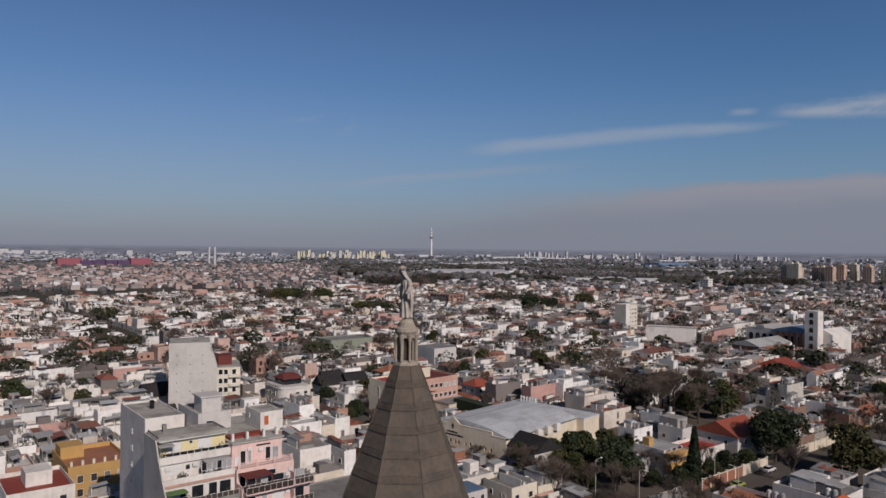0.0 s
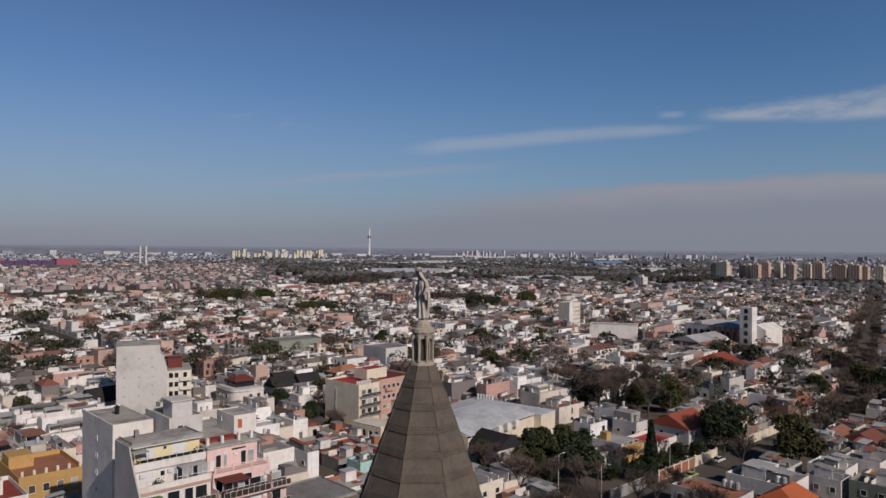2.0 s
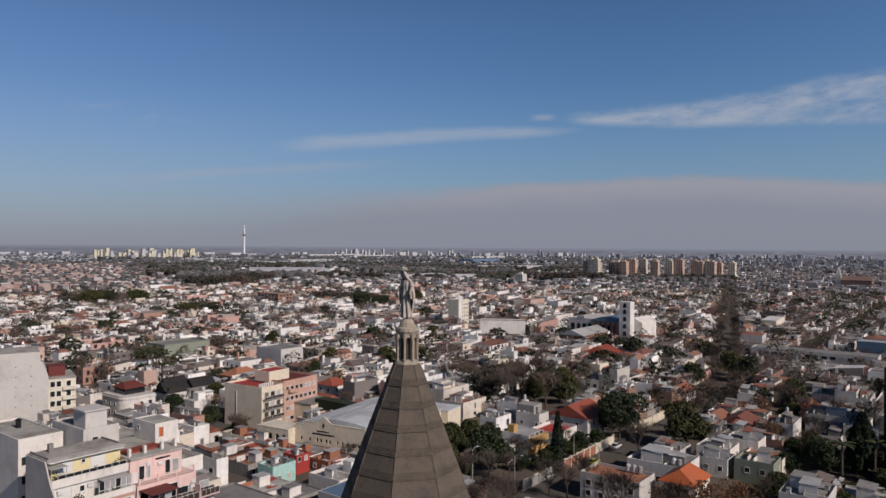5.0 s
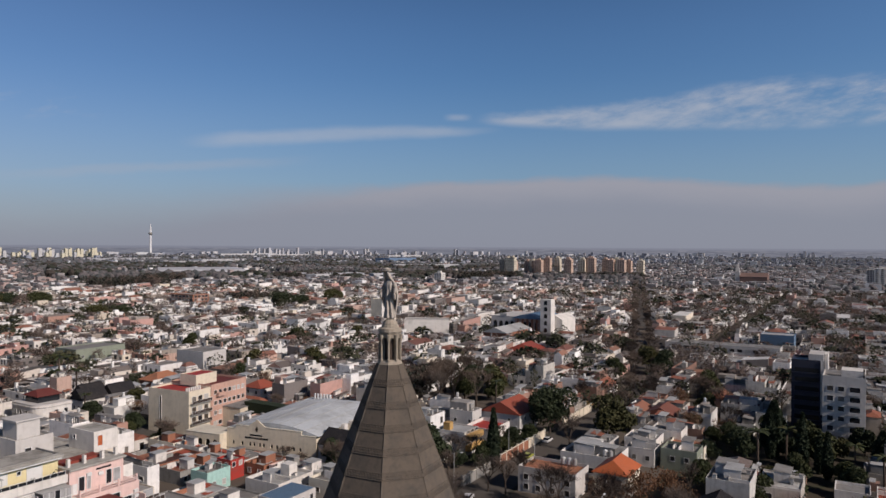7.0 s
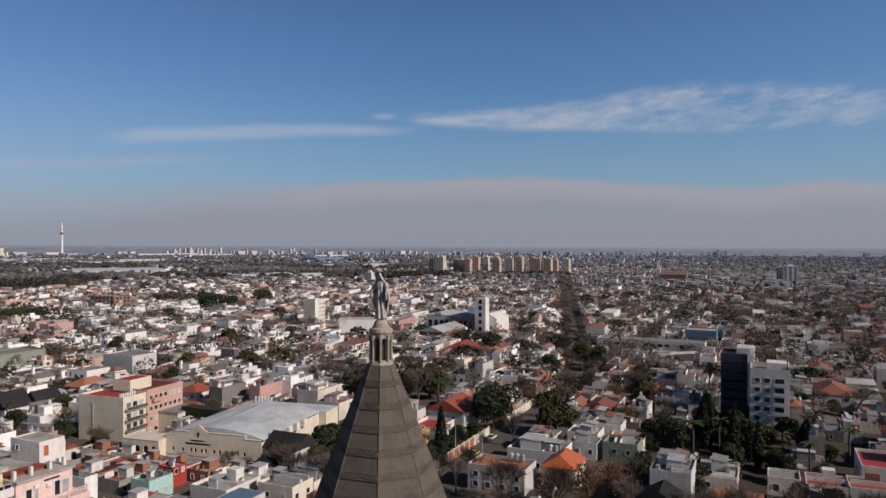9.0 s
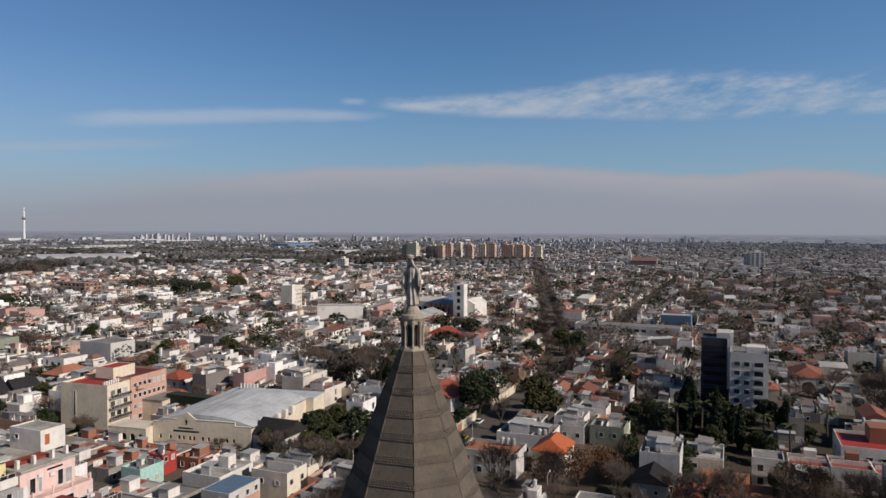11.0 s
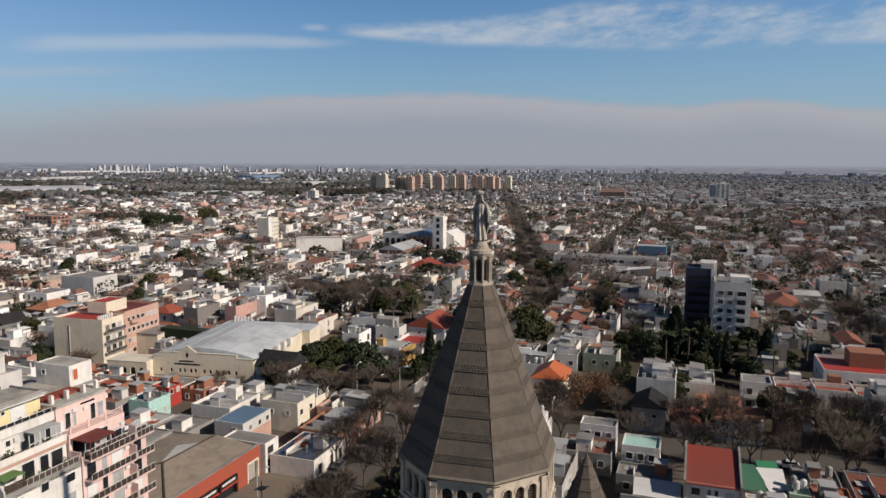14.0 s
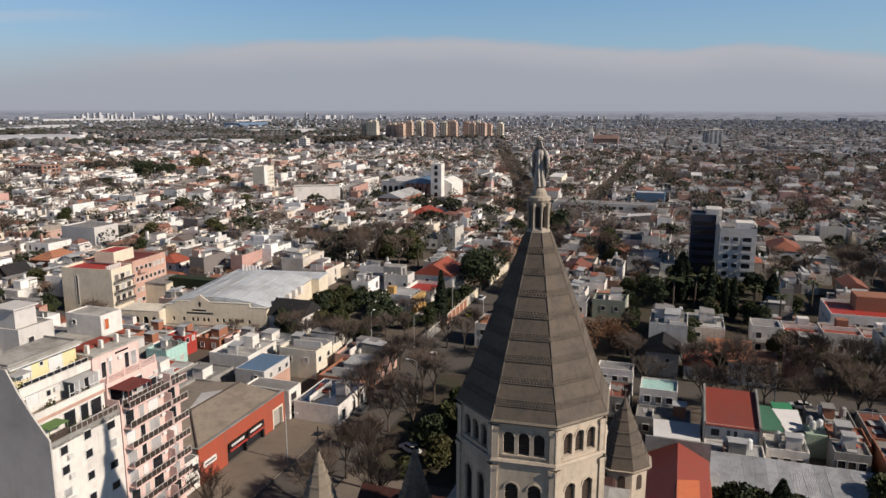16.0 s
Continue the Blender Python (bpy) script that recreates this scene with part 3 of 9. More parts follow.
def terrace_things(root, x0, x1, y0, y1, h, rng, near=True):
    """What stands about on a roof terrace: sheet shelters on walls, low walls, boxes and wash-line poles."""
    mats = [m_zinc, m_deck, m_concrete, m_white, m_tile, m_whitesheet]
    made = []

    def piece(name):
        if near or not made:
            made.append((name, bmesh.new()))
        return made[-1][1]

    w, d = x1 - x0, y1 - y0
    for _ in range(rng.choice((1, 1, 2)) if near else rng.choice((1, 2, 2, 3))):
        a, b = rng.uniform(0.25, 0.55) * w, rng.uniform(0.25, 0.6) * d
        p, q = rng.uniform(x0 + 0.2, x1 - a - 0.2), rng.uniform(y0 + 0.2, y1 - b - 0.2)
        z = h + rng.uniform(1.8, 2.5)
        bm = piece("shelter")
        slope(bm, p, p + a, q, q + b, z, z + rng.uniform(0.1, 0.6), rng.choice((0, 1)), rng.choice((0, 0, 1, 1, 5, 4)))
        wall = rng.choice((2, 3, 3))
        box(bm, p + 0.1, p + a - 0.1, q + b - 0.2, q + b - 0.05, h - 0.02, z - 0.05, wall)
        box(bm, p + 0.1, p + 0.24, q + 0.1, q + b - 0.22, h - 0.02, z - 0.05, wall)
    for _ in range(rng.choice((1, 2)) if near else rng.choice((1, 2, 3))):
        bm = piece("low_wall")
        if rng.random() < 0.5:
            y = rng.uniform(y0 + 0.5, y1 - 0.5)
            box(bm, x0 + 0.2, x0 + 0.2 + rng.uniform(0.3, 0.9) * (w - 0.5), y, y + 0.15, h - 0.02, h + rng.uniform(0.6, 1.8), rng.choice((2, 3, 3)))
        else:
            x = rng.uniform(x0 + 0.5, x1 - 0.5)
            box(bm, x, x + 0.15, y0 + 0.2, y0 + 0.2 + rng.uniform(0.3, 0.9) * (d - 0.5), h - 0.02, h + rng.uniform(0.6, 1.8), rng.choice((2, 3, 3)))
    for _ in range(2 if near else rng.choice((2, 3, 4))):
        x, y, r = rng.uniform(x0 + 0.5, x1 - 0.6), rng.uniform(y0 + 0.5, y1 - 0.6), rng.uniform(0.15, 0.5)
        t, k = h + rng.uniform(0.4, 1.5), rng.choice((0, 2, 3, 3))
        bm = piece("vent_box")
        box(bm, x - r, x + r, y - r * 0.8, y + r * 0.8, h - 0.02, t, k)
        box(bm, x - r - 0.06, x + r + 0.06, y - r * 0.8 - 0.06, y + r * 0.8 + 0.06, t, t + 0.08, 2)
    x, y = rng.uniform(x0 + 0.4, x1 - 0.4), rng.uniform(y0 + 0.4, y1 - 0.4)
    tube(piece("vent_pipe"), (x, y, h - 0.02), (x, y, h + rng.uniform(1.2, 2.6)), 0.05, 0.04, 4)
    for name, bm in made:
        ob = part(name if near else "terrace_clutter", bm, mats, root)
        if not near:
            tagged(ob, "sheet shelters, low walls and boxes on the terrace", kind="stuff")


def flat_block(name, label, u0, u1, v0, v1, h, wall, roof, rows=(), cat="building", lip=0.7, turn=0.0, z0=0.0, group=""):
    """A flat-roofed building on the street grid. rows: (face, [places], [heights], w, h)."""
    uc, vc = (u0 + u1) / 2, (v0 + v1) / 2
    root = thing(name, label, cat, site(uc, vc, z0, turn), group)
    a, b = (u1 - u0) / 2, (v1 - v0) / 2
    bm = bmesh.new()
    shell(bm, -a, a, -b, b, 0, h, lip)
    part("wall", bm, wall, root)
    part("roof", deck(-a, a, -b, b, h), roof, root)
    for face, places, heights, w, hh in rows:
        plane = {"v-": -b, "v+": b, "u-": -a, "u+": a}[face]
        for pl in places:
            for z in heights:
                add_window(root, face, pl, plane, z, w, hh)
    if cat == "house" and min(a, b) > 1.7 and roof in (m_deck, m_zinc, m_paledeck):
        rng = random.Random(int(u0 * 7 + v0 * 13))
        for k in range(max(1, int(a / 3.2))):
            x = -a + 2 * a * k / max(1, int(a / 3.2))
            terrace_things(root, x + 0.2, x + 2 * a / max(1, int(a / 3.2)) - 0.2, -b + 0.2, b - 0.2, h, rng)
    return root


def steps(a, b, n):
    return [a + (b - a) * (i + 0.5) / n for i in range(n)]


def lift(parent, name, x0, x1, y0, y1, z0, z1, mat, label=""):
    return part(name, boxes((x0, x1, y0, y1, z0, z1)), mat, parent, label)


def water_tank_part(parent, x, y, z, r=0.55, h=1.3):
    bm = bmesh.new()
    for sx in (-1, 1):
        for sy in (-1, 1):
            box(bm, x + sx * r * 0.6 - 0.06, x + sx * r * 0.6 + 0.06, y + sy * r * 0.6 - 0.06, y + sy * r * 0.6 + 0.06, z, z + 0.5)
    prism(bm, 10, r, r * 0.94, z + 0.5, z + 0.5 + h, x, y)
    prism(bm, 10, r * 0.94, r * 0.3, z + 0.5 + h, z + 0.75 + h, x, y)
    return part("water_tank", bm, m_tank, parent)


def roof_clutter(root, a, b, h, rng):
    """Patched sheets, a wash line shelter, pipes and low walls on an old roof terrace."""
    for _ in range(4):
        w, d = rng.uniform(0.9, min(3.4, a)), rng.uniform(0.9, min(3.0, b))
        x, y = rng.uniform(-a, a - w), rng.uniform(-b, b - d)
        sheet = part("loose_sheet", boxes((0, w, 0, d, 0, 0.03)), rng.choice((m_whitesheet, m_zinc, m_trim, m_rust, m_deck)), root)
        sheet.matrix_basis = pose(x, y, h + rng.uniform(0.12, 0.3), rng.uniform(-5, 5), rng.uniform(-5, 5), rng.uniform(-12, 12))
    x, y = rng.uniform(-a, 0), rng.uniform(-b, 0)
    w, d = rng.uniform(1.8, min(3.6, a)), rng.uniform(1.8, min(3.4, b))
    part("roof_room", boxes((x, x + w, y, y + d, h, h + 2.2)), rng.choice((m_white, m_concrete, m_brick, m_palegrey)), root)
    part("room_roof", boxes((x - 0.15, x + w + 0.2, y - 0.15, y + d + 0.15, h + 2.2, h + 2.3)), rng.choice((m_zinc, m_deck, m_whitesheet)), root)
    part("low_wall", boxes((-a, a * rng.uniform(-0.2, 0.8), b * 0.4, b * 0.4 + 0.15, h, h + rng.uniform(0.7, 1.4))), rng.choice((m_brick, m_white, m_concrete)), root)
    for _ in range(2):
        x, y = rng.uniform(-a, a), rng.uniform(-b, b)
        bm = bmesh.new()
        tube(bm, (x, y, h), (x, y, h + rng.uniform(0.8, 1.6)), 0.07, 0.07, 6)
        part("vent_pipe", bm, m_zinc, root)


def sheet_part(name, corners, mat, root, u0, v0, label=""):
    """A sloping roof sheet given by four corners on the street grid."""
    bm = bmesh.new()
    A = [bm.verts.new((u - u0, v - v0, z)) for u, v, z in corners]
    B = [bm.verts.new((t.co.x, t.co.y, t.co.z - 0.08)) for t in A]
    bm.faces.new(A)
    bm.faces.new(B[::-1])
    for i in range(4):
        bm.faces.new((A[i], B[i], B[(i + 1) % 4], A[(i + 1) % 4]))
    bmesh.ops.recalc_face_normals(bm, faces=bm.faces)
    return part(name, bm, mat, root, label)


# ---------------------------------------------------------------- ground and streets
def make_ground():
    bm = bmesh.new()
    n, radii = 96, (60, 200, 600, 1600, 3200, 4880)
    c = bm.verts.new((0, 0, 0))
    prev = None
    for r in radii:
        ring = [bm.verts.new((r * math.cos(2 * math.pi * i / n), r * math.sin(2 * math.pi * i / n), 0)) for i in range(n)]
        for i in range(n):
            j = (i + 1) % n
            if prev is None:
                bm.faces.new((c, ring[i], ring[j]))
            else:
                bm.faces.new((prev[i], ring[i], ring[j], prev[j]))
        prev = ring
    ob = new("ground", mesh_from("ground", bm, m_ground))
    tagged(ob, "dark city ground of asphalt and earth reaching the horizon", "ground", kind="structure")


make_ground()

S_STREETS = [(-28, -17), (88, 98.5), (209, 219), (329, 339), (449, 459), (569, 579), (689, 699), (-148, -138), (-268, -258), (-388, -378), (809, 819), (-508, -498)]
C_STREETS = [(-2, 8), (119, 130), (248, 259), (377, 388), (506, 517), (635, 646), (764, 775), (893, 904), (1022, 1033)]
C_EDGES = sorted(C_STREETS)
S_EDGES = sorted(S_STREETS)


def slab(name, label, u0, u1, v0, v1, z0, z1, mat, cat, kind="structure"):
    bm = boxes((u0, u1, v0, v1, z0, z1))
    ob = new(name, mesh_from(name, bm, mat))
    ob.matrix_world = site(0, 0)
    return tagged(ob, label, cat, kind=kind)


def make_blocks():
    """Raised city blocks; the streets between them are the lower ground and asphalt."""
    for a, b in zip(C_EDGES[:4], C_EDGES[1:5]):
        for c, d in zip(S_EDGES, S_EDGES[1:]):
            if d[0] < -150 or c[1] > 340:
                continue
            if a[1] > 250 and c[1] > -10 and c[1] < 90:
                continue
            slab("pavement", "raised concrete pavement of a city block with kerb", a[1] + 1.5, b[0] - 1.5, c[1] + 1.5, d[0] - 1.5, 0.0, 0.16, m_pave, "pavement")
    slab("road", "grey asphalt street with worn surface", -2, 400, 88, 98.5, -0.02, 0.012, m_asphalt, "road")
    for c in C_STREETS[1:3]:
        slab("road", "grey asphalt cross street", c[0], c[1], -150, 87.9, -0.02, 0.012, m_asphalt, "road")
        slab("road", "grey asphalt cross street", c[1] - 6, c[1], 98.6, 340, -0.02, 0.012, m_asphalt, "road")
    slab("pavement", "light paved forecourt in front of shops", 44, 85, 98, 107.6, 0.0, 0.175, m_court, "pavement")
    slab("lawn", "dark garden soil and winter grass between houses", 132.5, 246, -15, 60, 0.0, 0.175, m_lawn, "garden")
    slab("lawn", "dark winter grass of the church garden", 70.1, 117, 60, 87, 0.0, 0.178, m_lawn, "garden")
    slab("pavement", "light paved church square", 10, 70, 74, 87.5, 0.0, 0.172, m_court, "pavement")


make_blocks()

# the avenue that leaves the grid beyond the second cross street
AVE0, AVE1 = Vector((146.0, 225.0)), Vector((800.0, 1095.0))
AVED = (AVE1 - AVE0).normalized()


def avenue_gap(x, y):
    p = Vector((x, y)) - AVE0
    s = p.dot(AVED)
    return abs(p.x * AVED.y - p.y * AVED.x) if s > 0 else 999.0


def make_avenue():
    length = (AVE1 - AVE0).length
    bm = boxes((0, length, -3.6, 3.6, -0.02, 0.014))
    ob = new("road", mesh_from("road", bm, m_asphalt))
    ob.matrix_world = pose(AVE0.x, AVE0.y, 0, 0, 0, math.degrees(math.atan2(AVED.y, AVED.x)))
    tagged(ob, "tree-lined asphalt avenue", "road", kind="structure")


make_avenue()

TAKEN = []  # footprints in grid metres that the fill of houses leaves free


def take(u0, u1, v0, v1, pad=0.6):
    TAKEN.append((u0 - pad, u1 + pad, v0 - pad, v1 + pad))


# ---------------------------------------------------------------- church
CH = (-4.95, 60.95)
OCT = radians(154.8)


def make_spire(root):
    z_top, z_eave, r_top, r_eave = 47.25, 32.45, 1.12, 7.05
    bands = 8
    zs = [z_eave + 1.15 + 1.72 * i for i in range(bands)]
    cuts = [z_eave] + zs + [z_top]

    def rad(z):
        k = (z - z_eave) / (z_top - z_eave)
        flare = 0.35 * max(0.0, 1 - k * 5) ** 2
        return r_eave - flare * 0 + (r_top - r_eave) * k + (0.10 * math.sin(math.pi * k)) - 0.25 * (1 - max(0.0, 1 - k * 6)) * (1 - k)

    def corner(k, r, z):
        a = OCT + k * math.pi / 4
        return Vector((r * math.cos(a), r * math.sin(a), z))

    for k in range(8):
        for i in range(len(cuts) - 1):
            a, b = cuts[i], cuts[i + 1]
            lo, hi = rad(a), rad(b) - 0.02
            bm = bmesh.new()
            v = [bm.verts.new(p) for p in (corner(k, lo, a), corner(k + 1, lo, a), corner(k + 1, hi, b), corner(k, hi, b))]
            w = [bm.verts.new(p) for p in (corner(k, lo - 0.4, a), corner(k + 1, lo - 0.4, a), corner(k + 1, hi - 0.4, b), corner(k, hi - 0.4, b))]
            bm.faces.new(v)
            for j in range(4):
                bm.faces.new((v[j], w[j], w[(j + 1) % 4], v[(j + 1) % 4]))
            bm.normal_update()
            part("panel", bm, m_stone, root)
        # carved friezes: a sunk strip with a row of pointed scales and two fillets
        for i, z in enumerate(zs):
            r = rad(z) + 0.035
            p, q = corner(k, r, z), corner(k + 1, r, z)
            side = (q - p)
            along = side.normalized()
            n = max(6, int(side.length / 0.26))
            out = Vector((math.cos(OCT + (k + 0.5) * math.pi / 4), math.sin(OCT + (k + 0.5) * math.pi / 4), 0))
            slope_up = Vector((0, 0, 1)) * 0.93 - out * 0.37
            bm = bmesh.new()
            for base, hgt, prd in ((-0.04, 0.05, 0.035), (0.50, 0.05, 0.035)):
                e = [p + slope_up * base, q + slope_up * base, q + slope_up * (base + hgt), p + slope_up * (base + hgt)]
                f = [bm.verts.new(t + out * prd) for t in e]
                g = [bm.verts.new(t - out * 0.1) for t in e]
                bm.faces.new(f)
                for j in range(4):
                    bm.faces.new((f[j], g[j], g[(j + 1) % 4], f[(j + 1) % 4]))
            st = side.length / n
            for row in range(2):
                for j in range(n if row == 0 else n - 1):
                    c = p + along * (j + 0.5 + 0.5 * row) * st + slope_up * (0.15 + 0.22 * row)
                    rim = [bm.verts.new(c + d + out * 0.01) for d in (along * st * 0.46, slope_up * 0.17, along * st * -0.46, slope_up * -0.17)]
                    tip = bm.verts.new(c + out * 0.035)
                    for i2 in range(4):
                        bm.faces.new((rim[i2], rim[(i2 + 1) % 4], tip))
            bmesh.ops.recalc_face_normals(bm, faces=bm.faces)
            part("frieze", bm, m_stone, root, "carved band of small lozenges")
        bm = bmesh.new()
        prev = None
        for z in cuts:
            r = rad(z)
            a = OCT + k * math.pi / 4
            t = Vector((-math.sin(a), math.cos(a), 0))
            o = Vector((math.cos(a), math.sin(a), 0))
            c = corner(k, r, z)
            ring = [bm.verts.new(c + t * 0.08 - o * 0.05), bm.verts.new(c + o * 0.045), bm.verts.new(c - t * 0.08 - o * 0.05)]
            if prev:
                bm.faces.new((prev[0], prev[1], ring[1], ring[0]))
                bm.faces.new((prev[1], prev[2], ring[2], ring[1]))
            prev = ring
        part("ridge", bm, m_stone, root)
    bm = bmesh.new()
    prism(bm, 8, 6.9, r_eave + 0.12, z_eave - 0.32, z_eave - 0.1, turn=OCT)
    prism(bm, 8, r_eave + 0.12, r_eave + 0.02, z_eave - 0.1, z_eave + 0.06, turn=OCT)
    part("cornice", bm, m_stonelight, root)
    # column below the statue
    bm = bmesh.new()
    prism(bm, 8, 1.12, 1.02, 47.1, 47.42, turn=OCT)
    prism(bm, 8, 1.02, 0.90, 47.42, 47.55, turn=OCT)
    part("collar", bm, m_column, root)
    r = 0.86
    half = r * math.sin(math.pi / 8)
    ap = r * math.cos(math.pi / 8)
    for k in range(8):
        bm = bmesh.new()
        arch_wall(bm, -half, half, 47.55, 49.72, [(0, half * 0.76, 47.62, 49.22)], 0.30, -ap, 6)
        # back panel in dark louvre colour paints the deep shade of the niche
        back = bmesh.new()
        arch_pane(back, 0, half * 0.76, 47.62, 49.22, -ap + 0.28, 6)
        put_part("niche_back", mesh_from("niche_back", back, m_louvre), root, Matrix.Rotation(OCT + (k + 0.5) * math.pi / 4 + math.pi / 2, 4, "Z"))
        a = OCT + k * math.pi / 4
        col = bmesh.new()
        for z0, z1, r0, r1 in ((47.55, 47.75, 0.14, 0.10), (47.75, 49.1, 0.085, 0.085), (49.1, 49.35, 0.09, 0.16), (49.35, 49.72, 0.15, 0.20)):
            prism(col, 8, r0, r1, z0, z1, (r + 0.03) * math.cos(a), (r + 0.03) * math.sin(a))
        part("colonnette", col, m_column, root, "slim colonnette with leafy capital")
        put_part("niche", mesh_from("niche", bm, m_column), root, Matrix.Rotation(OCT + (k + 0.5) * math.pi / 4 + math.pi / 2, 4, "Z"), "arched niche of the stone column")
    bm = bmesh.new()
    prism(bm, 8, 0.88, 1.0, 49.72, 49.95, turn=OCT)
    prism(bm, 16, 1.0, 0.98, 49.95, 50.22)
    prism(bm, 16, 0.98, 0.70, 50.22, 50.34)
    part("capital", bm, m_column, root)
    bm = bmesh.new()
    prism(bm, 14, 0.74, 0.70, 50.3, 50.48)
    for i in range(5):
        t0, t1 = math.pi / 2 * i / 5, math.pi / 2 * (i + 1) / 5
        prism(bm, 14, 0.64 * math.cos(t0), max(0.64 * math.cos(t1), 0.02), 50.46 + 0.62 * math.sin(t0), 50.46 + 0.62 * math.sin(t1), caps=False)
    part("globe", bm, m_column, root)


def drum_tier(root, z0, z1, r, holes, label):
    ap, half = r * math.cos(math.pi / 8), r * math.sin(math.pi / 8)
    for k in range(8):
        a = OCT + (k + 0.5) * math.pi / 4
        m = Matrix.Rotation(a + math.pi / 2, 4, "Z")
        bm = bmesh.new()
        arch_wall(bm, -half, half, z0, z1, holes, 0.38, -ap)
        w = part("wall", bm, m_lime, root, label)
        w.matrix_basis = m
        for c, rr, sill, spring in holes:
            bm = bmesh.new()
            arch_pane(bm, c, rr, sill, spring, -ap + 0.36)
            z = sill + 0.1
            while z < spring + rr * 0.6:
                hw = rr if z < spring else rr * 0.75
                vs = box(bm, c - hw, c + hw, -ap + 0.2, -ap + 0.34, z, z + 0.05)
                z += 0.24
            put_part("louvre_window", mesh_from("louvre_window", bm, m_louvre), root, m)
            bm = bmesh.new()
            for i in range(8):
                t0, t1 = math.pi * i / 8, math.pi * (i + 1) / 8
                o = [(c - (rr + e) * math.cos(t), spring + (rr + e) * math.sin(t)) for t, e in ((t0, 0.0), (t1, 0.0), (t1, 0.14), (t0, 0.14))]
                f = [bm.verts.new((x, -ap - 0.07, z)) for x, z in o]
                g = [bm.verts.new((x, -ap, z)) for x, z in o]
                bm.faces.new(f)
                for j in range(4):
                    bm.faces.new((f[j], f[(j + 1) % 4], g[(j + 1) % 4], g[j]))
            put_part("arch_moulding", mesh_from("arch_moulding", bm, m_lime), root, m)
            put_part("window_sill", mesh_from("window_sill", boxes((c - rr - 0.16, c + rr + 0.16, -ap - 0.1, -ap - 0.003, sill - 0.12, sill)), m_lime), root, m)
        for s in (-1, 1):
            bm = bmesh.new()
            box(bm, s * half * 0.93 - 0.28, s * half * 0.93 + 0.28, -ap - 0.16, -ap + 0.05, z0, z1 - 0.25)
            box(bm, s * half * 0.93 - 0.36, s * half * 0.93 + 0.36, -ap - 0.24, -ap + 0.05, z1 - 0.62, z1 - 0.25)
            put_part("pilaster", mesh_from("pilaster", bm, m_lime), root, m)


def turret(root, x, y, z_apex, r, h, z_floor, n=8, cross=0.8, turn=0.0, mat=None):
    bm = bmesh.new()
    prism(bm, n, r, 0.1, z_apex - h, z_apex, x, y, turn)
    for i in range(1, 6):
        k = i / 6
        prism(bm, n, r * (1 - k) + 0.1 * k + 0.07, r * (1 - k) + 0.1 * k + 0.05, z_apex - h + h * k, z_apex - h + h * k + 0.2, x, y, turn)
    part("turret_roof", bm, m_stonelight if mat is None else mat, root, "small pointed stone turret roof")
    bm = bmesh.new()
    prism(bm, n, r * 0.9, r * 0.9, z_floor, z_apex - h, x, y, turn)
    prism(bm, n, r * 0.95, r * 1.08, z_apex - h - 0.45, z_apex - h - 0.02, x, y, turn)
    part("turret_wall", bm, m_lime, root)
    for k in range(n):
        a = turn + (k + 0.5) * 2 * math.pi / n
        ap = r * 0.9 * math.cos(math.pi / n)
        bm = bmesh.new()
        arch_pane(bm, 0, min(0.42, ap * 0.3), z_apex - h - 2.6, z_apex - h - 1.2, -ap - 0.02)
        put_part("louvre_window", mesh_from("louvre_window", bm, m_louvre), root, Matrix.Translation((x, y, 0)) @ Matrix.Rotation(a + math.pi / 2, 4, "Z"))
    bm = bmesh.new()
    prism(bm, 6, 0.12, 0.05, z_apex - 0.1, z_apex + 0.35, x, y)
    box(bm, x - 0.04, x + 0.04, y - 0.04, y + 0.04, z_apex + 0.3, z_apex + 0.3 + cross)
    zc = z_apex + 0.3 + cross * 0.68
    box(bm, x - cross * 0.3, x + cross * 0.3, y - 0.04, y + 0.04, zc - 0.05, zc + 0.05)
    prism(bm, 10, cross * 0.2, cross * 0.2, zc - 0.04, zc + 0.04, x, y)
    part("cross", bm, m_iron if cross > 1 else m_stone, root, "cross on the turret")


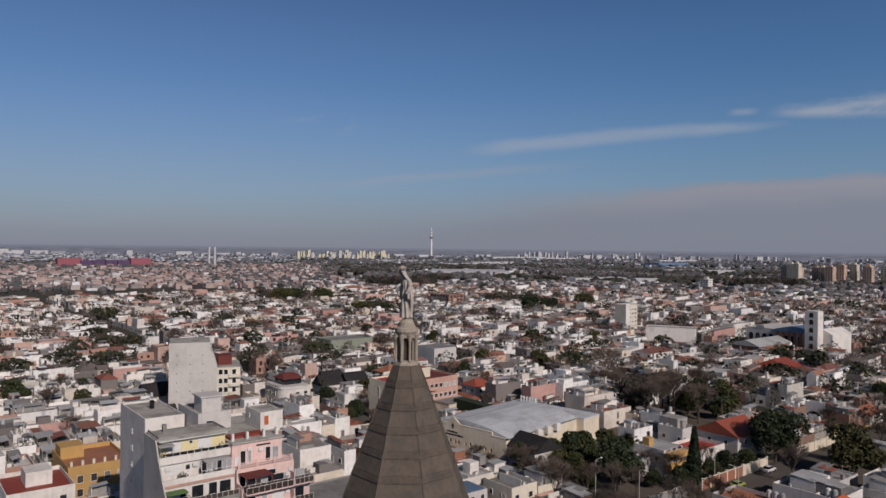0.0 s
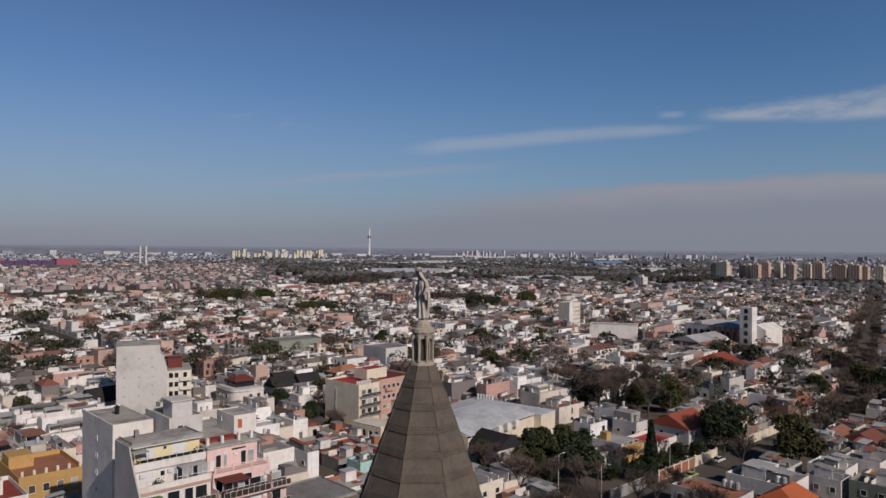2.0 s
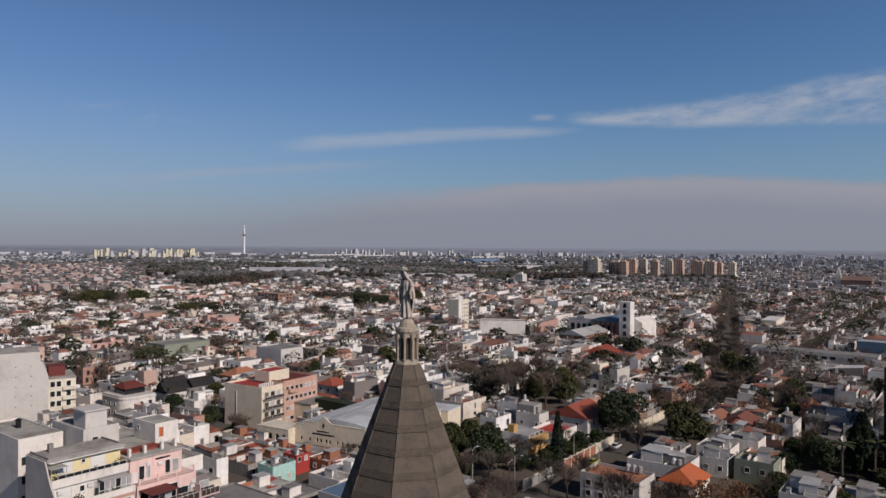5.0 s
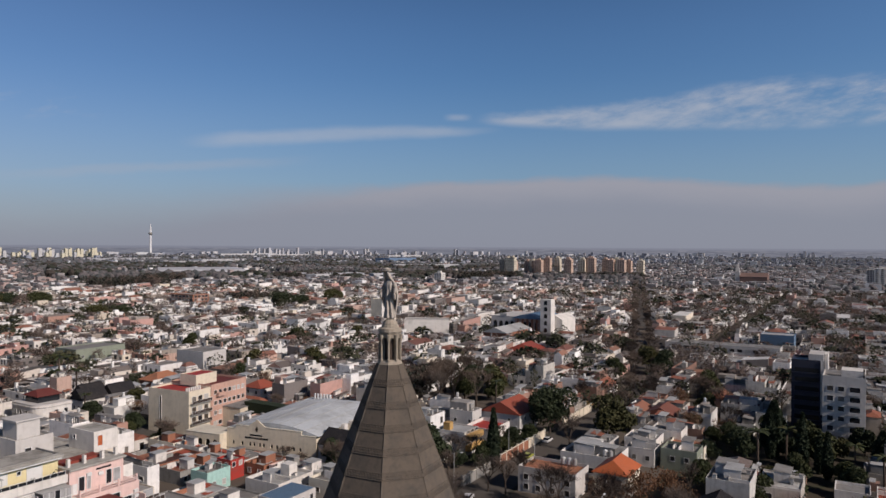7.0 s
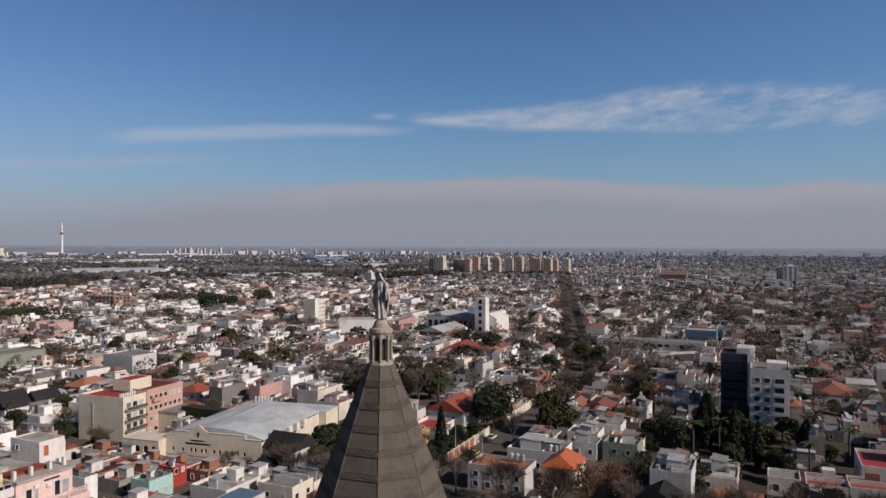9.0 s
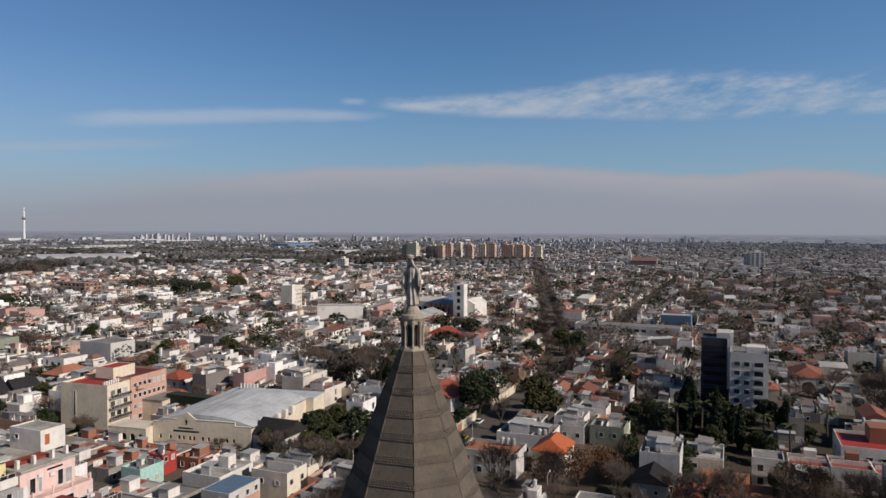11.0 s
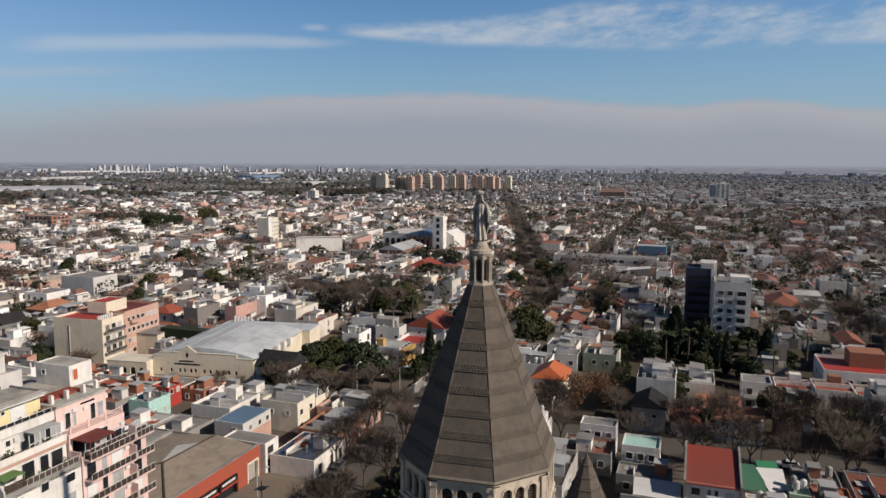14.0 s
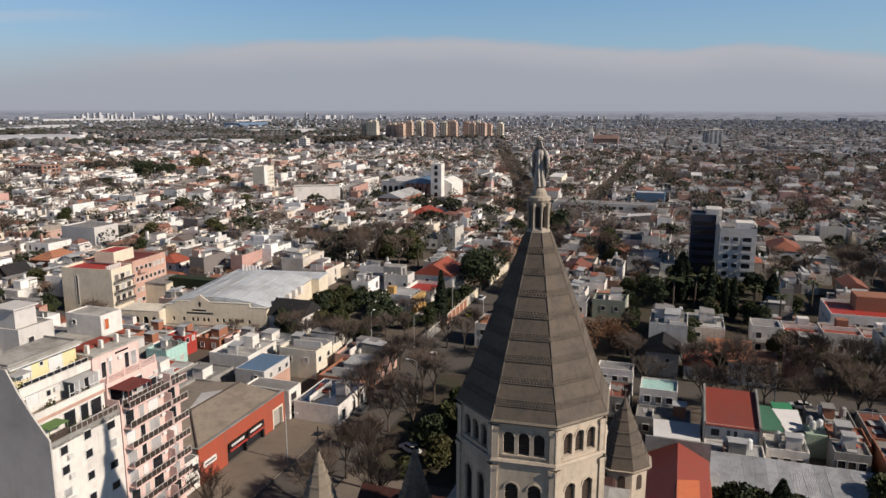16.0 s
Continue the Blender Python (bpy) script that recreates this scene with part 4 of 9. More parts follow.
def make_church():
    root = thing("church", "limestone church with tall brown stone spire and turrets", "church", pose(CH[0], CH[1], 0))
    make_spire(root)
    drum_tier(root, 29.0, 32.2, 6.75, [(-1.25, 0.45, 29.45, 31.0), (0, 0.45, 29.45, 31.0), (1.25, 0.45, 29.45, 31.0)], "pale limestone drum wall with three arches")
    bm = bmesh.new()
    prism(bm, 8, 6.8, 7.1, 28.65, 28.85, turn=OCT)
    prism(bm, 8, 7.1, 7.0, 28.85, 29.05, turn=OCT)
    part("string_course", bm, m_lime, root)
    drum_tier(root, 20.0, 28.7, 6.85, [(-0.95, 0.55, 22.4, 26.4), (0.95, 0.55, 22.4, 26.4)], "pale limestone drum wall with two tall arches")
    # body: nave towards the main street, arms across, in grid directions
    inv = Matrix.Translation((-CH[0], -CH[1], 0)) @ site(33.6, 51.1)

    def body(name, bm, mat, label=""):
        return put_part(name, mesh_from(name, bm, mat), root, inv, label)

    body("wall", boxes((-8.5, 8.5, -8.5, 8.5, 0, 20.0)), m_lime)
    bm = bmesh.new()
    prism(bm, 4, 12.0, 9.3, 20.0, 20.9, turn=math.pi / 4)
    body("roof", bm, m_concrete)
    body("wall", boxes((-4.6, 4.6, 8.5, 19.5, 0, 12.8)), m_lime)
    bm = bmesh.new()
    hip(bm, -4.6, 4.6, 8.5, 19.2, 12.8, 16.8)
    body("roof", bm, m_maroon, "dark maroon tiled nave roof")
    body("wall", boxes((8.5, 20, -6, 6, 0, 14.5)), m_lime)
    bm = bmesh.new()
    hip(bm, 8.5, 20, -6, 6, 14.5, 18.0)
    body("roof", bm, m_maroon)
    body("wall", boxes((-6, 6, -24, -8.5, 0, 14.5)), m_lime)
    bm = bmesh.new()
    hip(bm, -6, 6, -24, -8.5, 14.5, 18.0)
    body("roof", bm, m_maroon)
    body("wall", boxes((4.7, 15.5, 8.6, 21.5, 0, 10.5)), m_lime)
    bm = bmesh.new()
    hip(bm, 4.7, 15.5, 8.6, 21.5, 10.5, 14.6)
    body("roof", bm, m_maroon, "dark maroon tiled side roof")
    for u, v, za, r, h, cr in ((28.8, 70.4, 26.0, 2.2, 6.5, 2.2), (38.4, 64.4, 22.7, 1.9, 6.0, 0.7), (54.5, 44.3, 24.7, 3.35, 7.6, 0.9)):
        x, y = world_xy(u, v)
        turret(root, x - CH[0], y - CH[1], za, r, h, 0.0, 8, cr, OCT, m_stone if r > 3 else None)
    take(20, 58, 26, 74)


make_church()


def make_statue():
    """A robed, veiled and crowned figure of weathered stone, arms held low and open."""
    bm = bmesh.new()
    seg = 72

    def loft(prof, folds=9):
        prev = None
        for z, wx, wy, fwd, fold in prof:
            ring = []
            for i in range(seg):
                a = 2 * math.pi * i / seg
                f = 1 + fold * 2 * math.sin(a * folds + z * 1.1) * (0.55 + 0.45 * math.cos(a))
                ring.append(bm.verts.new((wy * math.cos(a) * f + fwd, wx * math.sin(a) * f, z)))
            if prev:
                for i in range(seg):
                    j = (i + 1) % seg
                    bm.faces.new((prev[i], prev[j], ring[j], ring[i]))
            else:
                bm.faces.new(ring[::-1])
            prev = ring
        bm.faces.new(prev)

    # robe
    loft([(0.0, 0.42, 0.42, 0.0, 0.10), (0.12, 0.45, 0.44, 0.0, 0.14), (0.5, 0.40, 0.39, 0.0, 0.14), (0.9, 0.37, 0.36, 0.01, 0.13), (1.5, 0.35, 0.35, 0.03, 0.12), (1.9, 0.35, 0.34, 0.03, 0.10), (2.3, 0.33, 0.30, 0.03, 0.07),
          (2.5, 0.31, 0.28, 0.03, 0.05), (2.85, 0.36, 0.31, 0.05, 0.04), (3.2, 0.38, 0.28, 0.05, 0.0), (3.42, 0.18, 0.16, 0.05, 0.0)], 8)
    # face deep below the veil
    loft([(3.30, 0.11, 0.11, 0.10, 0), (3.46, 0.12, 0.12, 0.17, 0), (3.62, 0.14, 0.14, 0.26, 0), (3.80, 0.15, 0.15, 0.33, 0), (3.96, 0.13, 0.12, 0.38, 0), (4.04, 0.05, 0.05, 0.40, 0)])
    # mantle behind, from the veil to the knees
    prev = None
    for z, half, back, edge in ((0.35, 0.44, -0.40, -0.06), (0.9, 0.56, -0.42, 0.02), (1.5, 0.72, -0.42, 0.12), (2.0, 0.80, -0.40, 0.20), (2.4, 0.76, -0.36, 0.18), (2.75, 0.64, -0.32, 0.14), (3.1, 0.54, -0.27, 0.18), (3.36, 0.36, -0.17, 0.26),
                              (3.52, 0.27, -0.05, 0.38), (3.75, 0.27, 0.08, 0.54), (3.95, 0.25, 0.19, 0.62), (4.1, 0.16, 0.28, 0.62)):
        ring = []
        for i in range(19):
            a = math.pi * (0.5 + i / 18)
            c, s = math.cos(a), math.sin(a)
            r = 1 + 0.07 * math.sin(i * 2.1 + z)
            ring.append((bm.verts.new((edge + (edge - back) * c * r, half * s * r, z)), bm.verts.new((edge + (edge - back - 0.07) * c * r, (half - 0.07) * s * r, z))))
        if prev:
            for i in range(18):
                bm.faces.new((prev[i][0], prev[i + 1][0], ring[i + 1][0], ring[i][0]))
                bm.faces.new((prev[i + 1][1], prev[i][1], ring[i][1], ring[i + 1][1]))
            for i in (0, 18):
                bm.faces.new((prev[i][0], ring[i][0], ring[i][1], prev[i][1]))
        prev = ring
    # crown
    for z0, z1, r0, r1 in ((4.04, 4.14, 0.25, 0.27), (4.14, 4.20, 0.37, 0.38), (4.20, 4.36, 0.27, 0.34), (4.36, 4.44, 0.18, 0.08)):
        prism(bm, 12, r0, r1, z0, z1, 0.46, 0.0)
    for s in (-1, 1):
        tube(bm, (0.02, s * 0.40, 3.12), (0.10, s * 0.62, 2.55), 0.17, 0.16, 10)
        tube(bm, (0.10, s * 0.62, 2.60), (0.44, s * 0.76, 2.24), 0.17, 0.13, 10)
        tube(bm, (0.42, s * 0.755, 2.26), (0.64, s * 0.83, 2.12), 0.08, 0.045, 7)
        # wide sleeve
        top = [(0.05, s * 0.60, 2.66), (0.44, s * 0.80, 2.26), (0.40, s * 0.74, 1.78), (0.16, s * 0.66, 1.60), (-0.04, s * 0.58, 2.05)]
        a = [bm.verts.new(p) for p in top]
        b = [bm.verts.new((p[0] - 0.02, p[1] - s * 0.16, p[2])) for p in top]
        bm.faces.new(a)
        bm.faces.new(b[::-1])
        for i in range(5):
            j = (i + 1) % 5
            bm.faces.new((a[i], b[i], b[j], a[j]))
    bmesh.ops.recalc_face_normals(bm, faces=bm.faces)
    for f in bm.faces:
        f.smooth = len(f.verts) == 4
    ob = new("statue", mesh_from("statue", bm, m_statue))
    ob.matrix_world = pose(CH[0], CH[1], 51.05, 0, 0, 214) @ Matrix.Diagonal((1.08, 1.08, 0.965, 1))
    tagged(ob, "weathered stone statue of a robed veiled figure on the spire", "statue")


make_statue()


def leaf_cards(rng, centres, size, mat_ids=None):
    """Small tilted leaf clumps, each two triangles."""
    V, F = [], []
    for c in centres:
        n = Vector((rng.gauss(0, 1), rng.gauss(0, 1), rng.gauss(0.3, 0.8))).normalized()
        t = n.orthogonal().normalized()
        t = Matrix.Rotation(rng.uniform(0, 6.28), 3, n) @ t
        b = n.cross(t)
        s = size * rng.uniform(0.6, 1.4)
        k = len(V)
        c = Vector(c)
        V += [c + t * s, c + b * s * 0.62 + n * s * 0.2, c - t * s, c - b * s * 0.62 + n * s * 0.2]
        F.append((k, k + 1, k + 2, k + 3))
    return V, F


def mesh_py(name, V, F, mat):
    me = bpy.data.meshes.new(name)
    me.from_pydata([tuple(v) for v in V], [], F)
    me.materials.append(mat)
    return me


# ---------------------------------------------------------------- apartment houses by the church
def railing(parent, x0, x1, y, z, h=1.0, n=8, mat=None, name="balcony_rail", label=""):
    bm = bmesh.new()
    for i in range(n + 1):
        x = x0 + (x1 - x0) * i / n
        box(bm, x - 0.025, x + 0.025, y - 0.02, y + 0.02, z, z + h, 0)
    box(bm, x0, x1, y - 0.03, y + 0.03, z + h, z + h + 0.05, 0)
    rail = part(name, bm, m_trim, parent, label)
    w = (x1 - x0) / n - 0.08
    panel = mesh_from("panel", boxes((0, w, y - 0.015, y + 0.015, z + 0.06, z + h - 0.06)), mat or m_rail)
    for i in range(n):
        put_part("panel", panel, rail, pose(x0 + (x1 - x0) * i / n + 0.04, 0, 0))
    return rail


def make_yellow_apartments():
    u0, v0 = 32.2, 106.9
    W = 10.7
    root = thing("apartment_building", "white stepped apartment tower with yellow top floor and terraces", "apartments", site(u0, v0))
    tiers = [(0.0, 0.0, 19.0), (2.3, 19.0, 22.0), (4.4, 22.0, 24.8), (6.3, 24.8, 27.7)]
    back = 11.2
    for (y, a, b), mat, name in zip(tiers, (m_white, m_white, m_white, m_yellow), ("wall", "wall", "wall", "wall")):
        part(name, boxes((0.0 if mat is not m_yellow else 0.9, W, y, back, a, b)), mat, root, "yellow rendered top storey" if mat is m_yellow else "")
    # blank party wall with a stepped, sloping edge
    bm = bmesh.new()
    pts = [(0, 0), (0, 19.9), (2.2, 22.6), (4.2, 25.4), (5.6, 27.9), (back, 27.9), (back, 0)]
    f = [bm.verts.new((-0.22, y, z)) for y, z in pts]
    g = [bm.verts.new((-0.003, y, z)) for y, z in pts]
    bm.faces.new(f)
    bm.faces.new(g[::-1])
    for i in range(len(pts)):
        j = (i + 1) % len(pts)
        bm.faces.new((f[i], g[i], g[j], f[j]))
    bmesh.ops.recalc_face_normals(bm, faces=bm.faces)
    part("party_wall", bm, m_party, root, "blank pale party wall")
    part("roof", boxes((0.0, W + 0.3, 5.4, back, 27.7, 28.0)), m_paledeck, root)
    part("eave", boxes((0.3, W + 0.1, 5.55, 5.95, 27.45, 27.69)), m_trim, root, "white eave board")
    bm = boxes((0.3, W - 0.1, 5.7, 5.9, 28.0, 28.25), (0.3, 0.5, 5.9, back, 28.0, 28.25), (W - 0.3, W - 0.1, 5.9, back, 28.0, 28.25))
    part("parapet", bm, m_concrete, root)
    for (y, a, b), (yy, z) in zip(tiers[1:], ((2.3, 19.0), (4.4, 22.0), (6.3, 24.8))):
        ye = y - 2.2
        part("terrace", boxes((0.0, W, ye + 0.15, y - 0.01, z - 0.06, z + 0.03)), m_browndeck, root)
        part("parapet", boxes((0.0, W, ye - 0.1, ye + 0.14, z - 0.35, z + (0.75 if z > 20 else 0.5))), m_white if z > 20 else m_concrete, root)
    railing(root, 2.9, W - 0.2, 0.05, 19.45, 0.75, 9, m_louvre)
    railing(root, 0.9, W - 0.2, 4.25, 25.45, 0.6, 9, m_glass)
    for x, y, z, w, h, glass in ((2.8, 6.3, 25.7, 1.9, 1.3, m_trim), (7.4, 6.3, 25.0, 2.0, 2.0, m_trim), (5.3, 6.3, 26.5, 0.45, 0.45, m_glass),
                                 (1.9, 4.4, 22.8, 1.7, 1.4, m_trim), (4.2, 4.4, 23.2, 0.6, 0.7, m_glass), (6.6, 4.4, 22.1, 1.2, 2.0, m_curtain), (9.0, 4.4, 22.1, 1.6, 2.0, m_glass),
                                 (2.9, 2.3, 19.9, 0.9, 1.0, m_glass), (5.0, 2.3, 19.08, 1.7, 2.1, m_glass), (7.3, 2.3, 19.08, 1.2, 2.1, m_glass), (9.2, 2.3, 19.08, 1.7, 2.1, m_glass)):
        add_window(root, "v-", x, y, z, w, h, glass=glass)
    for x in (4.9, 0.8):
        lift(root, "air_conditioner", x, x + 0.75, 4.05, 4.38, 23.5, 24.0, m_trim)
    # glazed lean-to on the middle terrace
    bm = bmesh.new()
    for i in range(7):
        x = 5.7 + 0.78 * i
        box(bm, x - 0.04, x + 0.04, 2.62, 2.70, 22.0, 24.2)
    box(bm, 5.66, 10.42, 2.6, 2.72, 23.0, 23.08)
    part("glazing_frame", bm, m_trim, root, "white frame of the glazed lean-to")
    for i in range(6):
        part("pane", boxes((5.76 + 0.78 * i, 6.42 + 0.78 * i, 2.64, 2.67, 22.1, 24.15)), m_curtain if i % 3 else m_glass, root)
    part("parapet_band", boxes((0.0, W, -0.02 + 2.05, 2.3 - 0.22, 21.55, 21.95)), m_salmon, root, "pinkish tiled terrace edge")
    # slatted screen under the green awning
    for i in range(9):
        part("slat", boxes((0.15 + 0.3 * i, 0.4 + 0.3 * i, 0.2, 0.24, 19.3, 20.5)), m_louvre, root)
    for z in (3.3, 6.2, 9.1, 12.0, 14.9, 17.4):
        for x in (1.6, 5.2, 9.0):
            add_window(root, "v-", x, 0, z + (0.4 if x == 5.2 else 0), 1.05 if x != 9.0 else 1.3, 1.05, glass=m_glass if (x + z) % 2 < 1.2 else m_curtain)
        lift(root, "air_conditioner", 1.9, 2.6, -0.42, -0.02, z - 0.75, z - 0.25, m_trim)
    part("awning", boxes((0.1, 3.0, 0.3, 2.25, 21.0, 21.1), (0.2, 0.28, 0.35, 0.43, 19.0, 21.0), (2.8, 2.88, 0.35, 0.43, 19.0, 21.0)), m_green, root, "green terrace awning")
    part("awning", boxes((6.3, 10.4, 2.6, 4.38, 24.2, 24.28), (6.4, 6.46, 2.7, 2.76, 22.0, 24.2), (10.2, 10.26, 2.7, 2.76, 22.0, 24.2)), m_whitesheet, root, "white sheet terrace awning")
    part("awning", boxes((0.1, 2.4, 4.5, 6.28, 26.9, 27.0), (0.2, 0.26, 4.6, 4.66, 24.8, 26.9), (2.2, 2.26, 4.6, 4.66, 24.8, 26.9)), m_zinc, root)
    part("chimney", boxes((2.0, 2.6, 9.2, 9.8, 28.0, 29.2)), m_concrete, root)
    rng = random.Random(8)
    for z, y0, y1 in ((19.03, 0.35, 0.9), (22.03, 2.4, 3.0), (24.83, 4.5, 5.0)):
        for i in range(9 if z < 20 else 6):
            x = rng.uniform(0.6, W - 0.5)
            bm = bmesh.new()
            prism(bm, 7, 0.16, 0.22, z, z + 0.35, x, rng.uniform(y0, y1))
            part("flower_pot", bm, m_brick, root)
            V, F = leaf_cards(rng, [(x + rng.gauss(0, 0.25), (y0 + y1) / 2 + rng.gauss(0, 0.2), z + 0.5 + abs(rng.gauss(0, 0.35))) for _ in range(44)], 0.15)
            part("plant", mesh_py("plant", V, F, m_leaf), None, root)
    take(32, 43, 105, 126)
    # slender white block behind
    root = flat_block("apartment_building", "plain white slab apartment block with grey flat roof", 34.5, 41.0, 126.5, 141.5, 27.7, m_white, m_paledeck,
                      [("v-", steps(-3.2, 3.2, 3), [z * 2.85 + 1.3 for z in range(4, 9)], 1.3, 1.2), ("u-", [0.0], [z * 2.85 + 1.4 for z in range(5, 9)], 0.7, 0.7)], "apartments", 0.35)
    bm = bmesh.new()
    prism(bm, 10, 0.4, 0.4, 27.7, 28.9, 0.5, 1.5)
    prism(bm, 10, 0.6, 0.2, 28.9, 29.2, 0.5, 1.5)
    part("vent", bm, m_iron, root)
    take(34, 42, 126, 142)
    # stair and lift heads between the towers
    root = flat_block("lift_house", "weathered concrete lift house on the flat roofs", 41.4, 47.0, 121, 131, 28.6, m_palegrey, m_paledeck, [("v-", [-1.0], [26.0], 0.9, 1.6)], "rooftop room", 0.4)
    part("water_tank", boxes((-1.6, 1.8, -3.2, 0.5, 28.6, 31.2), (-1.9, 2.1, -3.5, 0.8, 31.2, 31.4)), m_palegrey, root)
    take(41, 47.5, 121, 131)


def make_pink_apartments():
    u0, v0 = 43.1, 106.9
    W = 11.4
    root = thing("apartment_building", "pink apartment block with rows of dark balconies", "apartments", site(u0, v0))
    part("wall", boxes((0, W, 0, 16, 0, 19.4)), m_pink, root)
    part("wall", boxes((0, W - 1.8, 2.0, 16, 19.4, 22.4)), m_pink, root)
    part("wall", boxes((0, W - 3.0, 4.0, 16, 22.4, 25.8)), m_pink, root)
    part("roof", boxes((-0.05, W - 2.7, 3.7, 16.1, 25.8, 26.05)), m_paledeck, root)
    part("roof", boxes((0.5, 6.4, 6.3, 8.4, 26.05, 26.4)), m_brickred, root, "red corrugated roof strip")
    for i in range(7):
        z = 2.6 + 2.8 * i
        part("balcony", boxes((0.2, 8.0, -1.35, 0, z - 0.18, z)), m_pink, root)
        railing(root, 0.25, 7.95, -1.3, z, 0.95, 8)
        part("balcony", boxes((8.15, W, -1.15 - 0.35, 0, z - 0.05, z + 0.13)), m_pink, root)
        railing(root, 8.2, W - 0.05, -1.45, z + 0.13, 0.9, 4)
        for j, (x, w, h) in enumerate(((1.4, 1.5, 1.9), (3.6, 0.9, 1.9), (5.9, 1.9, 1.9), (9.6, 1.5, 1.9))):
            add_window(root, "v-", x, 0, z + 0.06, w, h, glass=(m_glass, m_curtain, m_trim, m_glass, m_curtain)[(i * 3 + j) % 5])
        lift(root, "air_conditioner", 7.1, 7.8, -0.36, -0.02, z + 1.5, z + 1.95, m_trim)
        part("partition", boxes((8.0, 8.12, -1.4, 0, z, z + 2.0)), m_pink, root)
    part("parapet", boxes((0.0, W, 0.0, 0.15, 19.4, 19.8), (0, 0.12, 0.2, 2, 19.4, 20.4)), m_pink, root)
    railing(root, 0.2, W - 0.1, -0.2, 19.4, 1.0, 12)
    for i in range(4):
        x = 0.25 + (W - 2.5) * i / 3
        part("baluster_post", boxes((x, x + 0.22, 2.02, 2.22, 22.4, 23.45)), m_pink, root)
    for z in (22.62, 22.92, 23.22):
        part("rail", boxes((0.25, W - 2.05, 2.07, 2.16, z, z + 0.11)), m_pink, root)
    for x, y, z in ((2.6, 1.75, 21.2), (4.3, 3.7, 24.2), (2.5, 3.7, 24.5), (8.6, 1.7, 20.8)):
        lift(root, "air_conditioner", x, x + 0.7, y, y + 0.3, z, z + 0.45, m_trim)
    part("roof_slot", boxes((4.0, 6.4, 3.96, 3.99, 25.0, 25.25)), m_glass, root)
    part("awning", boxes((0.2, 4.6, -1.3, 1.95, 21.75, 21.85), (0.3, 0.4, -1.2, -1.1, 19.4, 21.75), (4.4, 4.5, -1.2, -1.1, 19.4, 21.75)), m_maroonaw, root, "dark maroon terrace awning")
    for x, w, h, g in ((1.6, 2.2, 2.0, m_glass), (5.6, 1.6, 2.0, m_glass), (8.2, 1.0, 1.1, m_curtain)):
        add_window(root, "v-", x, 2.0, 19.55, w, h, glass=g)
    for x, w, h, g in ((0.8, 0.6, 1.3, m_trim), (1.8, 0.8, 2.1, m_glass), (2.9, 0.5, 2.0, m_curtain), (6.0, 0.8, 2.1, m_glass), (7.3, 1.0, 2.0, m_curtain)):
        add_window(root, "v-", x, 4.0, 22.5, w, h, glass=g)
    for x in (0.6, 3.0, 5.8, 8.0):
        part("chimney", boxes((x - 0.2, x + 0.2, 5.0, 5.5, 26.05, 27.2)), m_white, root)
    take(43, 54.6, 104, 123)
    # white lift house with an orange door, behind
    root = flat_block("stair_house", "white stair house with orange door above flat roofs", 49.9, 53.9, 115.6, 121.8, 2.9, m_white, m_paledeck,
                      [("u-", [1.6], [1.5], 0.6, 0.6)], "rooftop room", 0.15, z0=26.06)
    hang_window("door", 0.75, 1.5, root, pose(-1.0, -3.1, 0.9), "orange door", m_orange)
    flat_block("apartment_building", "white rendered rear block with flat roof", 47.4, 55.0, 124, 135, 24.4, m_white, m_paledeck, [("u-", [-2.5, 2.0], [21.2], 0.8, 0.8)], "apartments", 0.5)
    take(47, 55.5, 123.5, 136)


make_yellow_apartments()
make_pink_apartments()


def bars(root, face_m, rows, mat, depth=0.02):
    """Lettering too far off to read: short bars."""
    bm = bmesh.new()
    rng = random.Random(5)
    for x0, x1, z, h in rows:
        x = x0
        while x < x1:
            w = rng.uniform(0.5, 1.3) * h
            box(bm, x, min(x + w, x1), -depth, 0, z, z + h)
            x += w + 0.22 * h
    return put_part("lettering", mesh_from("lettering", bm, mat), root, face_m)


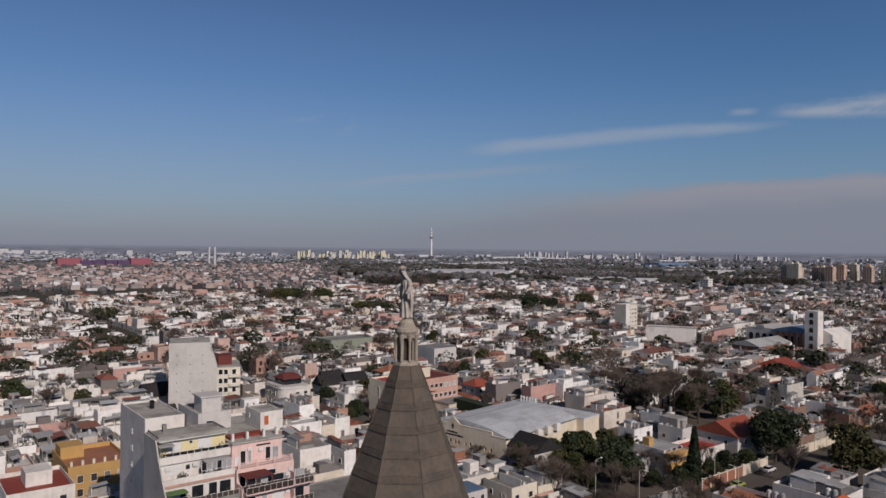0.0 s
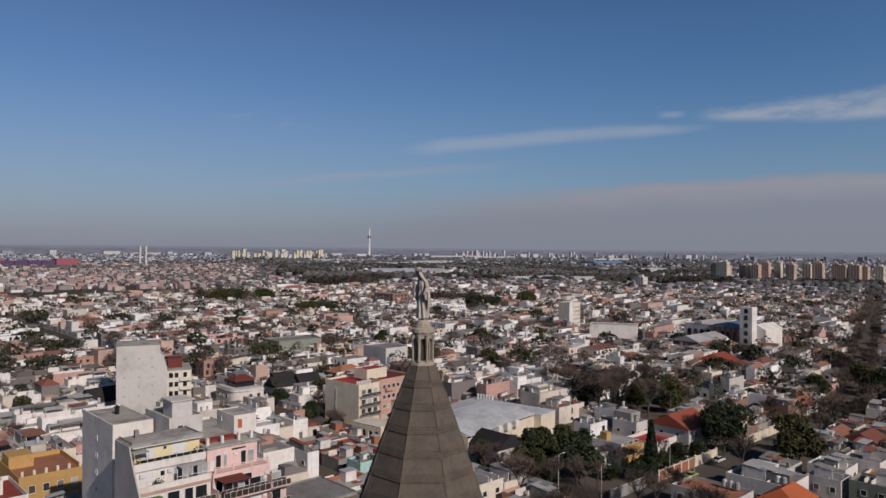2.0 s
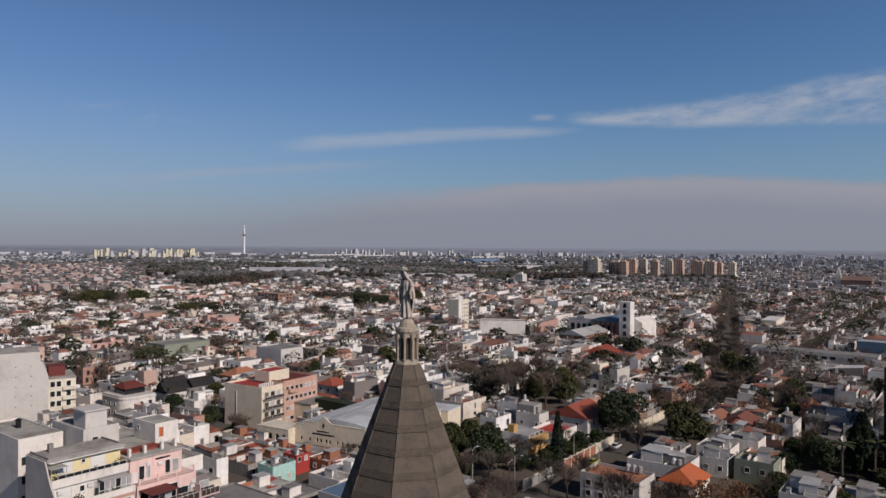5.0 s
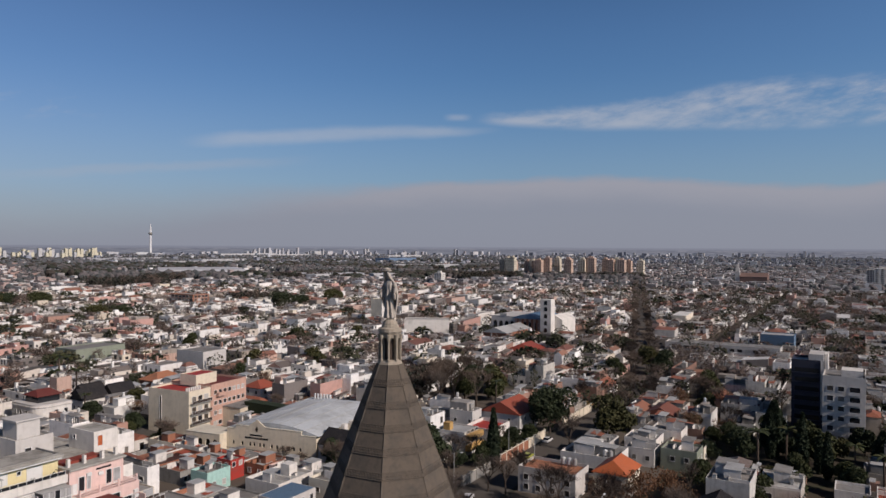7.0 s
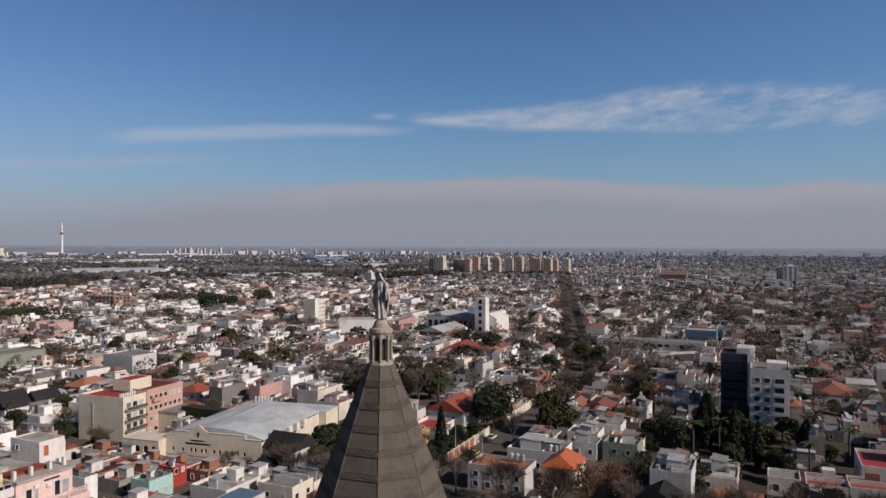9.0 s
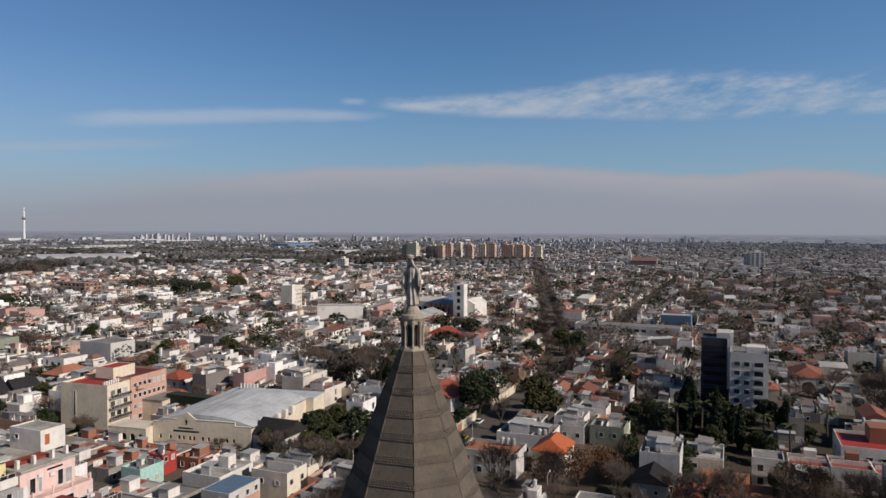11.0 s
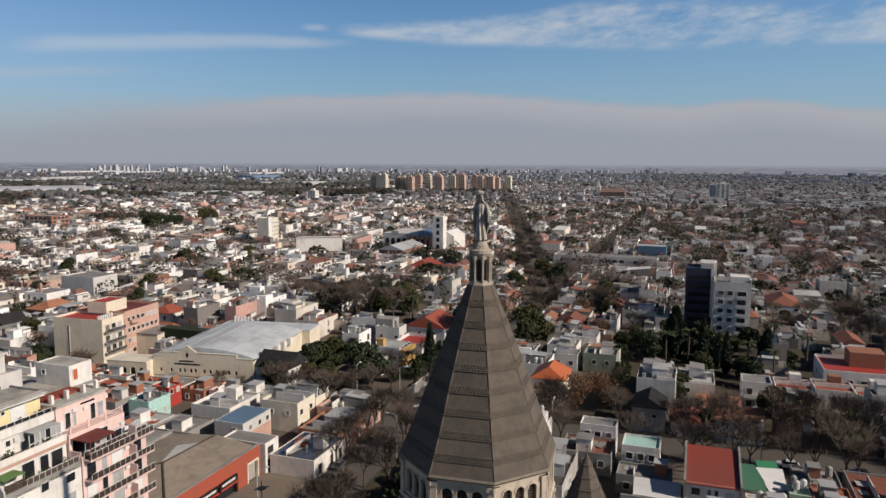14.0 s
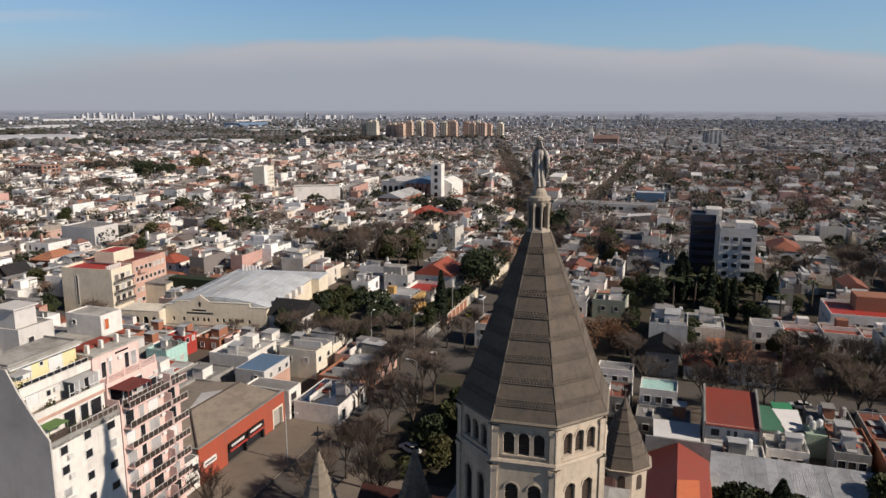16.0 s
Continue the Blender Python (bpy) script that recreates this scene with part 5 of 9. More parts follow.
def make_shop():
    u0, v0, W, D, H = 58.8, 107.7, 25.2, 19.5, 5.6
    root = thing("shop_building", "low rust-red shop with wide brown roof and dark fascia", "shop", site(u0, v0))
    bm = boxes((0, 7.2, 0, 0.4, 0, 6.1), (17.9, 21.2, 0, 0.4, 0, 6.1), (24.3, W, 0, 0.4, 0, 6.1), (7.2, 17.9, 0, 0.4, 3.4, 6.1), (21.2, 24.3, 0, 0.4, 3.6, 6.1))
    part("wall", bm, m_rust, root)
    part("wall", boxes((0, 0.3, 0.4, D, 0, 6.1), (W - 0.3, W, 0.4, D, 0, 6.1), (0, W, D, D + 0.3, 0, 6.1), (0.3, W - 0.3, 2.2, 2.4, 0, 5.5)), m_concrete, root)
    bm = bmesh.new()
    lo = [(0.3, 0.4, 5.6), (W - 0.3, 0.4, 5.6), (W - 0.3, D, 5.6), (0.3, D, 5.6)]
    hi = [(10.4, 9.4, 7.0), (W - 0.6, 9.2, 6.8)]
    A = [bm.verts.new(p) for p in lo]
    B = [bm.verts.new(p) for p in hi]
    for q in ((A[0], A[1], B[1], B[0]), (A[2], A[3], B[0], B[1]), (A[1], A[2], B[1]), (A[3], A[0], B[0])):
        bm.faces.new(q)
    bm.faces.new(A[::-1])
    part("roof", bm, m_browndeck, root, "wide brown low-pitched roof")
    bm = bmesh.new()
    tube(bm, (10.4, 9.4, 7.0), (W - 0.6, 9.2, 6.8), 0.2, 0.2, 6)
    tube(bm, (0.4, 0.5, 5.62), (10.4, 9.4, 7.0), 0.2, 0.2, 6)
    tube(bm, (0.4, D - 0.1, 5.62), (10.4, 9.4, 7.0), 0.2, 0.2, 6)
    part("ridge_cap", bm, m_louvre, root, "dark ridge and hip flashing")
    # pale triangle imitates the differently lit roof piece behind the ridge
    bm = bmesh.new()
    f = [bm.verts.new(p) for p in ((10.9, 9.9, 7.02), (20.4, 9.55, 6.86), (18.6, 13.2, 6.45))]
    g = [bm.verts.new(v.co - Vector((0, 0, 0.12))) for v in f]
    bm.faces.new(f)
    bm.faces.new(g[::-1])
    for i in range(3):
        bm.faces.new((f[i], g[i], g[(i + 1) % 3], f[(i + 1) % 3]))
    bmesh.ops.recalc_face_normals(bm, faces=bm.faces)
    part("roof_patch", bm, m_palegrey, root, "paler triangle behind the ridge, coloured as if lit")
    part("parapet_cap", boxes((-0.1, W + 0.1, -0.08, 0.45, 6.1, 6.2), (-0.1, W + 0.1, D - 0.1, D + 0.4, 6.1, 6.2)), m_concrete, root)
    for x0, x1 in ((7.4, 12.3), (12.8, 17.7)):
        part("fascia", boxes((x0, x1, -0.3, 0.0, 2.5, 3.6)), m_iron, root, "black shop fascia with pale lettering")
        bars(root, pose(0, -0.31, 0), [(x0 + 0.6, x1 - 0.6, 2.85, 0.42)], m_trim)
        part("shopfront", boxes((x0, x1, 0.45, 0.5, 0, 2.5)), m_glass, root)
        part("awning", boxes((x0, x1, -0.6, -0.3, 2.25, 2.5)), m_redroof, root)
        part("pillar", boxes((x1 - 0.15, x1 + 0.35, -0.1, 0.4, 0, 3.4)), m_iron, root)
    part("sign", boxes((1.0, 4.2, -0.08, 0, 2.5, 3.5)), m_trim, root, "white sign board")
    bars(root, pose(0, -0.085, 0), [(1.3, 3.9, 2.85, 0.3)], m_iron)
    part("door_surround", boxes((21.0, 21.25, -0.1, 0.42, 0, 3.8), (24.25, 24.5, -0.1, 0.42, 0, 3.8), (21.0, 24.5, -0.1, 0.42, 3.55, 3.85)), m_cream, root)
    part("door", boxes((21.3, 24.2, 0.5, 0.56, 0, 3.5)), m_grey, root)
    take(54.5, 85, 100, 128)
    root = flat_block("shop_building", "small white shop front with black painted lettering", 54.8, 58.6, 107.6, 118, 4.8, m_white, m_deck, [("v-", [0.9], [3.2], 1.6, 1.0)], "shop", 0.5)
    bars(root, pose(0, -5.22, 0), [(-1.5, 1.5, 1.2, 0.5), (-1.2, 1.2, 2.1, 0.4)], m_iron)
    root = flat_block("warehouse", "long low hall with grey sheet roof beside the shop", 59, 84.5, 128.5, 142, 5.5, m_concrete, m_deck, [], "warehouse", 0.3)
    take(58.5, 85, 128, 142.5)


make_shop()


def make_near_row():
    """Houses between the shop and the first cross street."""
    r = flat_block("house", "white two-storey house with dark openings beside the shop", 84.6, 89.0, 107.0, 116.5, 5.6, m_white, m_deck,
                   [("v-", [-0.6], [3.6], 1.9, 1.4), ("u-", [-2.0, 1.5], [3.6], 1.0, 1.0)], "low house", 0.3)
    part("garage_door", boxes((-1.6, 0.9, -4.83, -4.76, 0.1, 2.6)), m_iron, r)
    r = flat_block("house", "low white corner house with dark glossy flat roof", 85.2, 97.5, 97.2, 106.4, 3.7, m_white, m_wetroof, [("v-", [-4, 0.5, 4.0], [0.4], 1.2, 2.1)], "house", 0.1)
    roof_clutter(r, 5.4, 3.9, 3.7, random.Random(3))
    r = flat_block("house", "brown rendered row house with garage doors", 97.8, 109.0, 98.8, 108.0, 3.6, m_brick, m_deck, [("v-", [-4, -1, 2, 4.4], [0.5], 1.1, 2.0)], "house", 0.6)
    water_tank_part(r, 2, 1, 3.6)
    r = flat_block("house", "grey corner house with flat concrete roof", 109.3, 118.0, 98.8, 110.0, 4.2, m_salmon, m_deck, [("v-", [-2, 2], [0.6], 1.2, 2.0)], "house", 0.6)
    take(84, 118.5, 97, 117)
    r = flat_block("house", "white house with blue corrugated sheet roof", 92.3, 102.3, 117.2, 124.0, 5.6, m_palegrey, m_bluesheet,
                   [("v-", [-2.5, 0.8, 3.6], [3.7], 0.9, 1.0), ("u-", [-1.5], [3.6], 0.9, 1.0)], "house", 0.05)
    part("wall_panel", boxes((-4.9, 4.9, -3.44, -3.41, 0.1, 3.3)), m_salmon, r, "salmon brick lower wall")
    r = flat_block("house", "cream house with small windows and grey roofs", 104.5, 112.0, 112.0, 121.0, 6.0, m_cream, m_deck,
                   [("v-", [-2.2, 1.8], [0.8, 3.8], 1.1, 1.1), ("u-", [-2, 2], [3.8], 1.0, 1.0)], "house", 0.6)
    r = flat_block("house", "cream low house with sheet roofs", 112.3, 118.5, 112.0, 122.0, 5.0, m_cream, m_zinc, [("v-", [-1.2, 1.5], [2.6], 1.0, 1.0)], "house", 0.4)
    take(92, 119, 111, 125)
    r = flat_block("house", "bright red two-storey house with flat roof", 108.0, 112.4, 148.6, 153.4, 4.5, m_redroof, m_deck, [("v-", [-1.2, 1.0], [3.3], 1.0, 1.1), ("u-", [-1, 1.2], [3.2], 0.9, 1.0)], "house", 0.5)
    r = flat_block("house", "turquoise rendered house with low roof", 98.5, 105.5, 146.0, 151.5, 4.4, m_teal, m_deck, [("v-", [-1.5, 1.5], [1.2], 1.0, 1.2)], "house", 0.5)
    r = flat_block("house", "white patio house with red brick terrace", 101.5, 113.0, 127.0, 137.0, 4.0, m_white, m_zinc, [("v-", [-3.5, 0, 3.5], [1.2], 1.2, 1.2)], "house", 0.7)
    part("stair_room", boxes((1.5, 4.2, -1.5, 1.2, 4.0, 6.6)), m_white, r)
    take(98, 114, 126, 155)
    strip = [(114.0, 122.5, 126.5, 134.5, 3.0, m_palegrey, m_zinc, "low grey house with sheet roof"),
             (114.2, 121.5, 135.0, 142.0, 3.1, m_pink, m_deck, "pink rendered low house"),
             (113.5, 122.0, 143.0, 149.5, 2.8, m_brick, m_tile, "low house with red awning roof"),
             (113.2, 121.0, 150.0, 158.0, 2.9, m_white, m_deck, "low white patio house"),
             (113.5, 118.6, 158.5, 166.0, 3.0, m_grey, m_zinc, "grey workshop with metal sheet roof"),
             (114.0, 116.9, 166.5, 175.5, 3.6, m_white, m_deck, "white house with sloping white parapet"),
             (113.5, 122.0, 176.0, 186.0, 3.6, m_cream, m_tile, "low cream house with tiled roof"),
             (119.0, 123.5, 112.5, 125.5, 3.2, m_concrete, m_deck, "low grey concrete shed with flat roof"),
             (86.5, 97.5, 128.0, 137.0, 3.4, m_concrete, m_deck, "old concrete workshop with patched roof"),
             (86.0, 97.5, 138.0, 147.0, 3.0, m_white, m_zinc, "white walled yard shed")]
    for a, b, c, d, h, wall, roof, label in strip:
        r = flat_block("house", label, a, b, c, d, h, wall, roof, [("v-", [-1.5, 1.5], [0.9], 1.0, 1.2), ("u-", [-1.6, 1.6], [0.9], 1.0, 1.2)], "low house", 0.4)
        roof_clutter(r, (b - a) / 2 - 0.5, (d - c) / 2 - 0.5, h, random.Random(int(c)))
        if h < 3.5:
            water_tank_part(r, 0.6, 0.8, h, 0.45, 1.0)
        take(a, b, c, d)
    yards = [(99.2, 105.6, 156.0, 163.6, 3.0, m_concrete, m_tile, "low concrete house with clay tiled terrace"),
             (106.0, 112.8, 156.0, 162.4, 2.8, m_white, m_zinc, "low white house with grey sheet roof"),
             (99.4, 112.8, 164.2, 170.6, 3.2, m_brick, m_maroon, "low brick house with dark red roof"),
             (100.2, 112.8, 171.2, 178.6, 3.3, m_white, m_tile, "low white house with brown roof terrace")]
    for a, b, c, d, h, wall, roof, label in yards:
        r = flat_block("house", label, a, b, c, d, h, wall, roof, [("v-", [-1.6, 1.6], [0.8], 1.0, 1.2)], "low house", 0.4)
        roof_clutter(r, (b - a) / 2 - 0.5, (d - c) / 2 - 0.5, h, random.Random(int(a + c)))
    take(98.6, 113.2, 155.4, 179.2)


make_near_row()


# ---------------------------------------------------------------- school and sports hall
def make_school():
    u0, v0, H = 131.0, 190.5, 13.2
    root = thing("school_building", "salmon and beige four-storey school with red roofs", "school", site(u0, v0, 0, 5))
    W, D = 25.0, 16.5
    bm = bmesh.new()
    shell(bm, 0, 9.0, 0, D, 0, 12.6, 0.6)
    part("wall", bm, m_beige, root, "beige rendered corner block")
    part("roof", deck(0, 9.0, 0, D, 12.6), m_redroof, root, "bright red roof membrane")
    bm = bmesh.new()
    shell(bm, 9.02, W, -0.3, D, 0, H, 0.6)
    part("wall", bm, m_salmon, root, "salmon brick wing")
    part("roof", deck(9.02, W, -0.3, D, H), m_maroonaw, root)
    bm = bmesh.new()
    shell(bm, 8.0, 17.0, 5.0, 11.5, H, 16.2, 0.3)
    part("penthouse", bm, m_beige, root)
    part("penthouse_roof", deck(8.0, 17.0, 5.0, 11.5, 16.25), m_redroof, root)
    for z in (3.6, 6.6, 9.7):
        for x in steps(0.8, 8.4, 3):
            add_window(root, "v-", x, 0, z, 1.7, 1.7)
        part("balcony", boxes((0.4, 8.8, -1.1, 0, z - 0.5, z - 0.35)), m_grey, root)
        railing(root, 0.5, 8.7, -1.05, z - 0.35, 0.9, 8, m_rail)
    for z in (1.0, 4.2, 7.3, 10.6):
        for x in steps(9.8, W - 0.6, 7):
            add_window(root, "v-", x, -0.3, z, 1.25 if z > 2 else 1.5, 1.2)
    part("balcony", boxes((11, 14.5, -1.4, -0.3, 9.9, 10.9)), m_salmon, root)
    add_window(root, "u-", 11.5, 0.0, 2.5, 0.7, 8.5)
    for i in range(7):
        part("roof_vent", boxes((1.0 + i * 0.9, 1.5 + i * 0.9, 2.0, 2.5, 12.6, 13.9)), m_white, root)
    part("low_wing", boxes((14.0, W + 0.5, -7.5, -0.31, 0, 6.2)), m_beige, root, "beige two-storey side wing")
    part("wing_roof", boxes((13.8, W + 0.7, -7.7, -0.31, 6.2, 6.4)), m_deck, root)
    for x in steps(15, W, 3):
        add_window(root, "v-", x, -7.5, 3.8, 1.2, 1.2)
        add_window(root, "v-", x, -7.5, 0.9, 1.2, 1.4)
    take(130, 157, 182, 208)


def make_sports_hall():
    W, D, H, BACK = 27.8, 34.0, 8.1, 43.0
    root = thing("sports_hall", "beige hall with stepped gable and arched grey sheet roof", "hall", site(123.3, 166.2, 0, -80.7))
    # local x runs along the facade (falling v), local y goes away from the street
    small = [(x, 0.34, 3.2, 3.95) for x in (2.1, 5.0, 7.5, 8.8, 10.6, 11.8, 14.3, 16.0, 17.7, 19.4, 21.2, 23.1)]
    bm = bmesh.new()
    arch_wall(bm, 0, W, 0, H - 0.6, small, 0.25, 0.0, 6)
    part("facade", bm, m_beige, root, "beige facade with a row of small arched windows")
    bm = boxes((0, 0.3, 0.26, D, 0, H - 1.2), (W - 0.3, W, 0.26, D, 0, H - 1.2), (0, W, D, D + 0.3, 0, H - 0.2), (0.3, W - 0.3, 0.26, 0.4, 0, H - 0.6))
    part("wall", bm, m_beige, root)
    bm = bmesh.new()
    pts = [(2.8, H - 0.6), (23.4, H - 0.6), (23.4, H + 0.35), (12.6, H + 0.35), (11.9, H + 0.75), (9.7, H + 2.3), (7.4, H + 0.75), (6.7, H + 0.35), (2.8, H + 0.35)]
    f = [bm.verts.new((x, 0.0, z)) for x, z in pts]
    g = [bm.verts.new((x, 0.4, z)) for x, z in pts]
    bm.faces.new(f)
    bm.faces.new(g[::-1])
    for i in range(len(pts)):
        j = (i + 1) % len(pts)
        bm.faces.new((f[i], g[i], g[j], f[j]))
    bmesh.ops.recalc_face_normals(bm, faces=bm.faces)
    part("gable", bm, m_beige, root, "stepped gable over the entrance")
    for x0, x1, z in ((-0.05, 2.8, H - 0.6), (2.75, 6.8, H + 0.35), (12.5, 23.45, H + 0.35), (23.4, W + 0.05, H - 0.6)):
        part("coping", boxes((x0, x1, -0.1, 0.45, z, z + 0.14)), m_cream, root)
    part("string_course", boxes((0, W, -0.08, -0.003, 2.1, 2.3)), m_concrete, root)
    for c, r, s, sp in small:
        bm = bmesh.new()
        arch_pane(bm, c, r, s, sp, 0.2, 6)
        part("window", bm, m_glass, root)
    for x in (4.2, 6.4, 19.8, 22.4, 25.0):
        add_window(root, "v-", x, 0, 0.3, 1.1, 1.5)
    bars(root, pose(0, -0.02, 0), [(7.4, 11.4, 6.0, 0.42), (5.9, 13.2, 5.2, 0.45)], m_iron)
    part("emblem", boxes((9.45, 9.85, -0.06, 0, 7.2, 8.5), (9.2, 10.1, -0.06, 0, 7.8, 8.05)), m_iron, root)
    bm = bmesh.new()
    n = 14
    prof = [(-0.2 + (W + 0.6) * i / n, H - 1.0 + 2.6 * math.sin(math.pi * (i + 0.4) / (n + 0.8)) ** 0.8) for i in range(n + 1)]
    A = [bm.verts.new((x, 0.9, z)) for x, z in prof]
    B = [bm.verts.new((x, D, z)) for x, z in prof]
    for i in range(n):
        bm.faces.new((A[i], A[i + 1], B[i + 1], B[i]))
    bm.faces.new(A[::-1])
    bm.faces.new(B)
    part("roof", bm, m_hallsheet, root, "arched pale grey metal sheet roof")
    for j in (2, 4, 6, 8, 10, 12):
        part("roof_rib", boxes((prof[j][0] - 0.06, prof[j][0] + 0.06, 0.9, D, prof[j][1] + 0.02, prof[j][1] + 0.1)), m_zinc, root)
    part("skylight", boxes((prof[5][0] + 0.15, prof[5][0] + 1.6, 8, D - 6, prof[5][1] + 0.05, prof[5][1] + 0.13)), m_whitesheet, root, "strip of lighter roof sheets")
    for i in range(6):
        bm = bmesh.new()
        prism(bm, 8, 0.35, 0.35, H - 0.6, H + 1.3, 3.2 + i * 1.1, BACK - 2.5)
        part("roof_vent", bm, m_trim, root)
    # lower flat-roofed rear part, wider than the hall
    part("rear_wall", boxes((0.4, W + 2.4, D + 0.32, BACK, 0, H - 0.9)), m_beige, root)
    part("rear_roof", boxes((0.3, W + 2.5, D + 0.31, BACK + 0.1, H - 0.9, H - 0.6)), m_hallsheet, root, "flat pale grey sheet roof")
    for x in (6.5, 13.0, 19.5, 26.0):
        part("roof_seam", boxes((x, x + 0.12, D + 0.35, BACK, H - 0.6, H - 0.52)), m_zinc, root)
    for y in (13.0, 17.5, 22.0):
        part("cooling_unit", boxes((W + 0.05, W + 1.3, y, y + 1.8, H - 2.2, H - 0.3), (W + 0.2, W + 1.15, y + 0.2, y + 1.6, H - 0.3, H - 0.15)), m_white, root, "white cooling unit on the eave wall")
    part("porch", boxes((9.0, 14.5, -2.2, -0.1, 1.9, 2.08), (9.1, 9.4, -2.1, -1.8, 0, 1.9), (14.1, 14.4, -2.1, -1.8, 0, 1.9)), m_brick, root)
    take(121, 178, 135, 168)
    # arcaded low wing to the school
    root = thing("arcade_wing", "beige low wing with arched windows and ivy", "building", site(118.6, 177.0, 0, -82))
    holes = [(2.0, 0.75, 1.4, 4.0), (4.8, 0.75, 1.4, 4.0), (7.4, 0.75, 1.4, 4.0), (9.8, 0.75, 1.4, 4.0)]
    bm = bmesh.new()
    arch_wall(bm, 0, 11.2, 0, 6.2, holes, 0.3)
    box(bm, 0, 11.2, 0.31, 7.0, 0, 6.2)
    part("wall", bm, m_beige, root)
    for h in holes:
        bm = bmesh.new()
        arch_pane(bm, *h, 0.27)
        part("window", bm, m_glass, root)
    part("roof", boxes((-0.1, 11.3, -0.1, 7.1, 6.2, 6.35)), m_cream, root)
    take(118, 128, 164, 178)
    # ivy-covered wall beside the hall roof
    bm = boxes((149, 153, 169.5, 186, 0, 7.6))
    ob = new("ivy_wall", mesh_from("ivy_wall", bm, m_hedge))
    ob.matrix_world = site(0, 0)
    tagged(ob, "high wall covered in dark green ivy", "wall")
    take(148, 154, 169, 187)


make_school()
make_sports_hall()


# ---------------------------------------------------------------- other landmark buildings
def pitched_house(name, label, u0, u1, v0, v1, h, ridge, wall, roof, rows=(), inset=0.0, turn=0.0, cat="house"):
    uc, vc = (u0 + u1) / 2, (v0 + v1) / 2
    a, b = (u1 - u0) / 2, (v1 - v0) / 2
    root = thing(name, label, cat, site(uc, vc, 0, turn))
    bm = boxes((-a, a, -b, b, 0, h))
    if inset == 0.0:
        if a >= b:
            for x in (-a + 0.01, a - 0.01):
                bm.faces.new([bm.verts.new(p) for p in ((x, -b, h), (x, b, h), (x, 0, ridge - 0.1))])
        else:
            for y in (-b + 0.01, b - 0.01):
                bm.faces.new([bm.verts.new(p) for p in ((-a, y, h), (a, y, h), (0, y, ridge - 0.1))])
    part("wall", bm, wall, root)
    bm = bmesh.new()
    hip(bm, -a, a, -b, b, h + 0.05, ridge, inset)
    part("roof", bm, roof, root)
    for face, places, heights, w, hh in rows:
        plane = {"v-": -b, "v+": b, "u-": -a, "u+": a}[face]
        for pl in places:
            for z in heights:
                add_window(root, face, pl, plane, z, w, hh)
    return root


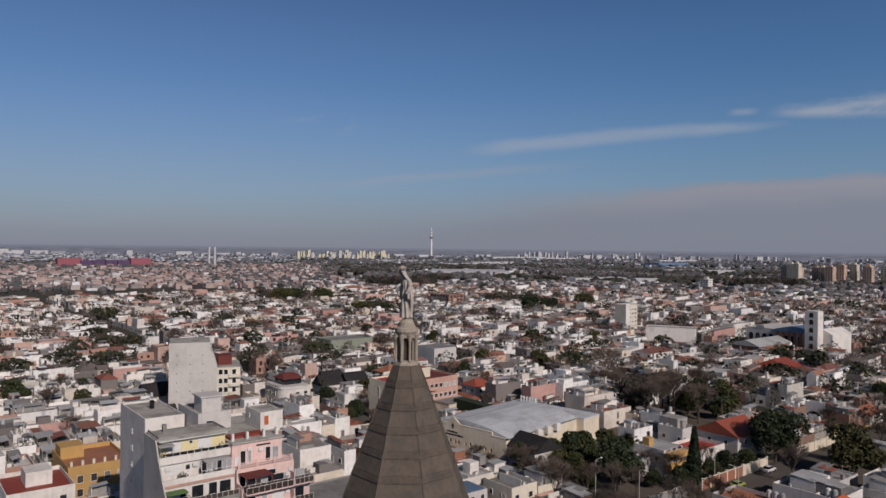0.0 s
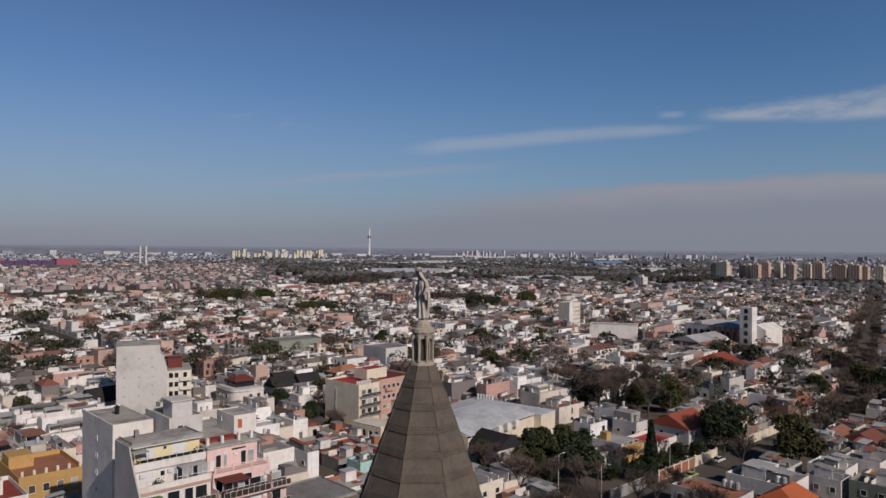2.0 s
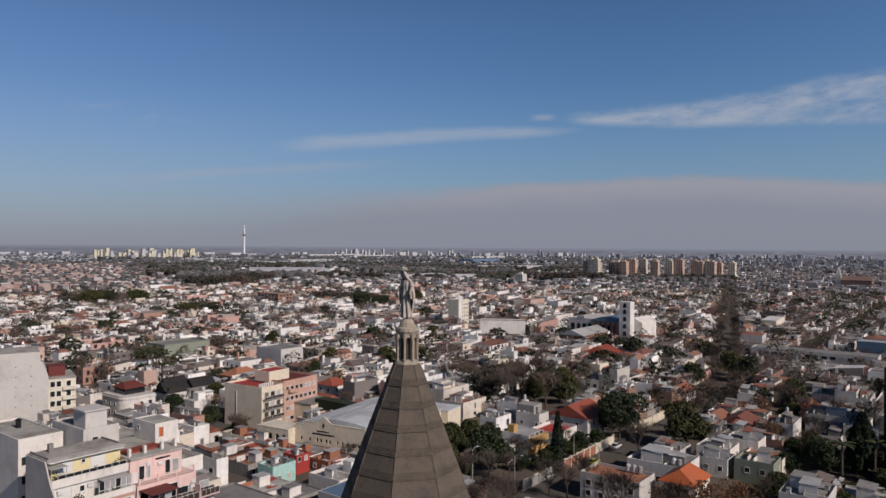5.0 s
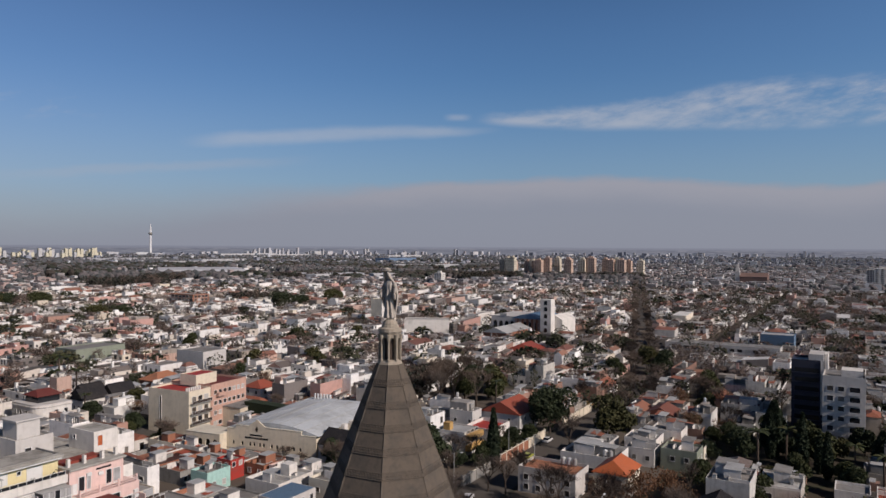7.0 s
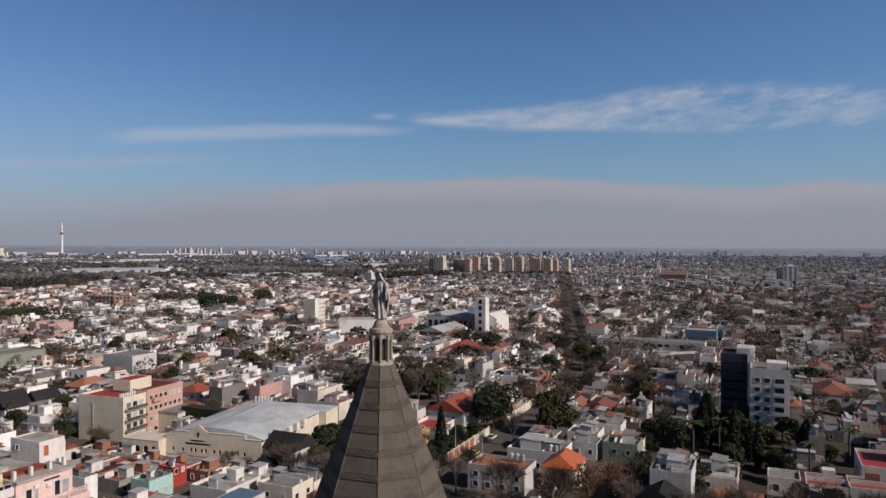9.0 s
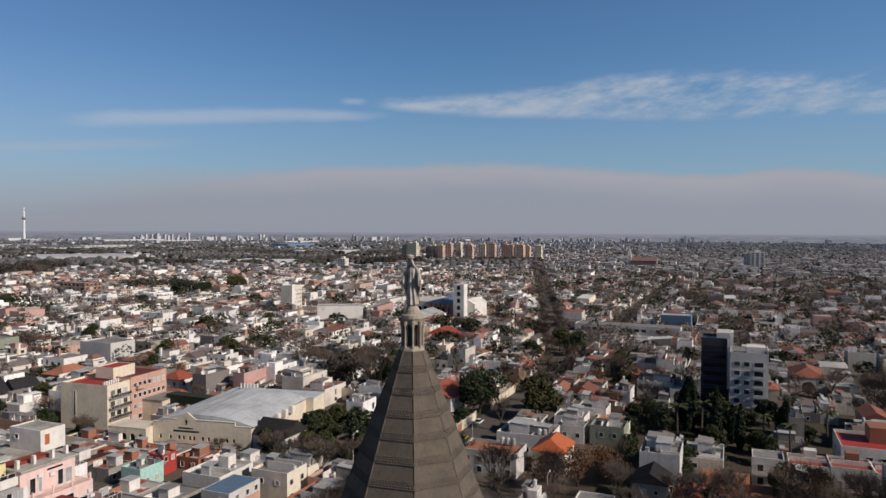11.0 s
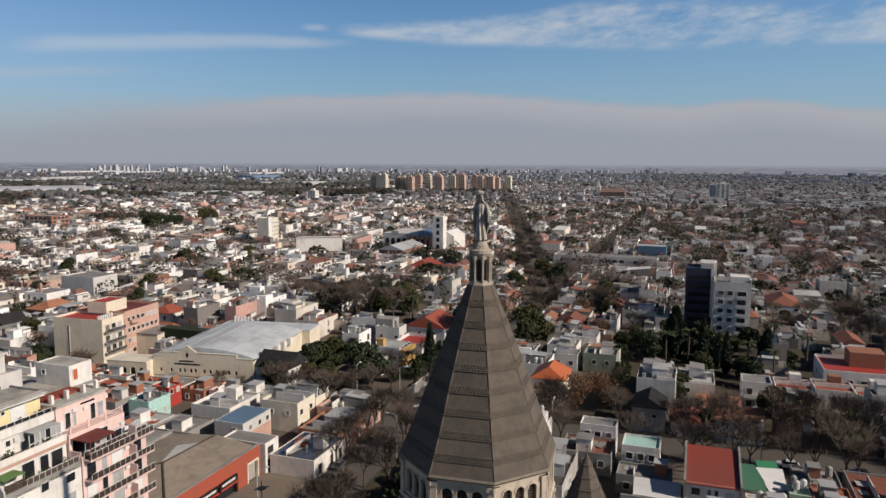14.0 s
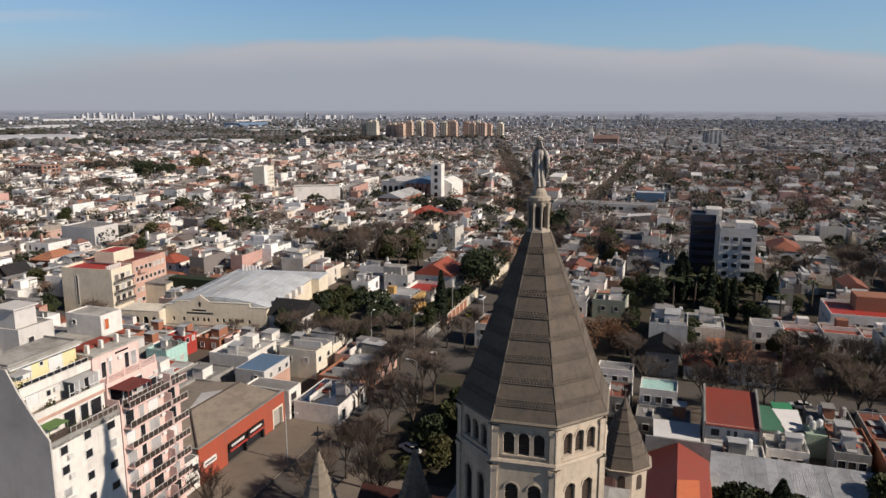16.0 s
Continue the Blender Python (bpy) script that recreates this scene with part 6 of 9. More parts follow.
def make_landmarks():
    # white house with gabled red roof and yellow-striped neighbour beyond the cross street
    r = pitched_house("house", "white gabled house with red tiled roof and balcony", 184, 198, 106.5, 119.5, 6.0, 9.4, m_palegrey, m_redtile, [("v-", [-3, 0.5, 3.6], [0.8, 3.7], 1.3, 1.3), ("u-", [-3, 2], [3.6], 1.0, 1.0)])
    part("balcony", boxes((-4, 4, -7.2, -5.8, 2.9, 3.1)), m_white, r)
    take(183, 199, 105.5, 120.5)
    r = flat_block("house", "grey house with stepped flat roofs", 177, 183, 119, 127, 6.2, m_palegrey, m_deck, [("u-", [-3, 2], [3.4], 1.0, 1.0), ("v-", [-2, 2], [3.2], 1.2, 1.2)], "house")
    part("roof_room", boxes((-1, 4, -1, 5, 6.0, 8.8)), m_grey, r)
    r = flat_block("house", "white low house with red roof terrace", 168, 180, 108, 117, 4.0, m_white, m_redroof, [("v-", [-3, 3], [1.0], 1.4, 1.4)], "house", 0.9)
    take(163, 184, 104, 127.5)
    r = flat_block("apartment_building", "small apartment house with yellow balconies", 154.5, 162.5, 109.5, 118.5, 6.4, m_white, m_zinc, [("u-", [-2.5, 2.5], [3.6], 1.0, 1.2)], "apartments", 0.4)
    for z in (1.4, 4.3):
        part("balcony", boxes((-3.9, 3.9, -6.3, -4.76, z + 0.4, z + 1.9)), m_ochre, r, "yellow balcony front")
        for x in (-2.4, 0, 2.4):
            add_window(r, "v-", x, -4.75, z + 1.95, 1.5, 0.7)
    part("water_tank", boxes((-2.5, -0.5, 1, 3, 6.4, 8.4)), m_ochre, r)
    r = flat_block("house", "white stepped house with flat roofs", 148.5, 154.2, 112.5, 119.5, 4.0, m_white, m_zinc, [("v-", [-1.5, 1.5], [1.4], 1.2, 1.3), ("u-", [-2, 1], [1.4], 1.0, 1.0)], "house")
    take(128, 165, 98.6, 127)
    r = pitched_house("house", "house with black slate roof and white gable wall", 128.6, 138.0, 128.9, 138.7, 5.8, 9.1, m_white, m_slate, [("v-", [-3, 2], [1.2, 4.0], 1.2, 1.2), ("u-", [-2.5, 1.5], [1.0], 1.3, 1.6)])
    take(127, 139, 128, 139)
    # white and orange house on the other side of the main street
    r = pitched_house("house", "house with bright orange tiled roof", 144, 154, 62, 70, 5.6, 8.3, m_cream, m_orange, [("u-", [-2, 1.5], [0.8, 3.4], 1.1, 1.2), ("v+", [-2, 2], [3.2], 1.2, 1.2)], 2.0)
    r = flat_block("house", "pale blue-grey house with tanks on its roof", 137.5, 146.5, 72.0, 86.0, 5.4, m_palegrey, m_terra, [("u-", [-5, -1.5, 2, 5], [0.9, 3.2], 1.2, 1.3), ("v+", [-2, 2], [3.0], 1.2, 1.2)], "house")
    for y in (-4, -2.6, -1.2):
        water_tank_part(r, 3.4, y, 5.4)
    r = flat_block("house", "large white cubic house with flat roofs", 157, 169, 69, 83, 4.6, m_white, m_deck, [("u-", [-5, -1, 3, 6], [0.8], 1.3, 1.3), ("v+", [-3, 2], [1.2], 1.3, 1.3)], "house")
    part("roof_room", boxes((0, 4, -1, 4, 4.6, 7.0)), m_white, r)
    for y in (-5.2, -3.9):
        water_tank_part(r, -3.5, y, 4.6, 0.6, 1.2)
    take(136, 171, 61, 87)
    for a, b, c, d, h, wall, roof, label in ((171.5, 178.5, 63, 70.5, 4.2, m_palegrey, m_deck, "low pale house with patched flat roof"), (179.2, 188, 64.5, 73, 4.8, m_white, m_zinc, "white house with sheet roof terrace"),
                                             (189, 197.5, 60, 68.5, 5.4, m_white, m_deck, "white two-storey house with small terraces"), (172, 180, 52.5, 61.5, 5.0, m_olive, m_deck, "grey-green house with flat roof"),
                                             (181, 190, 52.5, 62, 3.8, m_cream, m_terra, "cream house with red tiled terrace"), (172.5, 184, 76, 84, 3.4, m_palegrey, m_zinc, "low house under grey sheet roofs")):
        flat_block("house", label, a, b, c, d, h, wall, roof, [("u-", [-2, 1.5], [h - 2.4], 1.1, 1.2), ("v-", [-2, 2], [h - 2.4], 1.1, 1.2)], "house", 0.6)
    take(171, 198, 52, 88)
    # dark tower and light tower with balconies
    r = flat_block("apartment_building", "dark navy clad apartment tower", 233, 244, 27.2, 35.9, 22.0, m_dark, m_dark, [], "apartments", 0.6)
    for z in range(7):
        part("window_band", boxes((-5.6, -5.47, -3.4, 3.4, z * 2.9 + 1.4, z * 2.9 + 2.7)), m_glass, r)
        part("ledge", boxes((-5.8, -5.5, -4.0, 4.0, z * 2.9 + 1.0, z * 2.9 + 1.2)), m_dark, r)
    part("lift_shaft", boxes((-1.5, 5.4, -5.6, -4.62, 0, 24.2)), m_white, r, "bright white rendered shaft wall")
    part("lift_head", boxes((-5.0, 5.0, -4.5, -0.4, 22.2, 24.4)), m_palegrey, r)
    part("corner_pier", boxes((-5.72, -5.52, -4.6, -3.75, 6.0, 22.6)), m_white, r, "white pier along the corner")
    take(232, 246, 21, 36.5)
    r = flat_block("apartment_building", "pale grey apartment tower with recessed balconies", 222, 234, 16.0, 26.8, 19.0, m_palegrey, m_deck, [("u-", [3.4, 0.6], [z * 2.9 + 1.2 for z in range(6)], 1.6, 1.4)], "apartments", 1.0)
    for z in range(6):
        part("balcony", boxes((-7.1, -6.0, -4.7, -1.2, z * 2.9 + 0.3, z * 2.9 + 0.45), (-7.1, -7.0, -4.7, -1.2, z * 2.9 + 0.45, z * 2.9 + 1.3)), m_palegrey, r)
        add_window(r, "u-", -2.9, -6.0, z * 2.9 + 0.7, 2.6, 1.9, "balcony_door", glass=m_glass)
    part("roof_room", boxes((-4, 3, -4.9, 0.6, 18.98, 21.6)), m_white, r)
    part("party_wall", boxes((-6.0, 6.0, -5.65, -5.42, 0, 21.0)), m_white, r, "white party wall standing above the roof")
    take(221, 235, 16, 27.5)
    # blank-walled tower on the far left
    r = thing("apartment_building", "tower with tall blank grey party wall and cream balcony side", "apartments", site(90.4, 240.9, 0, -19))
    bm = boxes((-15.3, -2.2, 0, 15, 0, 24.3))
    part("wall", bm, m_party, r, "blank grey party wall")
    bm = bmesh.new()
    vs = []
    for y in (0.0, 15.0):
        vs.append([bm.verts.new(p) for p in ((-2.2, y, 0), (0, y, 0), (0, y, 16.8), (-1.2, y, 20.6), (-2.2, y, 21.6))])
    bm.faces.new(vs[0])
    bm.faces.new(vs[1][::-1])
    for i in range(5):
        bm.faces.new((vs[0][i], vs[1][i], vs[1][(i + 1) % 5], vs[0][(i + 1) % 5]))
    bmesh.ops.recalc_face_normals(bm, faces=bm.faces)
    part("wall_shoulder", bm, m_party, r)
    for x in (-12.8, -8.6, -4.6):
        for z in (8.0, 11.0, 14.0, 17.0, 20.0):
            part("vent_hole", boxes((x - 0.14, x + 0.14, -0.03, 0.02, z, z + 0.28)), m_glass, r)
    part("wall", boxes((0.01, 7.6, 0.4, 14, 0, 15.6)), m_cream, r, "cream rendered balcony side")
    part("roof", boxes((0.01, 7.8, 0.2, 14, 15.6, 15.9), (-15.3, -2.2, 0.3, 14.8, 24.3, 24.36)), m_paledeck, r)
    part("roof_room", boxes((0.4, 5.0, 4.0, 10, 15.9, 19.0)), m_maroonaw, r)
    for z in range(5):
        for x in (1.2, 2.9, 5.6):
            add_window(r, "v-", x, 0.4, z * 3.0 + 1.2, 1.2, 1.6, glass=m_glass)
        part("balcony", boxes((3.9, 7.6, -0.7, 0.39, z * 3.0 + 0.2, z * 3.0 + 1.1)), m_cream, r)
    take(73, 101, 232, 262)
    r = thing("house", "white curved-corner house with maroon tiled roof room", "house", site(117.5, 243))
    outline = [(-5.5, 7), (5.5, 7), (5.5, -7)] + [(-1.5 - 4 * math.sin(t * math.pi / 12), -3 - 4 * math.cos(t * math.pi / 12)) for t in range(7)]
    for z0, z1, k, mat in ((0, 6.3, 1.0, m_white), (6.3, 6.6, 1.05, m_white), (6.6, 7.2, 1.0, m_palegrey)):
        bm = bmesh.new()
        lo = [bm.verts.new((x * k, y * k, z0)) for x, y in outline]
        hi = [bm.verts.new((x * k, y * k, z1)) for x, y in outline]
        bm.faces.new(hi)
        for i in range(len(outline)):
            j = (i + 1) % len(outline)
            bm.faces.new((lo[i], lo[j], hi[j], hi[i]))
        bmesh.ops.recalc_face_normals(bm, faces=bm.faces)
        part("wall" if z0 == 0 else "cornice", bm, mat, r)
    for x in (0.5, 3.6):
        for z in (0.8, 3.7):
            add_window(r, "v-", x, -7, z, 1.2, 1.4)
    for y in (-1.0, 2.2, 5.2):
        for z in (0.8, 3.7):
            add_window(r, "u-", y, -5.5, z, 1.2, 1.4)
    bm = bmesh.new()
    hip(bm, -3, 4, -3, 4, 9.3, 11.0, 2.0, 0.6)
    part("room_roof", bm, m_maroonaw, r, "maroon tiled hipped roof")
    part("roof_room", boxes((-3, 4, -3, 4, 7.2, 9.3)), m_glass, r, "glazed roof room")
    take(111, 124, 235, 251)
    for u, v, turn in ((136.5, 247, 0), (147.5, 246.5, 0), (141.5, 254.5, 8)):
        pitched_house("house", "white house with steep black slate roof", u - 4.6, u + 4.6, v - 3.4, v + 3.4, 4.4, 8.0, m_white, m_slate, [("u-", [-1.0, 1.2], [1.2, 4.0], 0.8, 1.1), ("v-", [-2, 2], [1.2], 1.1, 1.2)], 0.0, turn)
    take(131, 153, 242.5, 259)
    pitched_house("house", "brown house with bright orange hipped tile roof", 164.5, 177, 247, 258, 5.2, 8.0, m_brick, m_terra, [("v-", [-3, 3], [2.6], 1.2, 1.2)], 4.0)
    take(163.5, 178, 246, 259)
    pitched_house("house", "white house with dark red hipped tile roof", 174, 182.5, 203.5, 212, 5.6, 7.9, m_white, m_redtile, [("v-", [-2, 2], [0.8, 3.4], 1.2, 1.3), ("u-", [-2, 2], [3.4], 1.0, 1.2)], 3.0)
    take(173, 183.5, 202.5, 213)
    pitched_house("house", "white gabled house with long dark slate slope", 73, 85, 263, 272, 3.8, 8.0, m_white, m_slate, [("u-", [-2, 2], [1.0, 3.8], 1.0, 1.2)], 0.0, 10)
    take(71, 87, 262, 274)
    pitched_house("house", "house with black roof lights and dark red ridge", 60.5, 69.5, 216, 224.5, 6.4, 9.8, m_beige, m_slate, [("u-", [-2, 2], [1.0, 3.8], 1.0, 1.2), ("v-", [-2.5, 2.5], [1.2, 4.0], 1.2, 1.3)])
    take(59, 71, 215, 226)
    # yellow house and red terraces at the left
    r = flat_block("house", "ochre yellow house with arcaded roof terrace", 33, 46, 178, 196, 6.6, m_ochre, m_terra, [("v-", [-4, -1.2, 1.6, 4.4], [0.8, 3.8], 1.2, 1.6), ("u-", [-5, -1, 3], [3.6], 1.2, 1.4)], "house", 1.0)
    for i in range(6):
        part("pillar", boxes((-6 + 2.3 * i, -5.5 + 2.3 * i, -8.7, -8.2, 6.6, 8.6)), m_beige, r)
    part("roof_room", boxes((-6, -1, 2, 8, 6.6, 9.4)), m_ochre, r)
    r = flat_block("house", "white house with brick-red roof terraces", 20, 32.5, 168, 184, 6.0, m_white, m_brickred, [("v-", [-4, 0, 4], [0.8, 3.6], 1.2, 1.4), ("u-", [-5, 0, 5], [3.6], 1.2, 1.4)], "house", 0.9)
    part("roof_room", boxes((-2, 3, -2, 4, 6.0, 9.0)), m_white, r)
    take(18, 47, 167, 197)
    # mid-distance landmarks
    r = flat_block("warehouse", "white cubic warehouse block with blank walls", 201, 214, 264, 281, 10.2, m_palegrey, m_deck, [("v-", [-4, 0, 4], [6.5], 1.4, 1.4)], "warehouse", 0.5)
    take(200, 215, 263, 282)
    r = flat_block("warehouse", "grey-green rendered blocks with blank walls", 181, 206, 324, 340, 9.0, m_olive, m_deck, [("v-", [-9, 9], [5.5], 1.0, 1.0)], "warehouse", 0.5)
    take(180, 207, 323, 341)
    r = flat_block("warehouse", "long white warehouse with blank front", 366, 378, 241, 269, 11.0, m_white, m_deck, [], "warehouse", 0.5, 30.0)
    part("red_canopy", boxes((-6.6, -6.05, -9, 9, 2.6, 3.2)), m_redroof, r)
    take(355, 390, 240, 272)
    r = flat_block("apartment_building", "cream slab apartment tower", 403, 416, 312, 321, 19.0, m_cream, m_deck, [("v-", [-4.4, -1.6, 1.6, 4.4], [z * 2.8 + 1.4 for z in range(6)], 1.3, 1.2)], "apartments", 0.5)
    part("stair_tower", boxes((-6.5, -2, -4.9, -4.52, 0, 20.2)), m_white, r)
    take(402, 417, 307, 321)
    # second church with a white bell tower and blue roof
    r = thing("church", "modern white church with tall bell tower and blue roof", "church", site(402, 185))
    part("nave", boxes((5, 40, 20, 42, 0, 12.4)), m_palegrey, r)
    part("nave_front", boxes((2, 5, 6, 24, 0, 11.5)), m_salmon, r, "salmon brick entrance front")
    for y in steps(7, 23, 4):
        add_window(r, "u-", y, 2, 2.0, 2.2, 7.5, "window", glass=m_glass)
    bm = bmesh.new()
    n = 8
    A, B = [], []
    for i in range(n + 1):
        y, z = 4 + 22 * i / n, 11.6 + 2.8 * math.sin(math.pi * i / n)
        A.append(bm.verts.new((1.2, y, z)))
        B.append(bm.verts.new((34, y, z)))
    for i in range(n):
        bm.faces.new((A[i], A[i + 1], B[i + 1], B[i]))
    bm.faces.new(A[::-1])
    part("roof", bm, m_bluesheet, r, "curved blue metal roof")
    part("bell_tower", boxes((0, 6.5, -1.5, 5.5, 0, 24.5)), m_white, r)
    for z in (4, 8.4, 12.8, 17.2, 21):
        bm = bmesh.new()
        arch_pane(bm, 0, 1.1, z, z + 1.6, -0.06)
        put_part("arched_opening", mesh_from("arched_opening", bm, m_glass), r, pose(0, 2.0, 0, 0, 0, -90))
    bm = bmesh.new()
    gab = [(-6.5, 0), (3.8, 0), (3.8, 12.2), (-1.0, 14.6), (-6.5, 11.6)]
    A = [bm.verts.new((6.6, y, z)) for y, z in gab]
    B = [bm.verts.new((30.0, y, z)) for y, z in gab]
    bm.faces.new(A)
    bm.faces.new(B[::-1])
    for i in range(5):
        bm.faces.new((A[i], B[i], B[(i + 1) % 5], A[(i + 1) % 5]))
    bmesh.ops.recalc_face_normals(bm, faces=bm.faces)
    part("side_hall", bm, m_white, r)
    part("nave_parapet", boxes((4.8, 5.2, 31, 36, 12.4, 14.0), (4.8, 40, 19.6, 20.4, 12.4, 13.0)), m_palegrey, r)
    for y in steps(7, 23, 5):
        part("pilaster", boxes((1.5, 2.0, y - 0.7, y + 0.7, 0, 11.5)), m_brick, r, "red brick pilaster")
    for y in steps(25, 41, 4):
        bm = bmesh.new()
        arch_pane(bm, 0, 1.3, 3.5, 8.0, -0.06)
        put_part("arched_opening", mesh_from("arched_opening", bm, m_glass), r, pose(5, y, 0, 0, 0, -90))
    take(400, 445, 168, 236)
    r = pitched_house("house", "red brick hall with grey pitched roof", 358, 392, 193, 208, 7.5, 10.5, m_brick, m_zinc, [("u-", [-4, 4], [2.5], 2.0, 2.4)], 0.0, 0, "hall")
    take(356, 393, 191, 209)
    r = pitched_house("house", "large deep red hipped roof house", 318, 336, 160, 174, 4.4, 8.0, m_brick, m_brickred, [], 3.5)
    take(316, 337, 158, 175)
    r = flat_block("school_building", "long white low building with rows of windows", 376, 388, 52, 108, 6.8, m_palegrey, m_deck, [("u-", steps(-26, 26, 14), [4.0], 2.4, 1.6)], "school", 0.4)
    take(375, 389, 50, 110)
    r = flat_block("warehouse", "blue cubic building with white roof edge", 418, 432, 49, 66, 9.0, m_bluesheet, m_whitesheet, [], "warehouse", 0.4)
    take(417, 433, 48, 67)
    r = flat_block("factory", "red brick framed building under construction", 424, 442, 531, 560, 12.6, m_brick, m_concrete, [("v-", steps(-8, 8, 4), [0.8, 4.0, 7.2, 10.2], 3.0, 2.1), ("u-", steps(-14, 14, 6), [0.8, 4.0, 7.2, 10.2], 3.6, 2.1)], "building", 0.6)
    take(422, 447, 528, 562)


make_landmarks()


def make_right_side():
    """Houses and sheds to the right of the church."""
    r = thing("house", "white two-storey house with brick-red pitched roof", "house", site(99.5, 29.2))
    part("wall", boxes((-5.0, 5.6, -4.1, 4.1, 0, 6.0)), m_white, r)
    bm = bmesh.new()
    A = [bm.verts.new(p) for p in ((-5.4, -4.2, 5.9), (-5.4, 4.2, 5.9), (5.8, 4.2, 8.3), (5.8, -4.2, 8.3))]
    B = [bm.verts.new((v.co.x, v.co.y, v.co.z - 0.18)) for v in A]
    bm.faces.new(A)
    bm.faces.new(B[::-1])
    for i in range(4):
        bm.faces.new((A[i], B[i], B[(i + 1) % 4], A[(i + 1) % 4]))
    bmesh.ops.recalc_face_normals(bm, faces=bm.faces)
    part("roof", bm, m_brickred, r, "brick-red corrugated pitched roof")
    bm = bmesh.new()
    for y0, y1 in ((-4.5, -4.15), (4.15, 4.5)):
        vs = []
        for y in (y0, y1):
            vs.append([bm.verts.new(p) for p in ((-5.4, y, 0), (5.8, y, 0), (5.8, y, 8.9), (-5.4, y, 6.4))])
        bm.faces.new(vs[0])
        bm.faces.new(vs[1][::-1])
        for i in range(4):
            bm.faces.new((vs[0][i], vs[1][i], vs[1][(i + 1) % 4], vs[0][(i + 1) % 4]))
    bmesh.ops.recalc_face_normals(bm, faces=bm.faces)
    part("party_wall", bm, m_concrete, r)
    for y, z, w, h in ((2.6, 3.9, 1.3, 1.2), (0.5, 3.9, 0.5, 1.2), (-0.6, 3.9, 0.5, 1.2), (-2.6, 3.9, 1.4, 1.1), (2.2, 0.6, 1.0, 1.4), (-0.2, 0.1, 1.2, 2.1), (-2.4, 0.8, 1.0, 1.2)):
        add_window(r, "u-", y, -5.0, z, w, h)
    take(93, 106, 24, 34)
    r = thing("shed", "long shed with pale corrugated sheet roof", "shed", site(82.0, 22))
    bm = bmesh.new()
    A = [bm.verts.new(p) for p in ((-5.4, -12, 3.7), (-5.4, 11.2, 3.7), (4.9, 11.2, 4.5), (4.9, -12, 4.5))]
    B = [bm.verts.new((v.co.x, v.co.y, v.co.z - 0.15)) for v in A]
    bm.faces.new(A)
    bm.faces.new(B[::-1])
    for i in range(4):
        bm.faces.new((A[i], B[i], B[(i + 1) % 4], A[(i + 1) % 4]))
    bmesh.ops.recalc_face_normals(bm, faces=bm.faces)
    part("roof", bm, m_zinc, r, "pale corrugated sheet roof")
    for i in range(14):
        y = -12.02 + i * 1.66
        bm = bmesh.new()
        slope(bm, -5.5, 5.0, y, y + 1.64, 3.76 + 0.03 * (i % 2), 4.58 + 0.03 * (i % 2), 0, 0)
        part("roof_sheet", bm, m_shedsheet, r)
    part("wall", boxes((-5.0, 4.8, -11.8, 11.0, 0, 3.5)), m_concrete, r)
    take(76, 88, 9, 34)
    r = pitched_house("hall", "hall with red and orange corrugated roof", 60, 79.5, 33.6, 42.0, 6.2, 8.6, m_lime, m_brickred, [], 0.0, 0, "hall")
    bm = bmesh.new()
    vs = [bm.verts.new(p) for p in ((-10.0, -4.65, 6.16), (4.0, -4.65, 6.16), (-2.0, -0.02, 8.66), (-10.0, -0.02, 8.66))]
    bm.faces.new(vs)
    ws = [bm.verts.new(v.co + Vector((0, 0, -0.04))) for v in vs]
    bm.faces.new(ws[::-1])
    part("roof_sheet", bm, m_orange, r, "newer bright orange roof sheets")
    part("party_wall", boxes((9.8, 10.1, -4.7, 4.7, 0, 9.0)), m_concrete, r)
    take(59, 80.5, 33, 43)
    rows = [(88.0, 93.0, 24.5, 33.5, 3.4, m_white, m_whitesheet, "low white house with sheet roof and tanks"),
            (92.6, 98.2, 17.6, 24.0, 3.4, m_white, m_paledeck, "low white house with patched pale roof"),
            (97.2, 104.4, 8.0, 13.8, 4.0, m_brick, m_tile, "low brick house with clay tiled terrace"),
            (91.5, 96.6, 9.2, 14.4, 4.8, m_grey, m_deck, "grey rendered house with small flat roof"),
            (105.2, 113.0, 8.5, 15.8, 3.6, m_concrete, m_deck, "grey yard house with patched flat roof"),
            (106.5, 112.5, 38.0, 44.8, 5.8, m_white, m_teal, "white house with pale green sheet roof"),
            (114.0, 118.5, 46.6, 53.6, 6.2, m_white, m_deck, "white cubic house with small dark windows"),
            (99.2, 104.8, 35.6, 45.0, 3.2, m_concrete, m_deck, "low grey house with dark flat roof"),
            (105.0, 113.5, 46.5, 56.0, 4.0, m_concrete, m_tile, "low house with terracotta roof terrace"),
            (90.0, 100.0, -2.0, 7.4, 4.4, m_brick, m_deck, "brown brick house with flat roof"),
            (101.0, 113.0, -3.0, 7.2, 3.8, m_concrete, m_tile, "low house with clay roof terrace")]
    for i, (a, b, c, d, h, wall, roof, label) in enumerate(rows):
        r = flat_block("house", label, a, b, c, d, h, wall, roof, [("u-", steps(-(d - c) / 2 + 0.4, (d - c) / 2 - 0.4, 3), [h - 2.2], 1.1, 1.2)], "low house", 0.4)
        if i in (0, 1, 4, 9):
            water_tank_part(r, 0.5, 1.2, h, 0.6, 1.4)
            water_tank_part(r, 0.8, -2.2, h, 0.6, 1.4)
        if h < 5:
            roof_clutter(r, (b - a) / 2 - 0.5, (d - c) / 2 - 0.5, h, random.Random(i + 40))
        take(a, b, c, d)
    u0, v0 = 102.5, 21.0
    r = thing("house", "old house with dark green and white sloping sheet roofs", "house", site(u0, v0))
    part("wall", boxes((-2.8, 4.6, -3.6, 3.2, 0, 3.6)), m_concrete, r)
